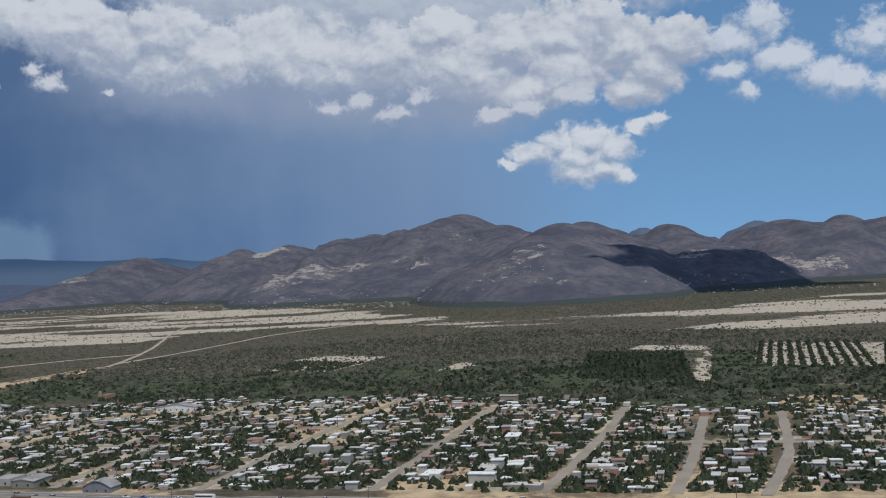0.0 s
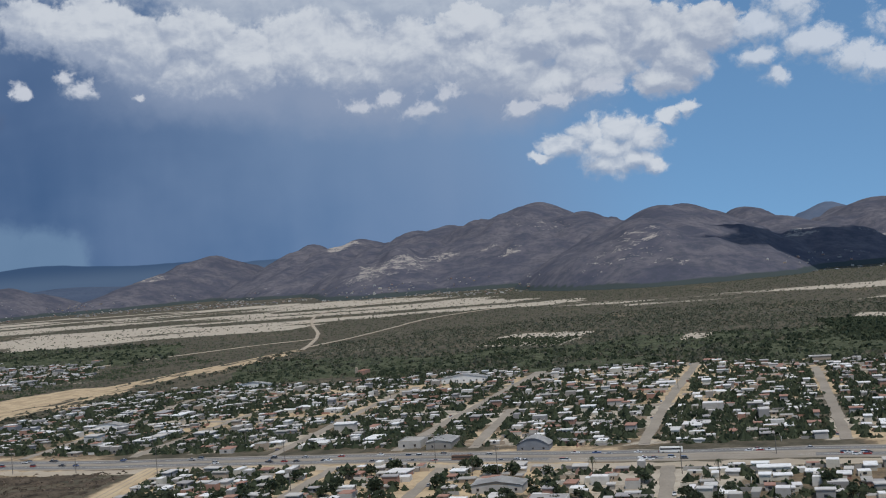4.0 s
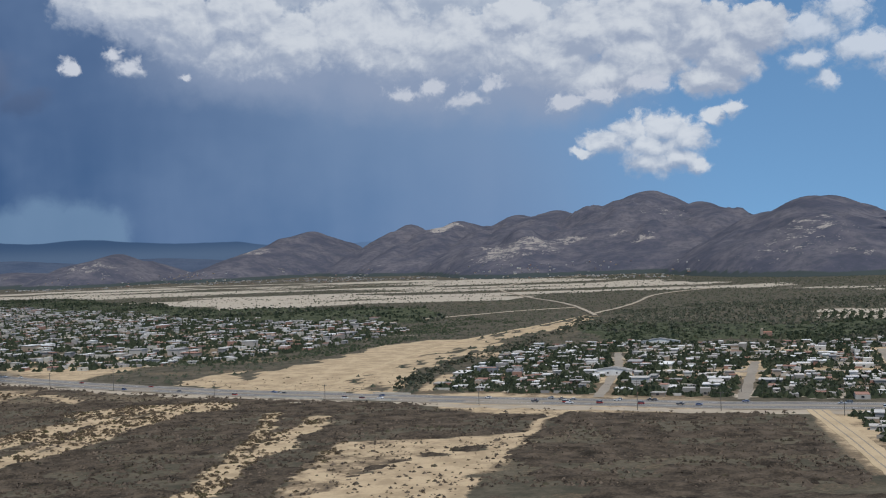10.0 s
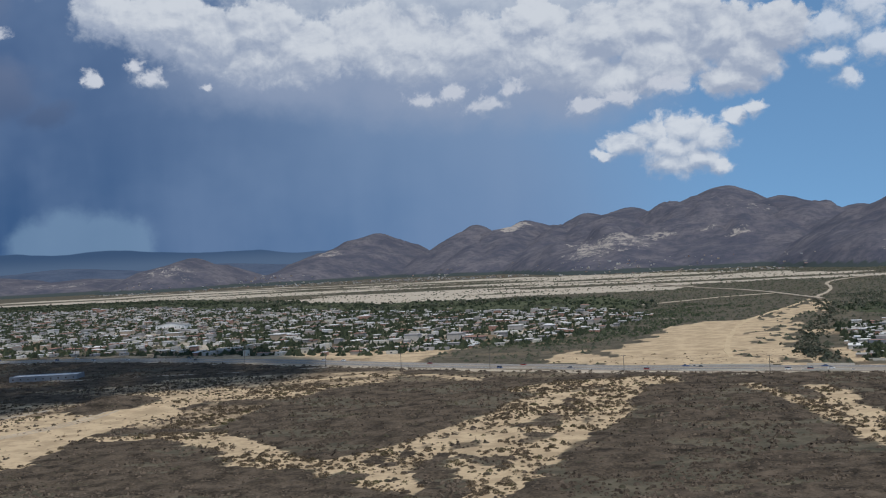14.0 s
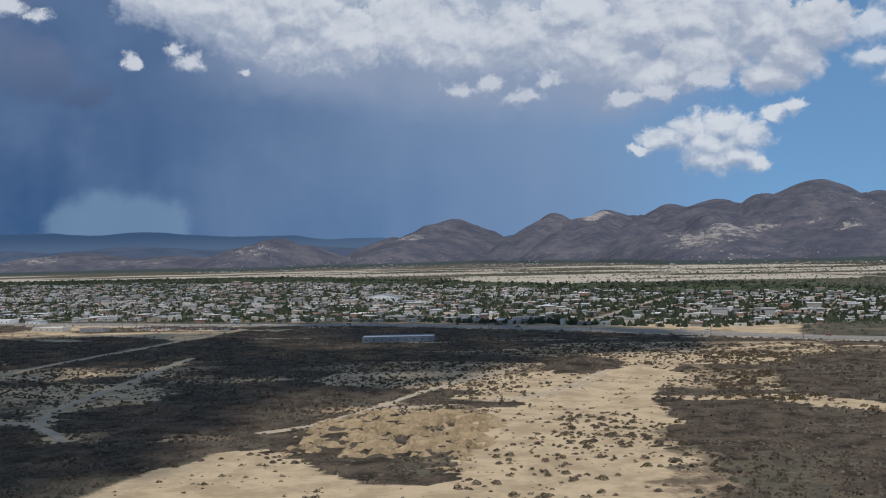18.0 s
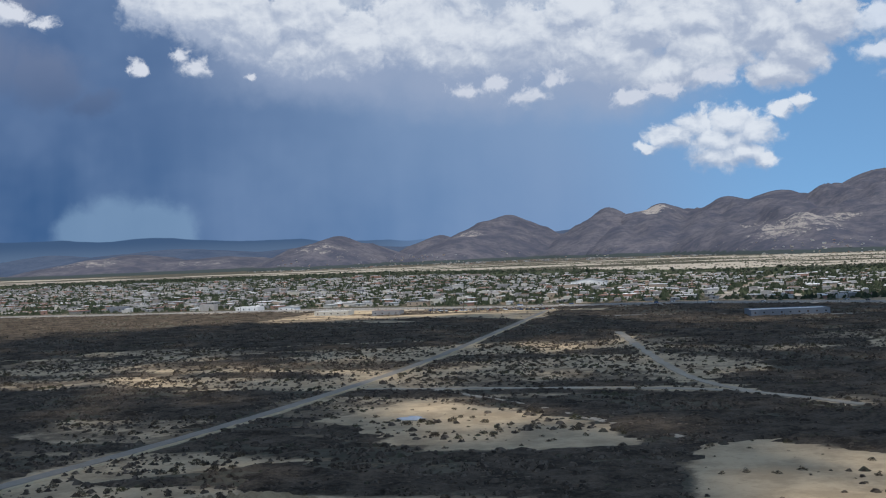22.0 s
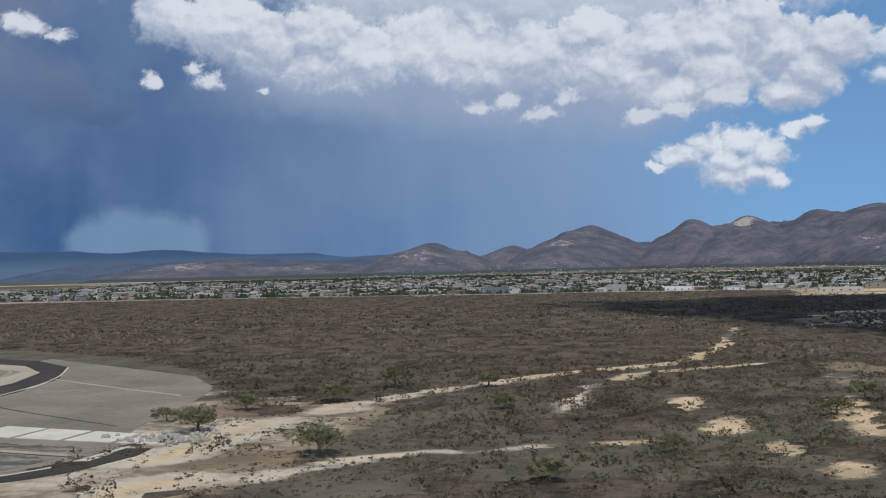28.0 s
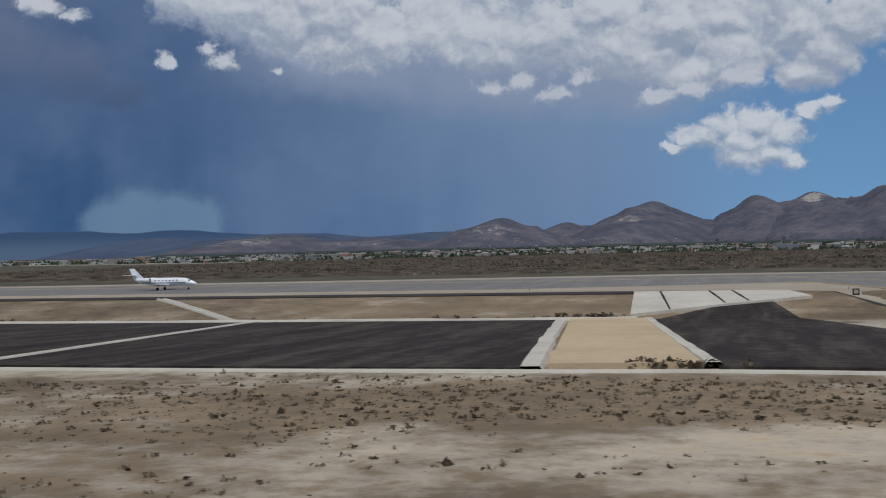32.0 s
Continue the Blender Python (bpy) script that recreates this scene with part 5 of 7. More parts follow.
# the closed body of the thickets: a low, lumpy canopy of twigs
xs, ys = np.arange(-1430, -292, 2.2), np.arange(40, 560, 1.9)
X, Y = np.meshgrid(xs, ys)
jr = np.random.RandomState(29)
X, Y = X + jr.uniform(-0.7, 0.7, X.shape), Y + jr.uniform(-0.6, 0.6, X.shape)
s, g, p = zones(X, Y)
highway_y = np.interp(-X, [-q[0] for q in HIGHWAY], [q[1] for q in HIGHWAY])
body = cover(X, Y) * np.clip(1.5 - 2.2 * s, 0, 1) * off_road(X, Y, 1.5) * (Y < highway_y - 12) * ~airfield(X, Y)
body = ease(body, 0.45, 0.85) * np.where(close_by(X, Y), 0.55, 1.0) * ~trodden(X, Y) * ease(fractal(X * 0.7, Y, 11, 97, 3), 0.36, 0.46)
H = (0.2 + 0.6 * jr.rand(*X.shape) ** 1.5) * body - 0.12
i = (np.arange(len(ys) - 1)[:, None] * len(xs) + np.arange(len(xs) - 1)[None]).ravel()
quads = np.stack([i, i + 1, i + len(xs) + 1, i + len(xs)], 1)
quads = quads[(H.ravel()[quads] > 0.02).any(1)]
kept, quads = np.unique(quads, return_inverse=True)
me = fast_mesh("thicket", np.stack([X, Y, height_at(X, Y) + H], -1).reshape(-1, 3)[kept], quads.reshape(-1, 4), [M["thicket"]])
tagged(new("thicket", me), "dark leafless thorn thicket closing over the soil", "thicket", "", "stuff")
# low tufts in the sandy washes and on the airfield strip
x, y = sow(rng, -1200, -330, 30, 460, 0.10)
s, g, p = zones(x, y)
keep = (s > 0.40) & off_road(x, y) & ~airfield(x, y) & ~close_by(x, y) & (rng.rand(len(x)) < 0.40)
plants("tufts", x[keep], y[keep], 0.4 + 1.3 * rng.rand(keep.sum()) ** 2.5, bush_templates(10, 2, 4, 601, 0.5), M["scrub"], "low dry tufts scattered over pale sand", "tufts", seed=9)
# darker shrubs that dot the washes and the bare ground between thickets
for x0, x1, y0, y1, per in ((-640, -425, 140, 385, 0.46), (-960, -740, 90, 330, 0.10), (-740, -590, 140, 420, 0.16), (-1070, -960, 130, 320, 0.10)):
    x, y = sow(rng, x0, x1, y0, y1, per)
    s, g, p = zones(x, y)
    keep = (s > 0.38) & off_road(x, y) & ~airfield(x, y) & (fractal(x, y, 12, 103, 3) + 0.4 * (rng.rand(len(x)) - 0.5) > 0.49) & (cover(x, y) > 0.035)
    plants("wash_scrub", x[keep], y[keep], 0.6 + 1.5 * rng.rand(keep.sum()) ** 1.8, bush_templates(10, 3, 6, 471), M["scrub"], "dark brown shrubs dotted over pale sand", "scrub", seed=48)
# small shrubs all over the thinly grown soil and the gullied bank
crowded = [(-735, 191), (-707, 176), (-683, 172), (-682, 208), (-699, 272), (-744, 300), (-775, 262)]
x, y = sow(rng, -1000, -640, 70, 420, 0.40)
s, g, p = zones(x, y)
closed = cover(x, y)
near_bank = inside(x + (fractal(x, y, 20, 161, 3) - 0.5) * 20, y, crowded)
keep = (closed < 0.75) & (closed > 0.035) & off_road(x, y) & ~airfield(x, y) & (near_bank | ((s < 0.78) & (fractal(x * 0.6, y, 9, 163, 3) + 0.5 * (rng.rand(len(x)) - 0.5) > 0.44)))
plants("soil_scrub", x[keep], y[keep], 0.35 + 1.15 * rng.rand(keep.sum()) ** 2.0, bush_templates(12, 2, 3, 481, 0.6), M["far_scrub"], "small brown shrubs scattered over pale soil", "scrub", seed=49)
x, y = sow(rng, -424, -366, 190, 305, 0.30)
keep = (zones(x, y)[0] > 0.4) & off_road(x, y) & (fractal(x, y, 10, 165, 4) + 0.3 * (rng.rand(len(x)) - 0.5) > 0.52)
plants("soil_scrub", x[keep], y[keep], 0.35 + 1.1 * rng.rand(keep.sum()) ** 2.0, bush_templates(12, 2, 3, 481, 0.6), M["far_scrub"], "small brown shrubs scattered over pale sand", "scrub", seed=50)
# low dry herbs on the trodden ground round the end of the drain
x, y = sow(rng, -1112, -1000, 30, 128, 2.2)
keep = (fractal(x, y * 1.4, 6, 151, 4) + 0.30 * (rng.rand(len(x)) - 0.5) > 0.50) & ~airfield(x, y) & (near_line(x, y, [(-1060, 30), (-1068, 66), (-1073, 83), (-1072, 93), (-1067, 112)]) > 1.6)
x, y = x[keep], y[keep]
ripe = rng.rand(len(x)) < 0.6
for name, pick, mat, words in (("dry_herbs", ripe, "scrub", "low brown herbs in patches on trodden soil"), ("straw_tufts", ~ripe, "straw", "small straw tufts on trodden soil")):
    plants(name, x[pick], y[pick], 0.18 + 0.55 * rng.rand(pick.sum()) ** 2.2, sprig_templates(10, 8, 153, 0.34, 0.42), M[mat], words, "grass", seed=12)
x, y = sow(rng, -1300, -1066, 14, 46, 9.0)
keep = (fractal(x * 0.22, y, 7, 171, 4) + 0.22 * (rng.rand(len(x)) - 0.5) > 0.51) & (y < np.where(x < -1162, 35.5, 46)) & ~((x > -1162) & (x < -1112))
x, y = x[keep], y[keep]
brown = rng.rand(len(x)) < 0.5
for pick, mat in ((brown, "scrub"), (~brown, "straw")):
    plants("dry_grass", x[pick], y[pick], 0.07 + 0.36 * rng.rand(pick.sum()) ** 3, sprig_templates(10, 5, 7, 0.20, 0.6), M[mat], "thin dry grass tufts on the sandy runway strip", "grass", seed=10)
# shrubs of the plain and the riverbed
far_bush = bush_templates(10, 2, 0, 801, 0.7)
x, y = sow(rng, -1500, 500, 400, 2000, 0.032)
s, g, p = zones(x, y)
town = inside(x, y, TOWN_NORTH) | inside(x, y, TOWN_SOUTH)
bed = inside(x, y, RIVERBED)
keep = ~town & (s < 0.5) & off_road(x, y) & (y > 12 + np.interp(-x, [-q[0] for q in HIGHWAY], [q[1] for q in HIGHWAY])) & (rng.rand(len(x)) < np.where(bed, 0.50 * (1.3 - np.clip(p, 0, 1.2)), 0.9))
plants("plain_scrub", x[keep], y[keep], 1.2 + 2.4 * rng.rand(keep.sum()) ** 2, far_bush, M["mesquite"], "grey-green shrubs dotted over the river plain", "shrubs", seed=11)
# dark scrub between the far town and the big wash
edge = [(-640, 500), (-556, 505), (-505, 560), (-470, 690), (-430, 800), (-480, 860), (-520, 740), (-545, 610)]
x, y = sow(rng, -640, -430, 500, 860, 0.11)
keep = inside(x, y, edge) & off_road(x, y) & (zones(x, y)[0] < 0.5) & (fractal(x, y, 30, 157, 3) > 0.38)
plants("edge_scrub", x[keep], y[keep], 1.2 + 2.2 * rng.rand(keep.sum()) ** 2, far_bush, M["leaf"], "dark green scrub beside the sandy wash", "shrubs", seed=15)
# woods
canopy = bush_templates(12, 2, 4, 121, 0.85, 0.45)
for name, poly, per, lo, hi in (("green_belt", GREEN_BELT, 0.070, 2.2, 5.4), ("north_wood", NORTH_WOOD, 0.024, 4.0, 8.0)):
    a = np.array(poly)
    x, y = sow(rng, *(a[:, 0].min(), a[:, 0].max()), *(a[:, 1].min(), a[:, 1].max()), per)
    clear_patch = np.zeros(len(x), bool)
    for f in FIELDS:
        clear_patch |= inside(x, y, f)
    keep = inside(x + (fractal(x, y, 60, 15) - 0.5) * 70, y + (fractal(x, y, 60, 16) - 0.5) * 70, poly) & ~clear_patch & (rng.rand(len(x)) < 0.5 + 0.8 * ease(fractal(x, y, 70, 14), 0.34, 0.55))
    upper = (y > 730 + 120 * (fractal(x, y, 90, 22) - 0.5)) & (name == "green_belt")
    keep &= ~upper | (rng.rand(len(x)) < 0.45)
    x, y, upper = x[keep], y[keep], upper[keep]
    size = (lo + (hi - lo) * rng.rand(len(x)) ** 1.5) * np.where(upper, 0.7, 1.0)
    pale_one = upper | (fractal(x, y, 45, 18, 3) + 0.5 * rng.rand(len(x)) > 0.86)
    plants(name, x[~pale_one], y[~pale_one], size[~pale_one], canopy, M["leaf"], "dense belt of dark green trees beside the river plain", "trees", seed=13)
    plants(name, x[pale_one], y[pale_one], size[pale_one], canopy, M["mesquite"], "grey-green thorn trees beside the river plain", "trees", seed=14)
# the closed canopy between the tree tops: a lumpy green sheet
for name, poly, top in (("canopy", GREEN_BELT, 1.5), ("canopy", NORTH_WOOD, 2.4)):
    a = np.array(poly)
    xs, ys = np.arange(a[:, 0].min(), a[:, 0].max(), 3.2), np.arange(a[:, 1].min(), min(a[:, 1].max(), 1450), 3.6)
    X, Y = np.meshgrid(xs, ys)
    X, Y = X + jr.uniform(-1.2, 1.2, X.shape), Y + jr.uniform(-1.2, 1.2, X.shape)
    n = (fractal(X, Y, 60, 15) - 0.5) * 50
    wood = inside(X + n, Y + n, poly) * ease(fractal(X, Y, 60, 14, 4), 0.40, 0.50)
    if top < 2:
        wood = wood * (Y < 730 + 120 * (fractal(X, Y, 90, 22) - 0.5))
    for f in FIELDS:
        wood = wood * ~inside(X, Y, f)
    H = (0.4 + 0.9 * jr.rand(*X.shape) ** 1.3) * top * wood - 0.3
    i = (np.arange(len(ys) - 1)[:, None] * len(xs) + np.arange(len(xs) - 1)[None]).ravel()
    quads = np.stack([i, i + 1, i + len(xs) + 1, i + len(xs)], 1)
    quads = quads[(H.ravel()[quads] > 0.02).any(1)]
    kept, quads = np.unique(quads, return_inverse=True)
    me = fast_mesh(name, np.stack([X, Y, height_at(X, Y) + H], -1).reshape(-1, 3)[kept], quads.reshape(-1, 4), [M["canopy"]])
    tagged(new(name, me), "closed grey-green canopy of the riverside woods", "trees", "", "stuff")
# orchards in rows
def orchard(corner, along, across, rows, columns, size, mat, label):
    i, j = np.meshgrid(np.arange(rows), np.arange(columns), indexing="ij")
    u, v = (i.ravel() + 0.5) / rows, (j.ravel() + 0.5) / columns
    keep = rng.rand(len(u)) > 0.05
    x, y = (corner[0] + along[0] * u + across[0] * v)[keep], (corner[1] + along[1] * u + across[1] * v)[keep]
    plants("orchard", x, y, size * (0.8 + 0.4 * rng.rand(len(x))), canopy, mat, label, "orchard", seed=17)


orchard((1, 621), (63, -37), (10, 166), 17, 42, 4.6, M["leaf"], "square mango orchard, dark green rows of trees")
orchard((104, 649), (66, -26), (32, 171), 11, 44, 3.6, M["leaf"], "orchard in pale-soiled rows")
orchard((170, 623), (90, -36), (43, 154), 15, 40, 3.6, M["leaf"], "orchard in pale-soiled rows")
orchard((-227, 757), (60, -36), (14, 66), 11, 14, 3.4, M["leaf"], "small orchard in rows beside a bare field")


# shrubs along the edges of the big wash
edge = np.array([(-432, 412), (-434, 461), (-420, 553), (-391, 685), (-380, 830)], float)
u = rng.rand(420)
k = np.minimum((u * 4).astype(int), 3)
f = (u * 4 - k)[:, None]
spot_xy = edge[k] * (1 - f) + edge[k + 1] * f
x, y = spot_xy[:, 0] + rng.normal(-4, 3.5, len(u)), spot_xy[:, 1] + rng.normal(0, 3, len(u))
plants("wash_shrubs", x, y, 1.2 + 2.2 * rng.rand(len(x)) ** 2, sprig_templates(10, 7, 44, 0.5, 0.6), M["mesquite"], "grey-green shrubs along the edge of the sandy wash", "shrubs", seed=45)
# ---- houses ----
TOWN_TURN = -8.0  # degrees: the streets lean a little
ct, st = math.cos(radians(TOWN_TURN)), math.sin(radians(TOWN_TURN))


def lots(poly, cell, fill, seed, jitter=0.42):
    """House places on a leaning grid of lots, off the streets."""
    r = np.random.RandomState(seed)
    a = np.array(poly, float)
    u, v = a[:, 0] * ct + a[:, 1] * st, -a[:, 0] * st + a[:, 1] * ct
    U, V = np.meshgrid(np.arange(u.min(), u.max(), cell), np.arange(v.min(), v.max(), cell * 0.9))
    U, V = U.ravel() + r.uniform(-jitter, jitter, U.size) * cell, V.ravel() + r.uniform(-jitter, jitter, V.size) * cell
    x, y = U * ct - V * st, U * st + V * ct
    keep = inside(x, y, poly) & (r.rand(len(x)) < fill) & off_road(x, y, 2.4)
    return x[keep], y[keep], r


def shell(bm, w, d, h, lip=0.22):
    """Block walls with a low parapet round a flat roof."""
    t = 0.14
    for x0, y0, x1, y1 in ((-w, -d, w, -d + t), (-w, d - t, w, d), (-w, -d + t, -w + t, d - t), (w - t, -d + t, w, d - t)):
        box(bm, x0, y0, -0.4, x1, y1, h + lip)
    return bm


def house(w, d, h, roof_kind, seed):
    """A small block house: walls, roof, door, windows and what stands on the roof."""
    r = random.Random(seed)
    base = tagged(new("house"), "", "house", "town houses")
    part("wall", shell(bmesh.new(), w, d, h), M["wall"], base)
    bm = bmesh.new()
    if roof_kind == "flat":
        box(bm, -w + 0.14, -d + 0.14, h - 0.12, w - 0.14, d - 0.14, h + 0.04)
    elif roof_kind == "sheet":
        slab(bm, [(-w - 0.3, -d - 0.3), (w + 0.3, -d - 0.3), (w + 0.3, d + 0.3), (-w - 0.3, d + 0.3)], h + 0.20, h + 0.30)
        for v in bm.verts:
            v.co.z += (v.co.y + d) * 0.08
    else:
        ridge = h + 0.22 + w * 0.45
        for s in (-1, 1):
            vs = [bm.verts.new(c) for c in ((s * (w + 0.3), -d - 0.3, h + 0.22), (s * (w + 0.3), d + 0.3, h + 0.22), (0, d + 0.3, ridge), (0, -d - 0.3, ridge))]
            bm.faces.new(vs if s < 0 else vs[::-1])
        bmesh.ops.solidify(bm, geom=bm.faces[:], thickness=0.10)
    part("roof", bm, M["roof" if roof_kind != "gable" else "tile"], base)
    part("door", box(bmesh.new(), w * 0.1, -d - 0.03, 0.0, w * 0.1 + 0.55, -d + 0.04, 1.2, 0.01), M["door"], base)
    storeys = 2 if h > 2.6 else 1
    for k in range(storeys):
        for fx in (-0.62, 0.55) if k else (-0.62, 0.62):
            z = 0.55 + k * 1.65
            win = part("window", box(bmesh.new(), w * fx - 0.36, -d - 0.04, z, w * fx + 0.36, -d + 0.03, z + 0.62, 0.01), M["door"], base)
            part("pane", box(bmesh.new(), w * fx - 0.30, -d - 0.055, z + 0.05, w * fx + 0.30, -d - 0.035, z + 0.57), M["glass"], win)
    if roof_kind == "flat":
        bm = bmesh.new()
        tx, ty = r.uniform(-0.5, 0.5) * w, r.uniform(-0.2, 0.6) * d
        tube(bm, (tx, ty, h + 0.03), (tx, ty, h + 0.55), 0.34, 0.34, 12); tube(bm, (tx, ty, h + 0.55), (tx, ty, h + 0.72), 0.34, 0.14, 12)
        part("water_tank", bm, M["tank"], base, "black plastic roof water tank")
    else:
        part("porch", slab(bmesh.new(), [(-w, -d - 1.3), (w, -d - 1.3), (w, -d), (-w, -d)], h - 0.25, h - 0.17), M["roof"], base)
        for x in (-w + 0.15, w - 0.15):
            part("porch_post", tube(bmesh.new(), (x, -d - 1.2, -0.3), (x, -d - 1.2, h - 0.25), 0.05, 0.05, 6), M["pole"], base)
    return base


KINDS = [(2.6, 2.2, 1.75, "flat", "small flat-roofed block house with a pale roof"), (3.4, 2.4, 1.8, "flat", "low flat-roofed house with stained walls"),
         (2.4, 2.6, 3.4, "flat", "two-storey block house with a flat roof"), (3.0, 2.0, 1.65, "sheet", "single-storey house under a corrugated sheet roof"),
         (3.8, 2.8, 1.9, "sheet", "wide shed-like house with a pale sheet roof"), (2.5, 2.2, 1.7, "gable", "house with a pitched reddish tile roof"),
         (4.2, 3.0, 1.9, "flat", "wide flat-roofed house painted white")]
masters = []
for i, (w, d, h, kind, words) in enumerate(KINDS):
    m = house(w, d, h, kind, i)
    m["label"] = words
    masters.append(m)

near_x, near_y, r1 = lots(TOWN_NEAR, 6.4, 0.74, 41)
south_x, south_y, r2 = lots(TOWN_SOUTH, 6.8, 0.58, 42)
HX, HY = np.concatenate([near_x, south_x]), np.concatenate([near_y, south_y])
BIG_PLACES = [(-160, 346, 10), (-197, 362, 13), (-148, 300, 9), (-208, 548, 16), (-334, 587, 14), (-276, 612, 9), (-410, 462, 9), (-140, 330, 8), (-166, 288, 9), (-152, 268, 7)]
free = np.ones(len(HX), bool)
for bx, by, br in BIG_PLACES:
    free &= np.hypot(HX - bx, HY - by) > br
HX, HY = HX[free], HY[free]
closest = np.argsort(np.abs(HX + 200) * 0.45 + HY)
hr = random.Random(7)
used = set()
for rank, i in enumerate(closest[:285]):
    k = hr.choices(range(len(KINDS)), (5, 4, 2, 3, 2, 1, 2))[0]
    turn = TOWN_TURN + hr.choice((0, 0, 0, 90, 180, -90)) + hr.uniform(-4, 4)
    m = pose(HX[i], HY[i], float(height_at(np.array([HX[i]]), np.array([HY[i]]))[0]), 0, 0, turn)
    m = m @ Matrix.Diagonal((*(hr.uniform(0.50, 0.74),) * 2, 0.80, 1))
    if k in used:
        copy_thing(masters[k], m)
    else:
        masters[k].matrix_basis = m
        used.add(k)


def far_houses(name, x, y, label, seed, small=1.0):
    """The rest of a town in two meshes: walls with parapets, and roofs."""
    r = np.random.RandomState(seed)
    n = len(x)
    w, d = r.uniform(1.1, 3.2, n) * small, r.uniform(1.0, 2.1, n) * small
    h = np.where(r.rand(n) < 0.16, r.uniform(2.2, 2.8, n), r.uniform(1.1, 1.5, n)) * small
    big = np.where(r.rand(n) < 0.06, 1.9, 1.0)
    w, d, h = w * big, d * big, h * (0.7 + 0.4 * big)
    turn = radians(TOWN_TURN) + r.normal(0, 0.05, n) + np.where(r.rand(n) < 0.4, math.pi / 2, 0)
    z = hill_height(x, y)

    def block(hw, hd, z0, z1):
        sx, sy = np.array([-1, 1, 1, -1, -1, 1, 1, -1]), np.array([-1, -1, 1, 1, -1, -1, 1, 1])
        px, py = sx * hw[:, None], sy * hd[:, None]
        c, s = np.cos(turn)[:, None], np.sin(turn)[:, None]
        zz = np.where(np.arange(8) < 4, z0[:, None], z1[:, None]) + z[:, None]
        return np.stack([px * c - py * s + x[:, None], px * s + py * c + y[:, None], zz], -1).reshape(-1, 3)
    cube = np.array([(0, 1, 5, 4), (1, 2, 6, 5), (2, 3, 7, 6), (3, 0, 4, 7), (4, 5, 6, 7)])
    faces = (np.arange(n)[:, None, None] * 8 + cube).reshape(-1, 4)
    tagged(new(name, fast_mesh(name, block(w, d, h * 0 - 0.4, h), faces, [M["wall"]])), label, "houses", "", "stuff")
    over = np.where(r.rand(n) < 0.5, 0.25, -0.10)
    tagged(new(name + "_roofs", fast_mesh(name + "_roofs", block(w + over, d + over, h - 0.02, h + np.where(over > 0, 0.24, 0.14)), faces, [M["roof"]])), "pale flat and sheet roofs of the town", "roofs", "", "stuff")
    # dark openings on the near side: doors and windows as shallow recessed frames
    k = r.rand(n) < 0.75
    hw, hd = np.full(n, 0.45), np.full(n, 0.06)
    face = block(hw, hd, np.full(n, 0.5), np.full(n, 1.15))
    push = np.stack([np.sin(turn) * (d + 0.02), -np.cos(turn) * (d + 0.02), turn * 0], -1)
    face = (face.reshape(n, 8, 3) + push[:, None])[k].reshape(-1, 3)
    tagged(new(name + "_windows", fast_mesh(name + "_windows", face, (np.arange(k.sum())[:, None, None] * 8 + cube).reshape(-1, 4), [M["glass"]])), "dark windows of the town houses", "windows", "", "stuff")


rest = closest[285:]
far_houses("south_town", HX[rest], HY[rest], "dense small block houses of the town", 51, 0.84)
nx_, ny_, r3 = lots(TOWN_NORTH, 9.4, 0.55, 43)
far_houses("north_town", nx_, ny_, "dense small block houses of the town beyond the highway", 52, 0.98)
hx_, hy_ = sow(np.random.RandomState(61), -1800, 500, 1700, 2900, 0.0016)
low = (hill_height(hx_, hy_) < 26) & (fractal(hx_, hy_, 160, 63, 3) > 0.53) & ~inside(hx_, hy_, RIVERBED)
hx_, hy_ = hx_[low], hy_[low]
far_houses("foothill_houses", hx_, hy_ , "scattered white houses at the foot of the mountains", 53, 0.75)


# ---- larger buildings ----
def hall(name, x, y, turn, w, d, h, roof, wall, label, category="building"):
    """A hall with openings along its front. roof: flat, pitched or barrel."""
    base = tagged(new(name), label, category)
    base.matrix_basis = pose(x, y, 0, 0, 0, turn)
    part("wall", shell(bmesh.new(), w, d, h, 0.0 if roof != "flat" else 0.3), wall, base)
    bm = bmesh.new()
    if roof == "flat":
        box(bm, -w + 0.14, -d + 0.14, h - 0.2, w - 0.14, d - 0.14, h + 0.05)
    else:
        n = 12 if roof == "barrel" else 2
        rise = w * (0.42 if roof == "barrel" else 0.16)
        prof = [(-w - 0.3 + (2 * w + 0.6) * i / n, h + rise * (math.sin(math.pi * i / n) if roof == "barrel" else 1 - abs(2 * i / n - 1))) for i in range(n + 1)]
        rows = [[bm.verts.new((px, py, pz)) for px, pz in prof] for py in (-d - 0.3, d + 0.3)]
        for i in range(n):
            bm.faces.new((rows[0][i], rows[0][i + 1], rows[1][i + 1], rows[1][i]))
        bmesh.ops.solidify(bm, geom=bm.faces[:], thickness=0.12)
        for py in (-d + 0.05, d - 0.05):
            ends = bmesh.new()
            ends.faces.new([ends.verts.new((px * 0.97, py, pz - 0.1)) for px, pz in prof])
            part("gable", ends, wall, base)
    part("roof", bm, M["sheet"] if roof != "flat" else M["roof"], base)
    count = max(2, int(w / 1.6))
    for i in range(count):
        cx = -w + 2 * w * (i + 0.5) / count
        frame_ = part("window", box(bmesh.new(), cx - 0.36, -d - 0.05, h * 0.34, cx + 0.36, -d + 0.03, h * 0.66, 0.01), M["door"], base)
        part("pane", box(bmesh.new(), cx - 0.29, -d - 0.07, h * 0.34 + 0.07, cx + 0.29, -d - 0.045, h * 0.66 - 0.07), M["glass"], frame_)
    return base


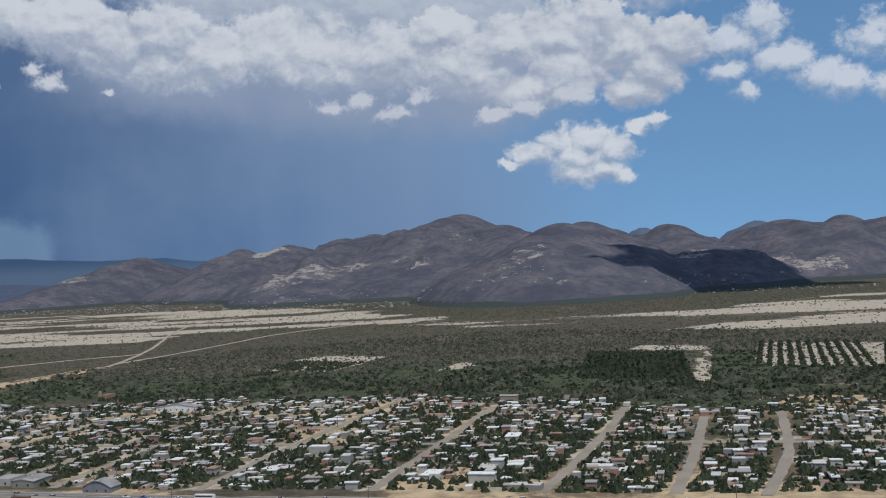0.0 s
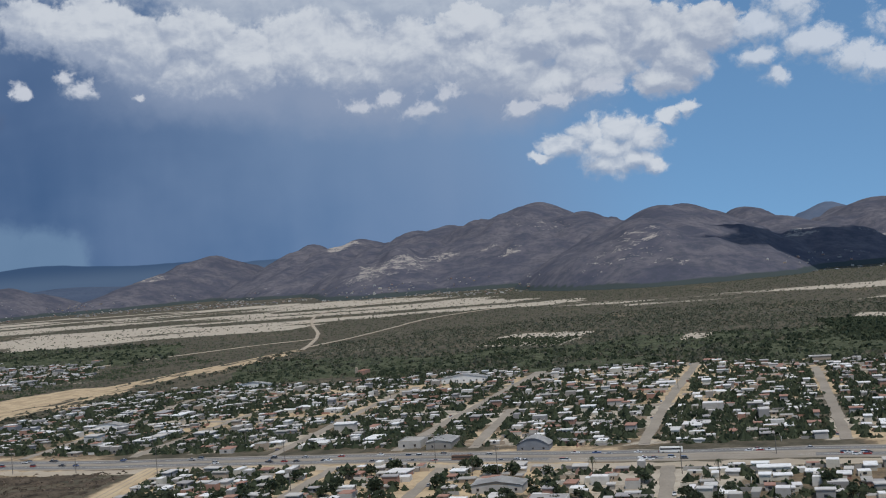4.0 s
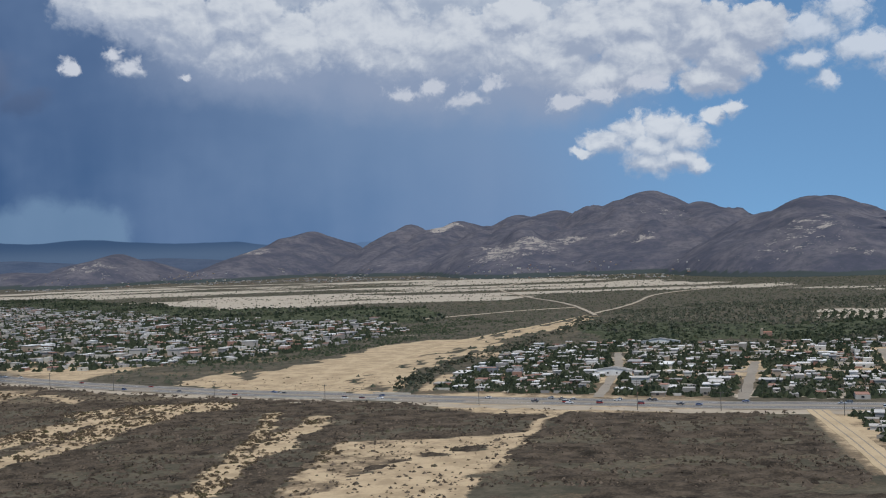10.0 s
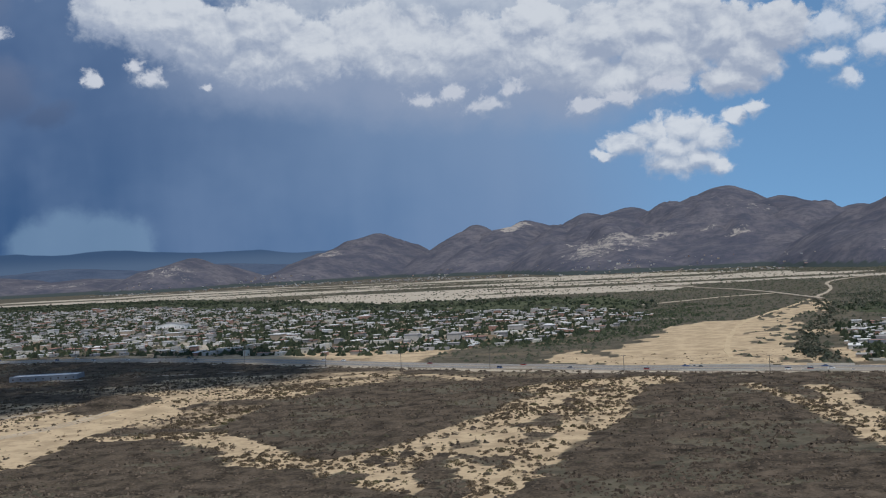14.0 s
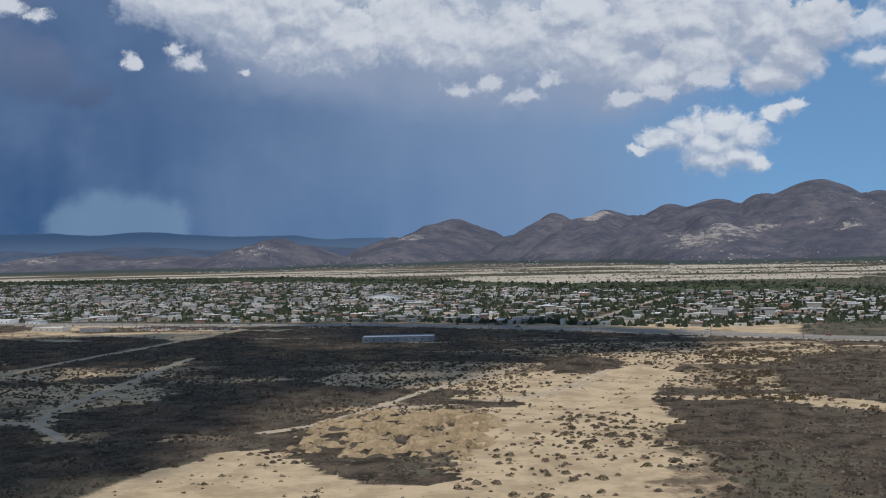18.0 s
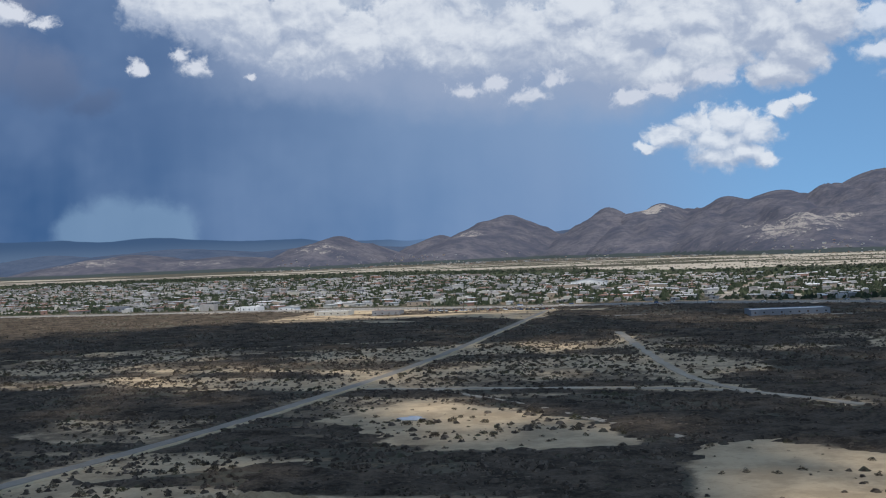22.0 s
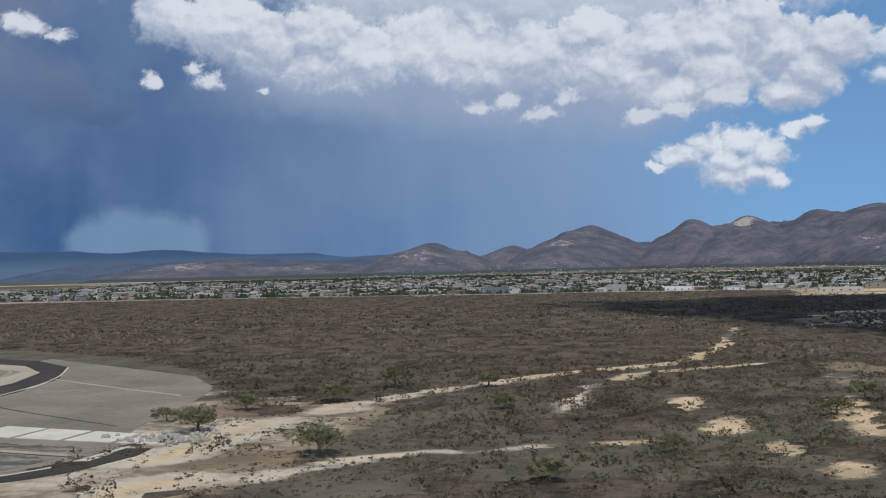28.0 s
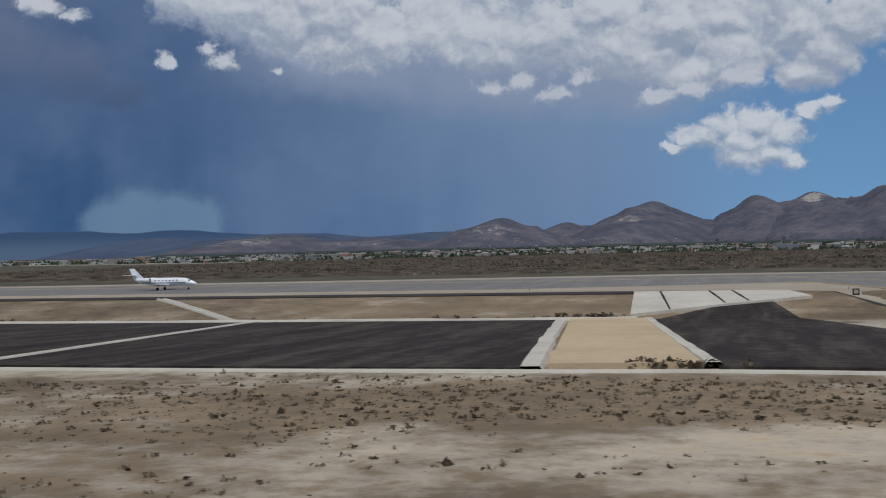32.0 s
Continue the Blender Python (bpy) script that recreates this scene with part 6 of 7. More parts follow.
hall("market_hall", -160, 346, TOWN_TURN, 5.2, 3.2, 2.2, "barrel", M["blue_wall"], "market hall with a curved grey barrel roof")
hall("workshop", -203, 364, TOWN_TURN, 4.0, 4.5, 2.6, "flat", M["wall"], "grey flat-roofed workshop building beside the highway")
hall("workshop", -192, 360, TOWN_TURN, 4.4, 5.5, 2.8, "pitched", M["wall"], "grey workshop with a pale sheet roof beside the highway")
hall("school", -208, 548, TOWN_TURN, 12.0, 3.4, 2.4, "pitched", M["white_wall"], "long white school building with a pale roof", "school")
hall("greenhouse", -334, 587, TOWN_TURN, 10.0, 2.2, 1.8, "pitched", M["white_wall"], "long low greenhouse shed at the edge of town", "shed")
hall("warehouse", -410, 462, TOWN_TURN + 4, 4.2, 2.6, 2.6, "flat", M["blue_wall"], "blue-painted warehouse by the sandy wash", "warehouse")
hall("warehouse", -398, 459, TOWN_TURN + 4, 3.4, 2.2, 2.0, "flat", M["blue_wall"], "low blue-grey warehouse by the sandy wash", "warehouse")
hall("stable", -356, 452, TOWN_TURN, 7.5, 2.6, 2.0, "pitched", M["white_wall"], "long white-roofed shed near the highway", "shed")
hall("warehouse", -1047, 566, -6, 7, 4, 2.2, "flat", M["white_wall"], "white warehouse with a flat roof beside the highway", "warehouse")
hall("warehouse", -1020, 558, -6, 5, 3.5, 2.0, "pitched", M["white_wall"], "white warehouse with a pale sheet roof", "warehouse")
hall("warehouse", -1085, 588, -6, 6, 3.5, 2.0, "pitched", M["white_wall"], "long pale warehouse at the edge of town", "warehouse")
hall("warehouse", -950, 575, -6, 6, 4, 2.4, "pitched", M["wall"], "grey shed with a wide sheet roof", "warehouse")
hall("warehouse", -1150, 600, -6, 6, 4, 3.0, "flat", M["blue_wall"], "dark blue-grey two-storey commercial building", "building")
hall("shed", -975, 505, -4, 9, 4, 1.8, "flat", M["wall"], "low shed with a flat roof at the edge of the scrub", "shed")
hall("shed", -945, 497, -4, 7, 3, 1.8, "flat", M["wall"], "low shed with a flat roof at the edge of the scrub", "shed")
hall("water_works", -766, 436, 12, 15, 5, 1.9, "flat", M["blue_wall"], "long grey concrete tank building in open ground", "building")
hall("warehouse", -166, 288, TOWN_TURN, 7.0, 3.4, 2.4, "pitched", M["wall"], "long grey workshop with a dull sheet roof", "warehouse")
hall("warehouse", -152, 268, TOWN_TURN, 5.0, 3.0, 2.2, "flat", M["wall"], "grey flat-roofed depot between houses", "warehouse")
hall("school", -880, 800, -4, 13, 5, 3.2, "pitched", M["white_wall"], "white school hall beside a green sports field", "school")


def church(x, y):
    base = tagged(new("church"), "small brick church with a slim bell tower", "church")
    base.matrix_basis = pose(x, y, 0, 0, 0, TOWN_TURN)
    part("nave", shell(bmesh.new(), 2.4, 4.5, 3.2), M["brick_wall"], base)
    part("roof", box(bmesh.new(), -2.2, -4.3, 3.0, 2.2, 4.3, 3.3, 0.03), M["tile"], base)
    part("tower", box(bmesh.new(), -3.6, -4.6, -0.3, -2.1, -3.1, 5.0, 0.05), M["concrete"], base)
    bm = bmesh.new()
    bmesh.ops.create_uvsphere(bm, u_segments=14, v_segments=8, radius=0.7, matrix=Matrix.Translation((-2.85, -3.85, 5.0)))
    part("dome", bm, M["concrete"], base)
    part("door", box(bmesh.new(), -0.6, -4.58, 0, 0.6, -4.46, 2.0, 0.02), M["door"], base)


church(-276, 612)


# ---- trees that stand near: trunk, limbs and a ragged crown ----
def tree(size, seed):
    r = random.Random(seed)
    base = tagged(new("tree"), "", "tree", "town trees")
    bm = bmesh.new()
    tube(bm, (0, 0, -0.3), (0.1, 0.05, size * 0.34), 0.16, 0.10, 7)
    for i in range(5):
        a = i * 1.26 + r.random()
        tube(bm, (0.1, 0.05, size * r.uniform(0.22, 0.34)), (math.cos(a) * size * 0.26, math.sin(a) * size * 0.26, size * r.uniform(0.48, 0.66)), 0.08, 0.03, 5)
    part("trunk", bm, M["bark"], base)
    t = sprig_templates(1, 170, seed, 0.62, 0.20, 0.35)[0].reshape(-1, 3) * size
    t[:, 2] = t[:, 2] * 0.9 + size * 0.28
    crown = new("crown", fast_mesh("crown", t, np.arange(len(t)).reshape(-1, 4), [M["leaf"]]))
    crown.parent = base
    return base


near_trees = [tree(s, i + 70) for i, s in enumerate((3.4, 4.2, 4.8, 3.0, 5.4))]
for t, words in zip(near_trees, ("dark green shade tree between houses", "spreading green tree over a yard", "tall dark green tree between roofs", "small round-crowned green tree", "large dense green tree in town")):
    t["label"] = words
tr = np.random.RandomState(77)
tx, ty = sow(tr, -430, 140, 190, 470, 0.010)
keep = (inside(tx, ty, TOWN_NEAR) | inside(tx, ty, TOWN_SOUTH)) & off_road(tx, ty, 1.0)
tx, ty = tx[keep], ty[keep]
order = np.argsort(np.abs(tx + 200) * 0.45 + ty)
for rank, i in enumerate(order[:240]):
    m = pose(tx[i], ty[i], float(height_at(tx[i:i + 1], ty[i:i + 1])[0]), 0, 0, tr.rand() * 360)
    if rank < 5:
        near_trees[rank].matrix_basis = m
    else:
        copy_thing(near_trees[rank % 5], m)
crowns, far_crowns = bush_templates(12, 2, 5, 311, 0.95, 0.42), bush_templates(12, 2, 1, 321, 0.95, 0.5)
for name, poly, per, lo, hi, words in (("south_trees", TOWN_SOUTH, 0.165, 1.8, 4.6, "dark green trees among the town houses"), ("near_trees", TOWN_NEAR, 0.170, 1.6, 4.0, "dark green trees among the town houses"),
                                       ("north_trees", TOWN_NORTH, 0.066, 2.0, 5.2, "green trees among the far town houses")):
    a = np.array(poly)
    x, y = sow(tr, a[:, 0].min(), a[:, 0].max(), a[:, 1].min(), a[:, 1].max(), per)
    keep = inside(x, y, poly) & off_road(x, y, 0.5) & (tr.rand(len(x)) < 0.35 + 0.9 * ease(fractal(x, y, 50, 19), 0.4, 0.6))
    plants(name, x[keep], y[keep], lo + (hi - lo) * tr.rand(keep.sum()) ** 1.4, far_crowns if name == "north_trees" else crowns, M["leaf"], words, "trees", seed=33)



# ---- low walls between the yards, one joined mesh ----
def yard_walls(polys, cell, seed):
    r = np.random.RandomState(seed)
    out, faces = [], []
    cube = np.array([(0, 1, 5, 4), (1, 2, 6, 5), (2, 3, 7, 6), (3, 0, 4, 7), (4, 5, 6, 7)])
    for poly in polys:
        x, y, _ = lots(poly, cell, 0.62, seed, 0.25)
        n = len(x)
        turn = radians(TOWN_TURN) + np.where(r.rand(n) < 0.5, 0, math.pi / 2) + r.normal(0, 0.03, n)
        half, h, z = r.uniform(1.4, 3.8, n), r.uniform(0.7, 1.15, n), height_at(x, y)
        sx, sy = np.array([-1, 1, 1, -1] * 2), np.array([-1, -1, 1, 1] * 2) * 0.07
        px, py = sx * half[:, None], np.broadcast_to(sy, (n, 8))
        c, s = np.cos(turn)[:, None], np.sin(turn)[:, None]
        zz = np.where(np.arange(8) < 4, -0.4, h[:, None]) + z[:, None]
        faces.append((np.arange(n)[:, None, None] * 8 + cube).reshape(-1, 4) + 8 * sum(len(o) // 8 for o in out))
        out.append(np.stack([px * c - py * s + x[:, None], px * s + py * c + y[:, None], zz], -1).reshape(-1, 3))
    me = fast_mesh("yard_walls", np.concatenate(out), np.concatenate(faces), [M["wall"]])
    tagged(new("yard_walls", me), "low block walls between the yards of the town", "walls", "", "stuff")


yard_walls([TOWN_NEAR, TOWN_SOUTH], 7.0, 91)
# ---- airfield ----
def plate(name, pts, mat, z, label, category, under=0.5):
    """A paved area with the outline pts."""
    bm = slab(bmesh.new(), pts, z - under, z)
    for v in bm.verts:
        v.co.z += float(height_at(v.co.x, v.co.y))
    ob = finish(name, bm, mat)
    return tagged(ob, label, category, "", "structure")


def arc(cx, cy, r, a0, a1, n=10):
    return [(cx + r * math.cos(radians(a0 + (a1 - a0) * i / n)), cy + r * math.sin(radians(a0 + (a1 - a0) * i / n))) for i in range(n + 1)]


LEFT_EDGE = [(-1156, 10), (-1155.1, 28), (-1155, 38.5), (-1155.7, 50), (-1158.1, 67), (-1160.7, 85.5), (-1166, 105), (-1170.6, 122), (-1173, 124.6)]
RIGHT_EDGE = [(-1115, 10), (-1117.6, 36), (-1119, 47), (-1120.9, 62), (-1124.2, 89), (-1127.2, 112), (-1129.9, 131), (-1135.1, 147), (-1146, 154.5), (-1162, 157.5)]
FAR_EDGE = [(-1184, 157), (-1230, 150), (-1290, 146), (-1440, 140)]
plate("taxiway", RIGHT_EDGE + FAR_EDGE + [(-1440, 113), (-1205, 114.5), (-1184, 120)] + LEFT_EDGE[::-1], M["apron"], 0.10, "grey asphalt taxiway meeting the runway", "taxiway")
plate("shoulder_left", [(-1159.9, 10), (-1159.3, 27.8), (-1159, 35), (-1159.5, 44), (-1160.9, 56), (-1162.2, 66), (-1166.4, 87), (-1170.4, 101), (-1180, 106.2), (-1440, 106.5), (-1440, 113.2), (-1205, 114.7), (-1184, 120.2)] + [(x + 0.2, y + 0.2) for x, y in LEFT_EDGE[::-1]], M["concrete"], 0.085, "sun-bleached concrete taxiway shoulder", "shoulder")
OUTER = [(-1110, 10), (-1112.8, 37), (-1114.4, 51), (-1116.2, 65), (-1120.6, 100), (-1125, 131), (-1131, 146), (-1141.5, 157), (-1158, 164), (-1186, 165), (-1230, 159), (-1290, 155), (-1440, 149)]
plate("shoulder_right", [(x - 0.2, y - 0.1) for x, y in RIGHT_EDGE + FAR_EDGE] + OUTER[::-1], M["concrete"], 0.085, "wide sun-bleached concrete shoulder round the taxiway", "shoulder")
PAD = [(-1108.9, 53.5), (-1110.7, 68.5), (-1113, 88), (-1116.9, 120.5), (-1121.8, 137), (-1132, 155), (-1146, 167), (-1158, 171)]
plate("blast_pad", [(-1114.3, 53.0)] + PAD + [(-1158, 164.2), (-1141.5, 157.2), (-1131, 146.1), (-1125, 131.1), (-1120.6, 100.1), (-1116.2, 65.1)], M["tar"], 0.075, "black bitumen strip beside the taxiway shoulder", "pavement")
plate("tar_strip", [(-1440, 101), (-1178, 101), (-1174, 102), (-1184, 106), (-1440, 106.5)], M["tar"], 0.06, "black bitumen strip along the taxiway", "pavement")
# infield fields that fall to a ditch between runway and taxiway
plate("tarred_field", [(-1180, 38.6), (-1172, 38.2), (-1165, 40.6), (-1166.2, 48), (-1168.4, 58), (-1172.6, 78), (-1174.4, 85), (-1185.6, 84.8)], M["tar_spray"], 0.12, "tar-sprayed sloping drainage field", "field")
plate("tarred_field", [(-1174.4, 85.1), (-1185, 85.1), (-1181, 91), (-1176, 94)], M["tar_spray"], 0.12, "tar-sprayed sloping drainage field", "field")
plate("tarred_field", [(-1440, 37.2), (-1213, 37.2), (-1187.4, 37.4), (-1193.3, 83.6), (-1219, 82), (-1440, 80)], M["tar_spray"], 0.12, "wide tar-sprayed drainage field", "field")
plate("earth_dam", [(-1186.4, 38), (-1180.6, 39), (-1186.2, 84), (-1192.2, 84)], M["dirt_road"], 0.24, "flat tan earth strip between tarred fields", "field")
plate("concrete_spillway", [(-1187.6, 86.5), (-1180.6, 91.5), (-1172.6, 96.4), (-1174.5, 101), (-1188.5, 101)], M["pale_concrete"], 0.26, "pale concrete spillway slab with dark joints", "spillway")
for a, b in (((-1184.5, 89), (-1186, 100.8)), ((-1180, 92.5), (-1181.5, 100.8)), ((-1178, 93.6), (-1179.4, 100.8))):
    ribbon("joint", [a, ((a[0] + b[0]) / 2, (a[1] + b[1]) / 2), b], 0.14, M["tar"], 0.275, 2, 0, label="dark joint in the concrete spillway", category="joint")


def kerb(line, width, z, mat="pale_concrete", label="pale concrete kerb of the drainage field", wobble=0.10):
    return ribbon("kerb", line, width, M[mat], z, 2.5, wobble, label=label, category="kerb")


kerb([(-1440, 36.4), (-1300, 36.4), (-1213, 36.4), (-1187, 36.8), (-1180, 37.6), (-1172, 36.8)], 0.5, 0.07, wobble=0.03)
kerb([(-1440, 81.5), (-1300, 82.5), (-1219, 83), (-1193, 84.2), (-1187, 85.2)], 1.0, 0.26, wobble=0.22)
kerb([(-1187.0, 37.2), (-1190, 60), (-1192.9, 83.8)], 0.75, 0.19, wobble=0.04)
kerb([(-1180.2, 38.8), (-1183, 60), (-1186, 84.5)], 0.55, 0.26, wobble=0.03)
kerb([(-1212.5, 37.5), (-1216, 60), (-1219.5, 82)], 0.4, 0.20, wobble=0.03)
for off in (0.0, 0.7):
    kerb([(-1222 + off, 84), (-1230 + off, 92), (-1239 + off, 100.5)], 0.2, 0.16, wobble=0.02)
# drained slope beyond the bitumen strip
SLOPE = [(-1108, 47.2), (-1099, 55), (-1089, 63), (-1080, 72), (-1078, 80), (-1083.6, 93), (-1088, 114), (-1092, 127), (-1102, 141), (-1125, 157), (-1146, 171)] + [(x + 0.1, y) for x, y in PAD[:-1][::-1]]
plate("graded_slope", SLOPE, M["graded"], 0.03, "smooth graded grey-tan slope with drains", "field")
for a, b, dark in (((-1113.8, 85), (-1080.5, 77.5), 1), ((-1112.4, 76.8), (-1084.2, 68.6), 1), ((-1111.5, 70), (-1089, 63.4), 1), ((-1118.4, 112.6), (-1086, 94), 0), ((-1123, 137), (-1092, 118), 2)):
    mid = ((a[0] + b[0]) / 2, (a[1] + b[1]) / 2 - 0.6)
    if dark != 0:
        for off, wide in ((0.0, 0.15), (0.42, 0.09)):
            kerb([(a[0], a[1] + off), (mid[0], mid[1] + off), (b[0], b[1] + off)], wide, 0.085, "concrete", "low concrete drain kerb across the graded slope", 0.02)
    if dark != 2:
        ribbon("gutter", [(a[0], a[1] - 0.45), (mid[0], mid[1] - 0.45), (b[0], b[1] - 0.45)], 0.22, M["tar"], 0.055, 3, 0.04, label="dark gutter beside a drain kerb", category="gutter")
kerb([(-1110, 46.8), (-1106, 50), (-1099, 54.4), (-1091, 59.4), (-1083, 66), (-1079, 71), (-1078.4, 78), (-1078.0, 82.4)], 0.20, 0.09, wobble=0.04)
kerb([(-1108.4, 47), (-1109.3, 54)] + PAD[1:6], 0.16, 0.12, wobble=0.02)
ribbon("tar_drain", [(-1108, 46.0), (-1099.6, 52.4), (-1094, 55.8), (-1087.5, 60), (-1082, 65), (-1077.9, 70.2), (-1076.0, 76), (-1076.6, 81.5)], (3.2, 3.0, 2.8, 2.6, 2.2), M["tar"], 0.06, 3, 0.2, label="bitumen-lined drain beside the pale kerb", category="drain")
for a, b, wide in (((-1110.5, 80.6), (-1081.5, 73.4), (3.0, 5.6, 6.0, 5.2)), ((-1108, 73.2), (-1086, 66.6), (2.2, 4.6, 5.0, 4.0)), ((-1104, 84.6), (-1080.4, 80.0), (1.0, 2.2, 2.0, 2.4)), ((-1103, 66.6), (-1091, 62.6), (3.6, 4.2, 1.6))):
    ribbon("oil_stain", [a, ((a[0] + b[0]) / 2, (a[1] + b[1]) / 2 - 0.2), b], wide, M["oiled"], 0.045, 0.8, 0.30, label="dark oiled stain on the graded slope", category="stain")
for i in range(4):
    x0, x1 = -1097.5 + i * 5.7, -1097.5 + i * 5.7 + 5.2
    top, low = lambda x: 92.6 - (x + 1098) * 0.21, lambda x: 86.4 - (x + 1098) * 0.14
    plate("channel_slab", [(x0, low(x0)), (x1, low(x1)), (x1, top(x1)), (x0, top(x0))], M["pale_concrete"], 0.10, "pale concrete slab of the drainage channel", "slab")


# ---- painted lines ----
def line(name, pts, width, mat, label, z=0.115):
    return ribbon(name, pts, width, mat, z, 2.0, 0.012, label=label, category="marking")


for off in (0.30, 0.72):
    line("edge_line", [(x + off, y) for x, y in LEFT_EDGE], 0.10, M["yellow"], "yellow double edge line of the taxiway")
    line("edge_line", [(x - off, y) for x, y in RIGHT_EDGE], 0.10, M["yellow"], "yellow double edge line of the taxiway")
for off in (0.0, 0.6):
    line("hold_line", [(-1154.6, 43.6 + off), (-1137, 45.4 + off), (-1118.8, 47.2 + off)], 0.26, M["yellow"], "solid yellow runway holding line")
dashes = tagged(new("hold_dashes"), "broken yellow bars of the runway holding line", "marking", "", "structure")
dash = None
for i in range(19):
    x = -1153.9 + i * 1.93
    if dash is None:
        dash = part("bar", box(bmesh.new(), -0.5, -0.13, -0.02, 0.5, 0.13, 0.0), M["yellow"], dashes)
        dash.matrix_basis = pose(x, 42.95 + (x + 1154.6) * 0.1, 0.119, 0, 0, 5.7)
    else:
        twin("bar", dash, pose(x, 42.95 + (x + 1154.6) * 0.1, 0.119, 0, 0, 5.7), dashes)
line("centre_line", [(-1121.4, 20), (-1123.3, 34.7), (-1124.9, 47.4), (-1129.4, 81), (-1131.9, 100), (-1136.4, 130), (-1141, 141), (-1150, 145), (-1170, 145), (-1200, 141), (-1440, 130)], 0.13, M["yellow"], "yellow taxiway centre line curving to the runway")
line("centre_line", [(-1145.6, 16), (-1146.9, 27), (-1148.9, 42.5), (-1149.8, 49), (-1152.9, 74), (-1155.6, 95), (-1158.6, 118), (-1165.6, 132), (-1173.8, 142)], 0.12, M["yellow"], "pale taxiway lead-off line")
for a, b in (((-1125.7, 49.5), (-1129.7, 80)), ((-1124.8, 49.5), (-1128.7, 80)), ((-1150.3, 47.5), (-1153.9, 74)), ((-1149.5, 47.5), (-1152.9, 74))):
    for k in range(9):
        u, v = k / 9, (k + 0.6) / 9
        line("lead_bar", [(a[0] + (b[0] - a[0]) * q, a[1] + (b[1] - a[1]) * q) for q in (u, (u + v) / 2, v)], 0.12, M["yellow"], "yellow broken bar beside the centre line")
for pts in ([(-1132, 14), (-1137, 60), (-1150, 110)], [(-1140, 20), (-1143, 70), (-1152, 118)], [(-1128, 30), (-1136, 84), (-1146, 120)]):
    line("tyre_streak", pts, 0.4, M["rubber_mark"], "faint dark tyre streak on the asphalt", 0.106)


# ---- signs and lights ----
def letter(text, size, mat, parent, m):
    curve = bpy.data.curves.new("letter", "FONT")
    curve.body, curve.size, curve.align_x, curve.align_y, curve.extrude = text, size, "CENTER", "CENTER", 0.006
    tmp = new("letter_curve", curve)
    deps = bpy.context.evaluated_depsgraph_get()
    me = bpy.data.meshes.new_from_object(tmp.evaluated_get(deps))
    bpy.data.objects.remove(tmp)
    me.materials.clear(); me.materials.append(mat)
    ob = new("letter", me)
    ob.parent, ob.matrix_basis = parent, m
    return ob


def taxi_sign(x, y, z, letter_left, turn, label):
    base = tagged(new("taxiway_sign"), label, "sign", "taxiway signs")
    base.matrix_basis = pose(x, y, z, 0, 0, turn)
    part("footing", box(bmesh.new(), -0.95, -0.22, -0.15, 0.95, 0.22, 0.06, 0.02), M["pale_concrete"], base)
    for lx in (-0.65, 0.0, 0.65):
        part("leg", box(bmesh.new(), lx - 0.03, -0.03, 0.06, lx + 0.03, 0.03, 0.14), M["steel"], base)
    part("case", box(bmesh.new(), -0.80, -0.09, 0.13, 0.80, 0.09, 0.62, 0.015), M["black_panel"], base, "black sign case")
    side = -1 if letter_left else 1
    part("panel", box(bmesh.new(), -0.25 - 0.02 * side if letter_left else -0.77, -0.105, 0.17, 0.77 if letter_left else 0.25, -0.088, 0.58), M["dim_panel"], base, "grey direction panel")
    for k in range(4):
        cx = (0.26 if letter_left else -0.26) + (k - 1.5) * 0.2
        part("bar", box(bmesh.new(), cx - 0.06, -0.115, 0.33, cx + 0.06, -0.104, 0.45), M["white_line"], base)
    letter("A", 0.36, M["sign_yellow"], base, pose(side * 0.53, -0.098, 0.37, 90, 0, 0))
    return base


taxi_sign(-1163.4, 41.6, 0.0, True, 14, "black taxiway sign with the letter A on a concrete footing")
taxi_sign(-1109.2, 46.2, 0.0, False, 14, "black taxiway sign with the letter A on a concrete footing")
back = tagged(new("sign_back"), "tan back of a small taxiway sign on a concrete base", "sign", "taxiway signs")
back.matrix_basis = pose(-1168.9, 97.5, -0.2, 0, 0, 14)
part("footing", box(bmesh.new(), -0.35, -0.2, -0.3, 0.35, 0.2, 0.05, 0.02), M["concrete"], back)
part("board", box(bmesh.new(), -0.30, -0.05, 0.05, 0.30, 0.05, 0.62, 0.02), M["black_panel"], back)
part("panel", box(bmesh.new(), -0.20, -0.07, 0.18, 0.20, -0.048, 0.52), M["concrete"], back)


def guard_light(x, y):
    base = tagged(new("runway_guard_light"), "low twin guard light on a white base", "light", "guard lights")
    base.matrix_basis = pose(x, y, 0.0, 0, 0, 12)
    part("base", box(bmesh.new(), -0.42, -0.22, -0.15, 0.42, 0.22, 0.05, 0.02), M["white_wall"], base)
    part("stem", tube(bmesh.new(), (0, 0, 0.05), (0, 0, 0.16), 0.04, 0.04, 8), M["steel"], base)
    for s in (-0.12, 0.12):
        part("lamp", tube(bmesh.new(), (s, 0.05, 0.25), (s, -0.08, 0.25), 0.11, 0.11, 12), M["black_panel"], base, "black lamp housing")


guard_light(-1160.9, 41.4)
guard_light(-1112.2, 46.9)
box_yellow = tagged(finish("marker_block", box(bmesh.new(), -0.55, -0.2, -0.1, 0.55, 0.2, 0.16, 0.03), M["yellow"]), "low yellow concrete marker block", "marker")
box_yellow.matrix_basis = pose(-1113.2, 50.8, 0.02, 0, 0, 10)
first = None
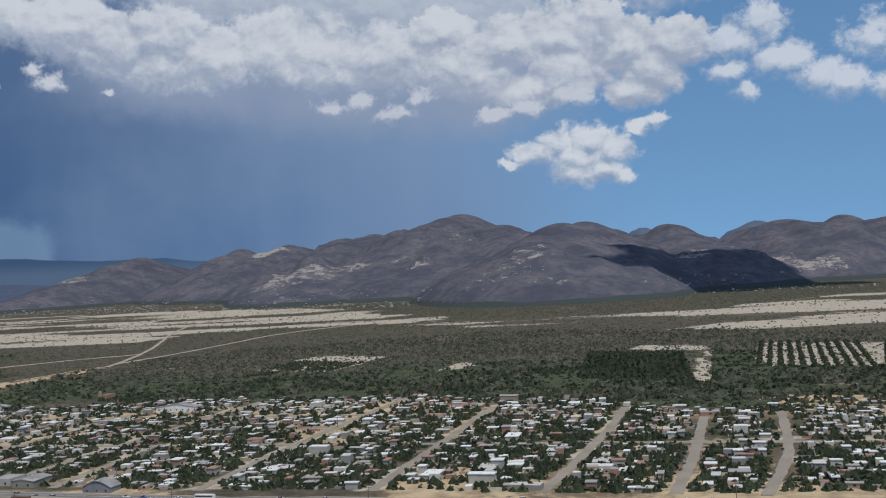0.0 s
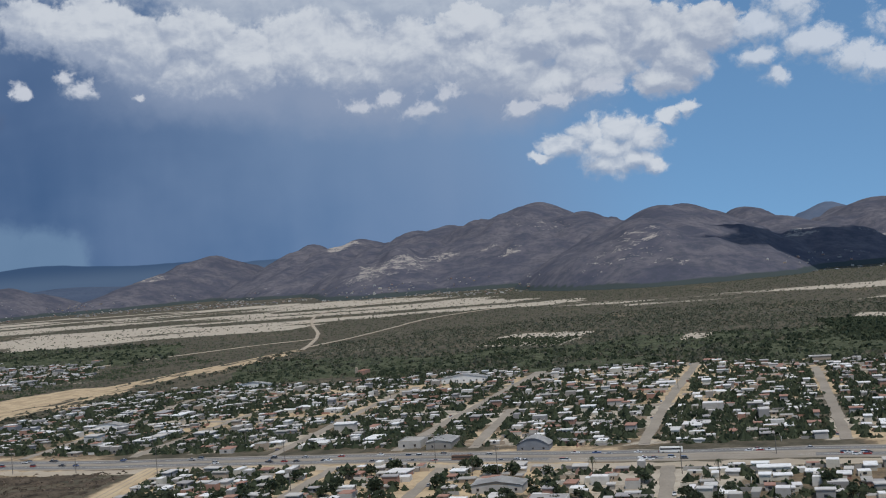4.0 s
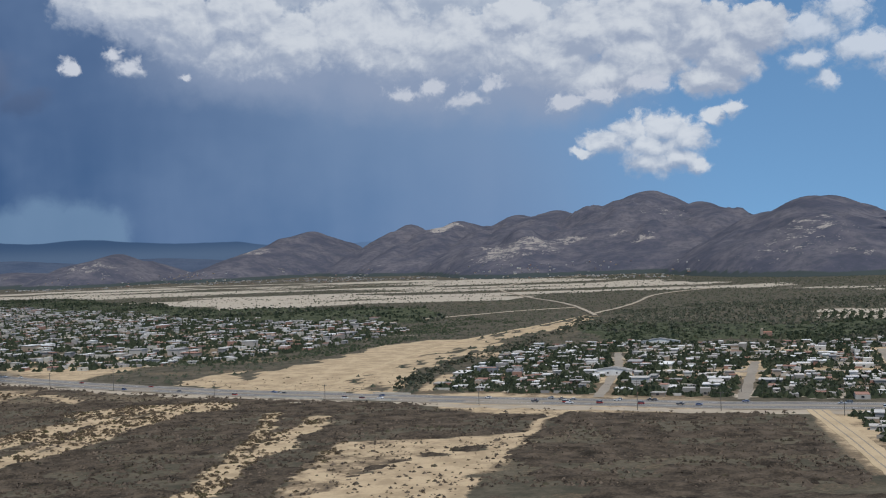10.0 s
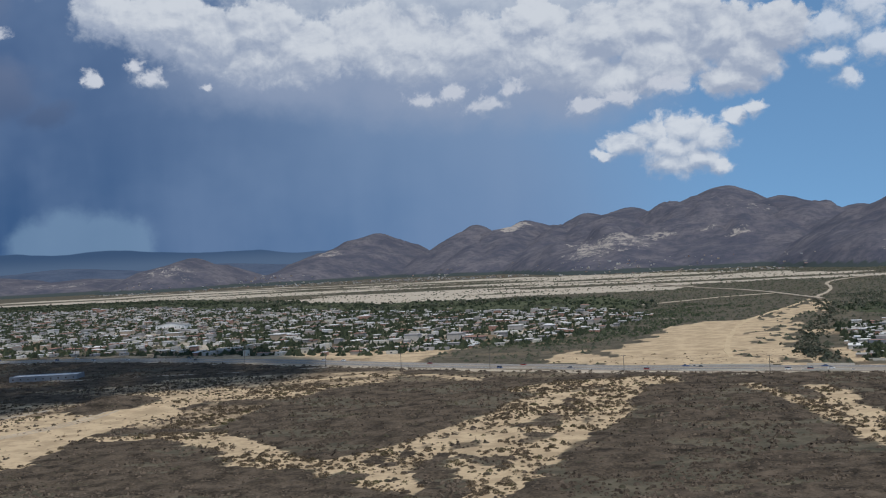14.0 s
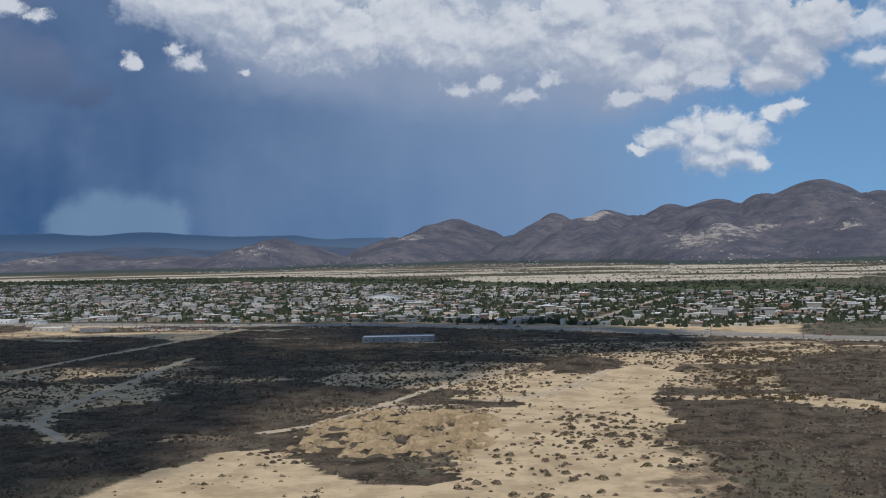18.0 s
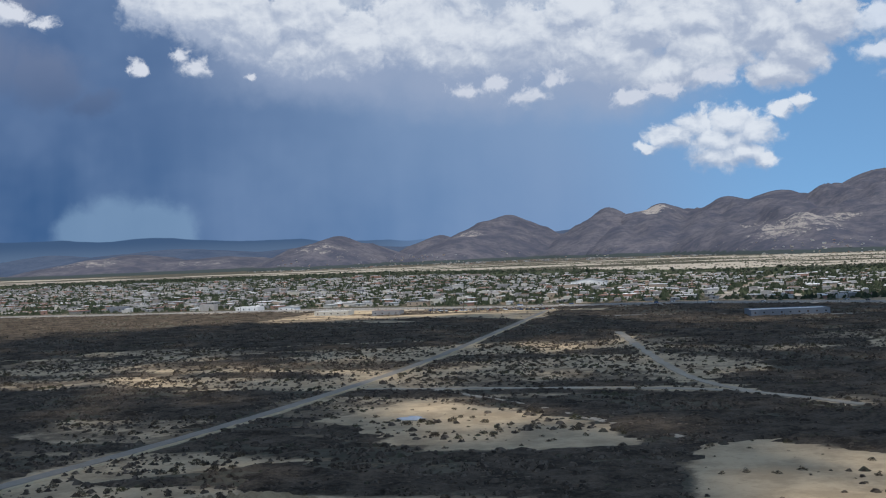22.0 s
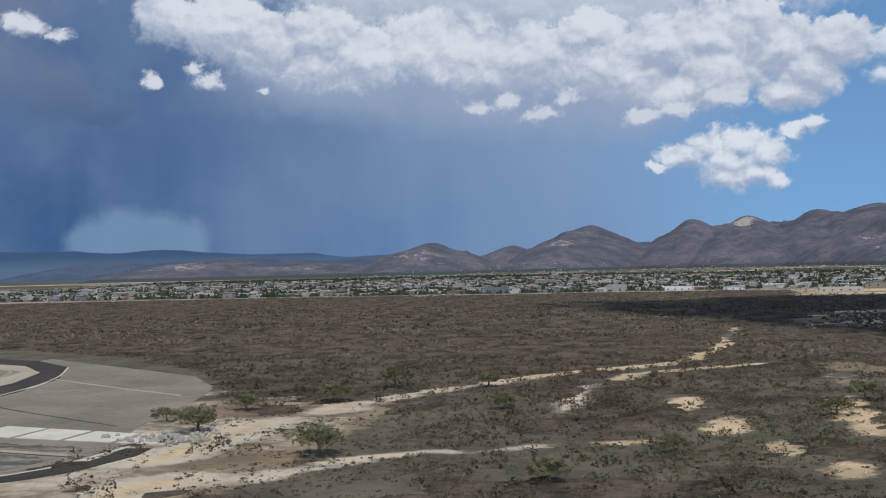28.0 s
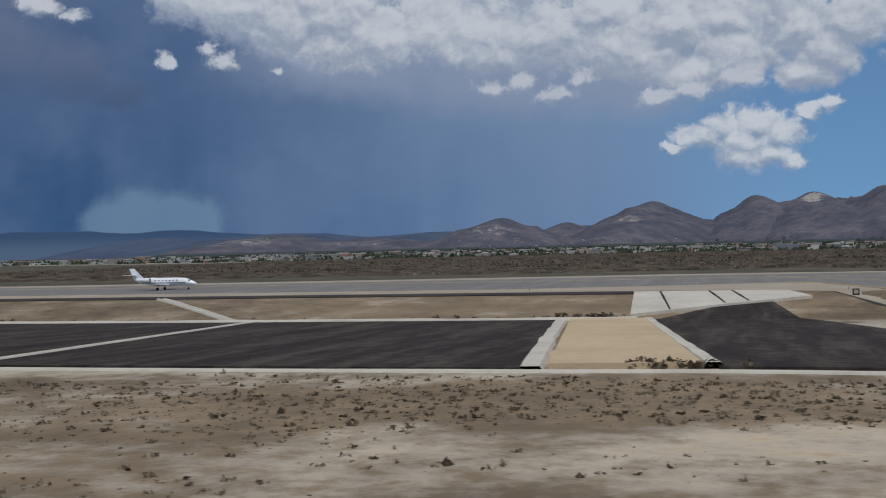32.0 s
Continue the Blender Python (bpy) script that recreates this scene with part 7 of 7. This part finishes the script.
for x, y in ((-1157.6, 25.5), (-1158.2, 56), (-1163, 84), (-1169, 102.6), (-1115.8, 36), (-1115.6, 47), (-1116.5, 70), (-1120, 96), (-1124.6, 122), (-1200, 108.4), (-1240, 108.6), (-1280, 109)):
    if first is None:
        first = tagged(new("taxiway_light"), "small blue taxiway edge light on a stem", "light", "taxiway lights")
        part("stem", tube(bmesh.new(), (0, 0, -0.02), (0, 0, 0.16), 0.025, 0.025, 6), M["steel"], first)
        bm = bmesh.new()
        bmesh.ops.create_uvsphere(bm, u_segments=10, v_segments=6, radius=0.06, matrix=Matrix.Translation((0, 0, 0.19)))
        part("lens", bm, M["blue_lens"], first)
        first.matrix_basis = pose(x, y, 0.085)
    else:
        copy_thing(first, pose(x, y, 0.085))


# ---- business jet taxiing on the far taxiway ----
def jet(x, y, z, turn, k):
    """A twin-jet business aircraft, nose to +x, about 17 m long before the scale k."""
    base = tagged(new("business_jet"), "white twin-engined business jet with a dark cheat line on the taxiway", "airplane")
    base.matrix_basis = pose(x, y, z, 0, 0, turn) @ Matrix.Scale(k, 4)
    bm = bmesh.new()
    stations = [(8.6, 1.45, 0.03), (8.2, 1.5, 0.30), (7.4, 1.6, 0.58), (6.4, 1.78, 0.82), (5.4, 1.95, 0.95), (3.0, 2.0, 0.98), (-2.0, 2.0, 0.98), (-4.5, 2.1, 0.86), (-6.5, 2.3, 0.55), (-8.0, 2.5, 0.18)]
    rings = [[bm.verts.new((sx, math.cos(a) * r, sz + math.sin(a) * r)) for a in [i * math.tau / 18 for i in range(18)]] for sx, sz, r in stations]
    for a, b in zip(rings[:-1], rings[1:]):
        for i in range(18):
            bm.faces.new((a[i], a[(i + 1) % 18], b[(i + 1) % 18], b[i]))
    bm.faces.new(rings[0][::-1]); bm.faces.new(rings[-1])
    for f in bm.faces:
        f.smooth = True
    part("fuselage", bm, M["jet_white"], base)

    def fin(name, root, tip, thick, mat=M["jet_white"]):
        bm = bmesh.new()
        a = [bm.verts.new(c) for c in root]; b = [bm.verts.new(c) for c in tip]
        bm.faces.new(a); bm.faces.new(b[::-1])
        for i in range(4):
            bm.faces.new((a[i], b[i], b[(i + 1) % 4], a[(i + 1) % 4]))
        bmesh.ops.recalc_face_normals(bm, faces=bm.faces[:])
        return part(name, bm, mat, base)
    for s in (-1, 1):
        fin("wing", [(1.8, s * 0.7, 1.15), (1.8, s * 0.7, 1.4), (-1.8, s * 0.7, 1.3), (-1.8, s * 0.7, 1.15)], [(-0.9, s * 8.4, 1.75), (-0.9, s * 8.4, 1.83), (-2.1, s * 8.4, 1.82), (-2.1, s * 8.4, 1.75)], 0.1)
        fin("tailplane", [(-7.3, s * 0.1, 3.6), (-7.3, s * 0.1, 3.78), (-8.9, s * 0.1, 3.74), (-8.9, s * 0.1, 3.62)], [(-8.5, s * 3.2, 3.72), (-8.5, s * 3.2, 3.8), (-9.4, s * 3.2, 3.8), (-9.4, s * 3.2, 3.73)], 0.1)
        bm = bmesh.new()
        tube(bm, (-3.0, s * 1.55, 2.45), (-4.2, s * 1.55, 2.45), 0.52, 0.56, 16); tube(bm, (-4.2, s * 1.55, 2.45), (-5.9, s * 1.5, 2.45), 0.56, 0.36, 16)
        engine = part("engine", bm, M["jet_white"], base)
        part("intake", tube(bmesh.new(), (-2.97, s * 1.55, 2.45), (-3.05, s * 1.55, 2.45), 0.44, 0.44, 16), M["black_panel"], engine)
        part("pylon", box(bmesh.new(), -5.2, min(s * 0.7, s * 1.2), 2.38, -3.6, max(s * 0.7, s * 1.2), 2.52), M["jet_white"], base)
        for i in range(7):
            part("cabin_window", box(bmesh.new(), 3.6 - i * 0.95, s * 0.93 - 0.02, 2.10, 4.0 - i * 0.95, s * 0.93 + 0.02, 2.46, 0.015), M["glass"], base)
        part("main_wheel", tube(bmesh.new(), (-0.9, s * 1.9 - 0.12, 0.33), (-0.9, s * 1.9 + 0.12, 0.33), 0.33, 0.33, 14), M["rubber"], base)
        part("main_strut", tube(bmesh.new(), (-0.9, s * 1.9, 0.33), (-0.7, s * 1.7, 1.4), 0.09, 0.11, 8), M["steel"], base)
        part("cheat_line", box(bmesh.new(), -5.5, s * 0.955 - 0.02, 1.62, 6.0, s * 0.955 + 0.02, 1.82), M["jet_stripe"], base)
    fin("tail_fin", [(-5.4, -0.1, 2.7), (-5.4, 0.1, 2.7), (-8.2, 0.06, 2.6), (-8.2, -0.06, 2.6)], [(-8.0, -0.06, 5.3), (-8.0, 0.06, 5.3), (-9.3, 0.04, 5.3), (-9.3, -0.04, 5.3)], 0.1)
    part("cockpit_window", box(bmesh.new(), 6.25, -0.62, 2.12, 7.05, 0.62, 2.42, 0.08), M["glass"], base)
    part("nose_wheel", tube(bmesh.new(), (6.3, -0.1, 0.25), (6.3, 0.1, 0.25), 0.25, 0.25, 12), M["rubber"], base)
    part("nose_strut", tube(bmesh.new(), (6.3, 0, 0.25), (6.2, 0, 1.2), 0.07, 0.09, 8), M["steel"], base)


jet(-1253.6, 127.6, 0.11, 2, 0.555)


# dry weeds caught along the foot of the earth strip and the far kerb
wr = np.random.RandomState(88)
wx, wy = np.concatenate([wr.normal(-1181.6, 1.2, 46), wr.uniform(-1440, -1188, 150), wr.normal(-1191, 1.5, 30)]), np.concatenate([wr.normal(39.0, 0.25, 46), wr.normal(85.6, 0.5, 150), wr.normal(86.5, 0.5, 30)])
plants("weeds", wx, wy, 0.3 + 0.7 * wr.rand(len(wx)) ** 2, sprig_templates(8, 9, 89, 0.4, 0.5), M["scrub"], "dry weeds caught along the concrete kerbs", "weeds", z=height_at(wx, wy) + 0.1, seed=90)
# ---- vehicles ----
def loft(bm, sections):
    """Skin over cross-sections of equal point counts."""
    rows = [[bm.verts.new(c) for c in s] for s in sections]
    n = len(rows[0])
    for a, b in zip(rows[:-1], rows[1:]):
        for i in range(n):
            bm.faces.new((a[i], a[(i + 1) % n], b[(i + 1) % n], b[i]))
    bm.faces.new(rows[0][::-1]); bm.faces.new(rows[-1])
    bmesh.ops.recalc_face_normals(bm, faces=bm.faces[:])
    return bm


def vehicle(kind, k=0.58):
    base = tagged(new("car" if kind != "truck" else "truck"), "", "car" if kind != "truck" else "truck", "cars on the roads")
    w = 0.88
    body = [(-2.15, 0.42, 0.72), (-2.0, 0.30, 0.92), (-0.9, 0.26, 0.98), (0.9, 0.26, 0.95), (1.9, 0.28, 0.80), (2.15, 0.40, 0.62)]
    if kind == "truck":
        body = [(-2.5, 0.5, 1.0), (-2.3, 0.42, 1.08), (-0.2, 0.42, 1.08), (1.0, 0.42, 1.08), (2.3, 0.42, 1.0), (2.5, 0.5, 0.8)]
    part("body", loft(bmesh.new(), [[(x, -w, z0), (x, w, z0), (x, w * 0.97, z1), (x, -w * 0.97, z1)] for x, z0, z1 in body]), M["carpaint"], base)
    cab = {"sedan": [(-1.75, 0.95, 0.96), (-1.0, 0.95, 1.42), (0.35, 0.95, 1.44), (1.05, 0.93, 0.96)], "van": [(-2.05, 0.95, 1.2), (-1.9, 0.95, 1.75), (0.9, 0.95, 1.75), (1.6, 0.93, 1.0)],
           "truck": [(-0.25, 1.07, 1.2), (-0.15, 1.07, 1.70), (0.75, 1.07, 1.70), (1.35, 1.05, 1.1)]}[kind]
    part("cabin", loft(bmesh.new(), [[(x, -w * 0.92, z0 - 0.04), (x, w * 0.92, z0 - 0.04), (x, w * 0.76, z1), (x, -w * 0.76, z1)] for x, z0, z1 in cab]), M["glass"], base, "dark glazed cabin")
    x0, x1 = cab[1][0], cab[2][0]
    part("roof", box(bmesh.new(), x0 + 0.05, -w * 0.76, cab[1][2] - 0.01, x1 - 0.02, w * 0.76, cab[1][2] + 0.035, 0.015), M["carpaint"], base)
    wheel = None
    for x in (-1.3, 1.35):
        for s in (-1, 1):
            m = pose(x, s * 0.80, 0.31, 90, 0, 0)
            if wheel is None:
                wheel = part("wheel", tube(bmesh.new(), (0, 0, -0.1), (0, 0, 0.1), 0.31, 0.31, 12), M["rubber"], base)
                wheel.matrix_basis = m
            else:
                twin("wheel", wheel, m, base)
    for s in (-1, 1):
        part("headlight", box(bmesh.new(), 2.02, s * 0.62 - 0.14, 0.55, 2.14, s * 0.62 + 0.14, 0.68, 0.02), M["white_wall"], base)
    return base


SCALE_CAR = 0.54
cars = [vehicle(k) for k in ("sedan", "van", "truck")]
for c, words in zip(cars, ("parked or passing saloon car on a dusty road", "boxy van on a dusty road", "pickup truck on a dusty road")):
    c["label"] = words
vr = random.Random(5)
spots = []
hw = np.array(HIGHWAY, float)
for _ in range(112):
    x = vr.choice((vr.uniform(-420, 60), vr.uniform(-900, 60), vr.uniform(-260, 20)))
    y = np.interp(-x, -hw[:, 0], hw[:, 1])
    slope = (np.interp(-(x - 4), -hw[:, 0], hw[:, 1]) - y) / -4
    side = vr.choice((-5.6, -3.5, 3.3, 5.5))
    spots.append((x, y + side, math.degrees(math.atan(slope)) + (0 if side < 0 else 180), 0.145))
for s in STREETS[:12]:
    for _ in range(3):
        i = vr.randrange(len(s) - 1)
        u = vr.random()
        dx, dy = s[i + 1][0] - s[i][0], s[i + 1][1] - s[i][1]
        nrm = math.hypot(dx, dy)
        spots.append((s[i][0] + dx * u - dy / nrm * 2.2, s[i][1] + dy * u + dx / nrm * 2.2, math.degrees(math.atan2(dy, dx)), 0.125))
for k in range(26):
    spots.append((-928 + k * 2.5 + vr.uniform(-0.4, 0.4), 508 - k * 0.35 + vr.choice((0, 4.5)), 84 + vr.uniform(-6, 6), 0.3))
for i, (x, y, turn, z) in enumerate(spots):
    m = pose(x, y, z, 0, 0, turn) @ Matrix.Scale(SCALE_CAR, 4)
    k = vr.choices((0, 1, 2), (5, 2, 3))[0] if i >= 3 else i
    if i < 3:
        cars[i].matrix_basis = m
    else:
        c = copy_thing(cars[k], pose(0, 0, 0))
        c.matrix_basis = m
# a bus and a lorry on the highway
for x, side, words, col in ((-118, 4.2, "long white bus on the highway", "white_wall"), (-182, -4.4, "dark box lorry on the highway", "door")):
    y = float(np.interp(-x, -hw[:, 0], hw[:, 1])) + side
    bus = tagged(new("bus" if col == "white_wall" else "lorry"), words, "bus" if col == "white_wall" else "lorry")
    bus.matrix_basis = pose(x, y, 0.105, 0, 0, -10)
    part("body", box(bmesh.new(), -3.4, -0.75, 0.3, 3.4, 0.75, 1.9, 0.12), M[col], bus)
    for s in (-1, 1):
        part("window_band", box(bmesh.new(), -3.1, s * 0.755 - 0.01, 1.15, 3.0, s * 0.755 + 0.01, 1.6), M["glass"], bus)
    for wx in (-2.3, 2.3):
        for s in (-0.62, 0.62):
            part("wheel", tube(bmesh.new(), (wx, s - 0.14, 0.3), (wx, s + 0.14, 0.3), 0.3, 0.3, 12), M["rubber"], bus)


# ---- poles, masts and palms ----
def pole(height, arms):
    base = tagged(new("utility_pole"), "weathered utility pole with cross-arms beside the road", "pole", "utility poles")
    part("mast", tube(bmesh.new(), (0, 0, -0.6), (0, 0, height), 0.13, 0.08, 8), M["pole"], base)
    for i in range(arms):
        part("cross_arm", box(bmesh.new(), -0.9, -0.06, height - 0.4 - i * 0.7, 0.9, 0.06, height - 0.28 - i * 0.7), M["pole"], base)
        for x in (-0.75, 0.0, 0.75):
            part("insulator", tube(bmesh.new(), (x, 0, height - 0.28 - i * 0.7), (x, 0, height - 0.12 - i * 0.7), 0.05, 0.04, 6), M["steel"], base)
    return base


tall, short = pole(9.5, 2), pole(6.0, 1)
poles = [(-285, 338, 1), (-241, 338, 1), (-190, 330, 1), (-168, 304, 1), (-117, 298, 1), (-89, 318, 0), (-346, 354, 1), (-400, 368, 0), (-460, 384, 0), (-563, 420, 1), (-510, 400, 0), (-638.7, 445, 1),
         (-690, 480, 1), (-604, 440, 0), (-740, 500, 0), (-800, 518, 1), (-850, 524, 0), (-900, 528, 1), (-960, 530, 0), (-1040, 538, 1), (-1110, 545, 0), (-320, 350, 0), (-60, 300, 1), (-20, 296, 0), (40, 288, 1),
         (-310, 392, 0), (-270, 384, 0), (-222, 372, 0), (-160, 358, 0), (-228, 300, 0), (-231, 260, 0), (-195, 250, 0), (-247, 430, 0), (-238, 500, 0), (-190, 470, 0), (-106, 470, 0)]
for i, (x, y, big) in enumerate(poles):
    src = tall if big else short
    m = pose(x, y, 0, 0, 0, vr.uniform(-12, 12))
    if i in (0, 5):
        src.matrix_basis = m
    else:
        copy_thing(src, m)
# sagging wires along the highway
bm = bmesh.new()
row = sorted([p for p in poles[:22]], key=lambda p: -p[0])
for a, b in zip(row[:-1], row[1:]):
    if abs(a[0] - b[0]) > 90:
        continue
    ha, hb = (9.3 if a[2] else 5.8), (9.3 if b[2] else 5.8)
    last = None
    for i in range(7):
        u = i / 6
        p = Vector((a[0] + (b[0] - a[0]) * u, a[1] + (b[1] - a[1]) * u, ha + (hb - ha) * u - 1.0 * 4 * u * (1 - u)))
        if last is not None:
            tube(bm, last, p, 0.02, 0.02, 4)
        last = p
tagged(finish("power_line", bm, M["pole"]), "thin sagging power line between the highway poles", "cable", "", "stuff")


def palm(height, seed):
    r = random.Random(seed)
    base = tagged(new("palm_tree"), "slim palm tree with a ragged green crown", "palm", "palms")
    bm = bmesh.new()
    tube(bm, (0, 0, -0.4), (0.12, 0, height * 0.5), 0.16, 0.12, 8); tube(bm, (0.12, 0, height * 0.5), (0.2, 0.05, height), 0.12, 0.10, 8)
    part("trunk", bm, M["bark"], base)
    bm = bmesh.new()
    for i in range(22):
        a, rise = i * 2.399, r.uniform(-0.5, 0.9)
        d = Vector((math.cos(a), math.sin(a), 0)); side = Vector((-d.y, d.x, 0)) * 0.14
        p = [Vector((0.2, 0.05, height)) + d * (0.35 * j) + Vector((0, 0, rise * 0.3 * j - 0.09 * j * j)) for j in range(5)]
        for j in range(4):
            wj, wk = side * (1 - j / 5), side * (1 - (j + 1) / 5)
            bm.faces.new([bm.verts.new(c) for c in (p[j] - wj, p[j] + wj, p[j + 1] + wk, p[j + 1] - wk)])
    part("crown", bm, M["leaf"], base)
    return base


palms = [palm(5.5, 1), palm(7.0, 2)]
for i, (x, y) in enumerate([(-176, 309), (-141, 292), (-108, 288), (-931, 500), (-924, 502), (-917, 499), (-909, 503), (-902, 500), (-894, 502), (-885, 505), (-878, 501), (-1186, 620), (-1240, 640), (-1150, 630), (-980, 600), (-1060, 610), (-1110, 640), (-1020, 640), (-940, 620), (-860, 600), (-1300, 660), (-255, 300), (-205, 285)]):
    m = pose(x, y, 0, 0, 0, i * 47)
    if i < 2:
        palms[i].matrix_basis = m
    else:
        copy_thing(palms[i % 2], m)


def lattice_mast(x, y, h):
    base = tagged(new("radio_mast"), "slender lattice radio mast", "mast")
    base.matrix_basis = pose(x, y, 0)
    for sx, sy in ((-0.5, -0.4), (0.5, -0.4), (0, 0.5)):
        part("leg", tube(bmesh.new(), (sx, sy, -0.5), (sx * 0.2, sy * 0.2, h), 0.07, 0.05, 6), M["steel"], base)
    for i in range(14):
        z, z2 = h * i / 14, h * (i + 1) / 14
        k, k2 = 1 - 0.8 * i / 14, 1 - 0.8 * (i + 1) / 14
        part("brace", tube(bmesh.new(), (-0.5 * k, -0.4 * k, z), (0.5 * k2, -0.4 * k2, z2), 0.03, 0.03, 4), M["steel"], base)


lattice_mast(-1385, 800, 26)
lattice_mast(-1560, 900, 22)
lattice_mast(-1010, 720, 18)

# ---- green trees and rubble by the airfield fence ----
tr2 = random.Random(15)
for x, y, size in ((-1060, 80.5, 3.4), (-1070.5, 113, 3.8), (-1078, 106, 2.6), (-1076, 91, 3.4), (-1082.5, 97, 1.9), (-1067.5, 127, 3.4), (-1050, 108, 2.2), (-1018, 106, 2.4), (-1056, 128, 2.6), (-1032, 84, 2.0), (-1014, 118, 2.2), (-1040, 72, 1.8), (-1077, 57, 1.5)):
    t = copy_thing(near_trees[tr2.randrange(5)], pose(0, 0, 0))
    t["label"], t["group"] = "pale green paloverde bush on dry ground", "desert trees"
    k = size / (3.4, 4.2, 4.8, 3.0, 5.4)[near_trees.index(near_trees[0])]
    t.matrix_basis = pose(x, y, float(height_at(np.array([x]), np.array([y]))[0]), 0, 0, tr2.uniform(0, 360)) @ Matrix.Diagonal((k * 1.15, k * 1.15, k * 0.8, 1))
    for ch in t.children:
        if ch.name.startswith("crown"):
            ch.data = ch.data.copy()
            ch.data.materials[0] = M["paloverde"]


def stone(seed):
    bm = bmesh.new()
    bmesh.ops.create_icosphere(bm, subdivisions=1, radius=1.0)
    for v in bm.verts:
        v.co *= 0.75 + 0.5 * (noise.noise(v.co * 1.7 + Vector((seed * 3.3, 0, 0))) + 0.3)
    me = bpy.data.meshes.new("stone")
    bm.to_mesh(me); bm.free()
    me.materials.append(M["rubble"])
    return me


stones = [stone(i) for i in range(5)]
heap_of_stones = tagged(new("rubble_heap"), "heap of grey broken stones at the end of the drain", "rubble", "", "")
for i in range(120):
    o = new("stone", stones[i % 5])
    o.parent = heap_of_stones
    k = tr2.uniform(0.12, 0.38)
    o.matrix_basis = pose(-1075.5 + tr2.gauss(0, 3.0), 86.5 + tr2.gauss(0, 1.6), 0.05 + k * 0.3, tr2.uniform(0, 90), tr2.uniform(0, 90), tr2.uniform(0, 360)) @ Matrix.Scale(k, 4)
# a small pool
plate("pond", [(x + 0.5 * math.sin(x * 9 + y * 5), y + 0.4 * math.sin(y * 7)) for x, y in arc(-847, 183.7, 2.3, 0, 350, 16)], M["pond"], 0.10, "small pale pool on bare ground", "pool")
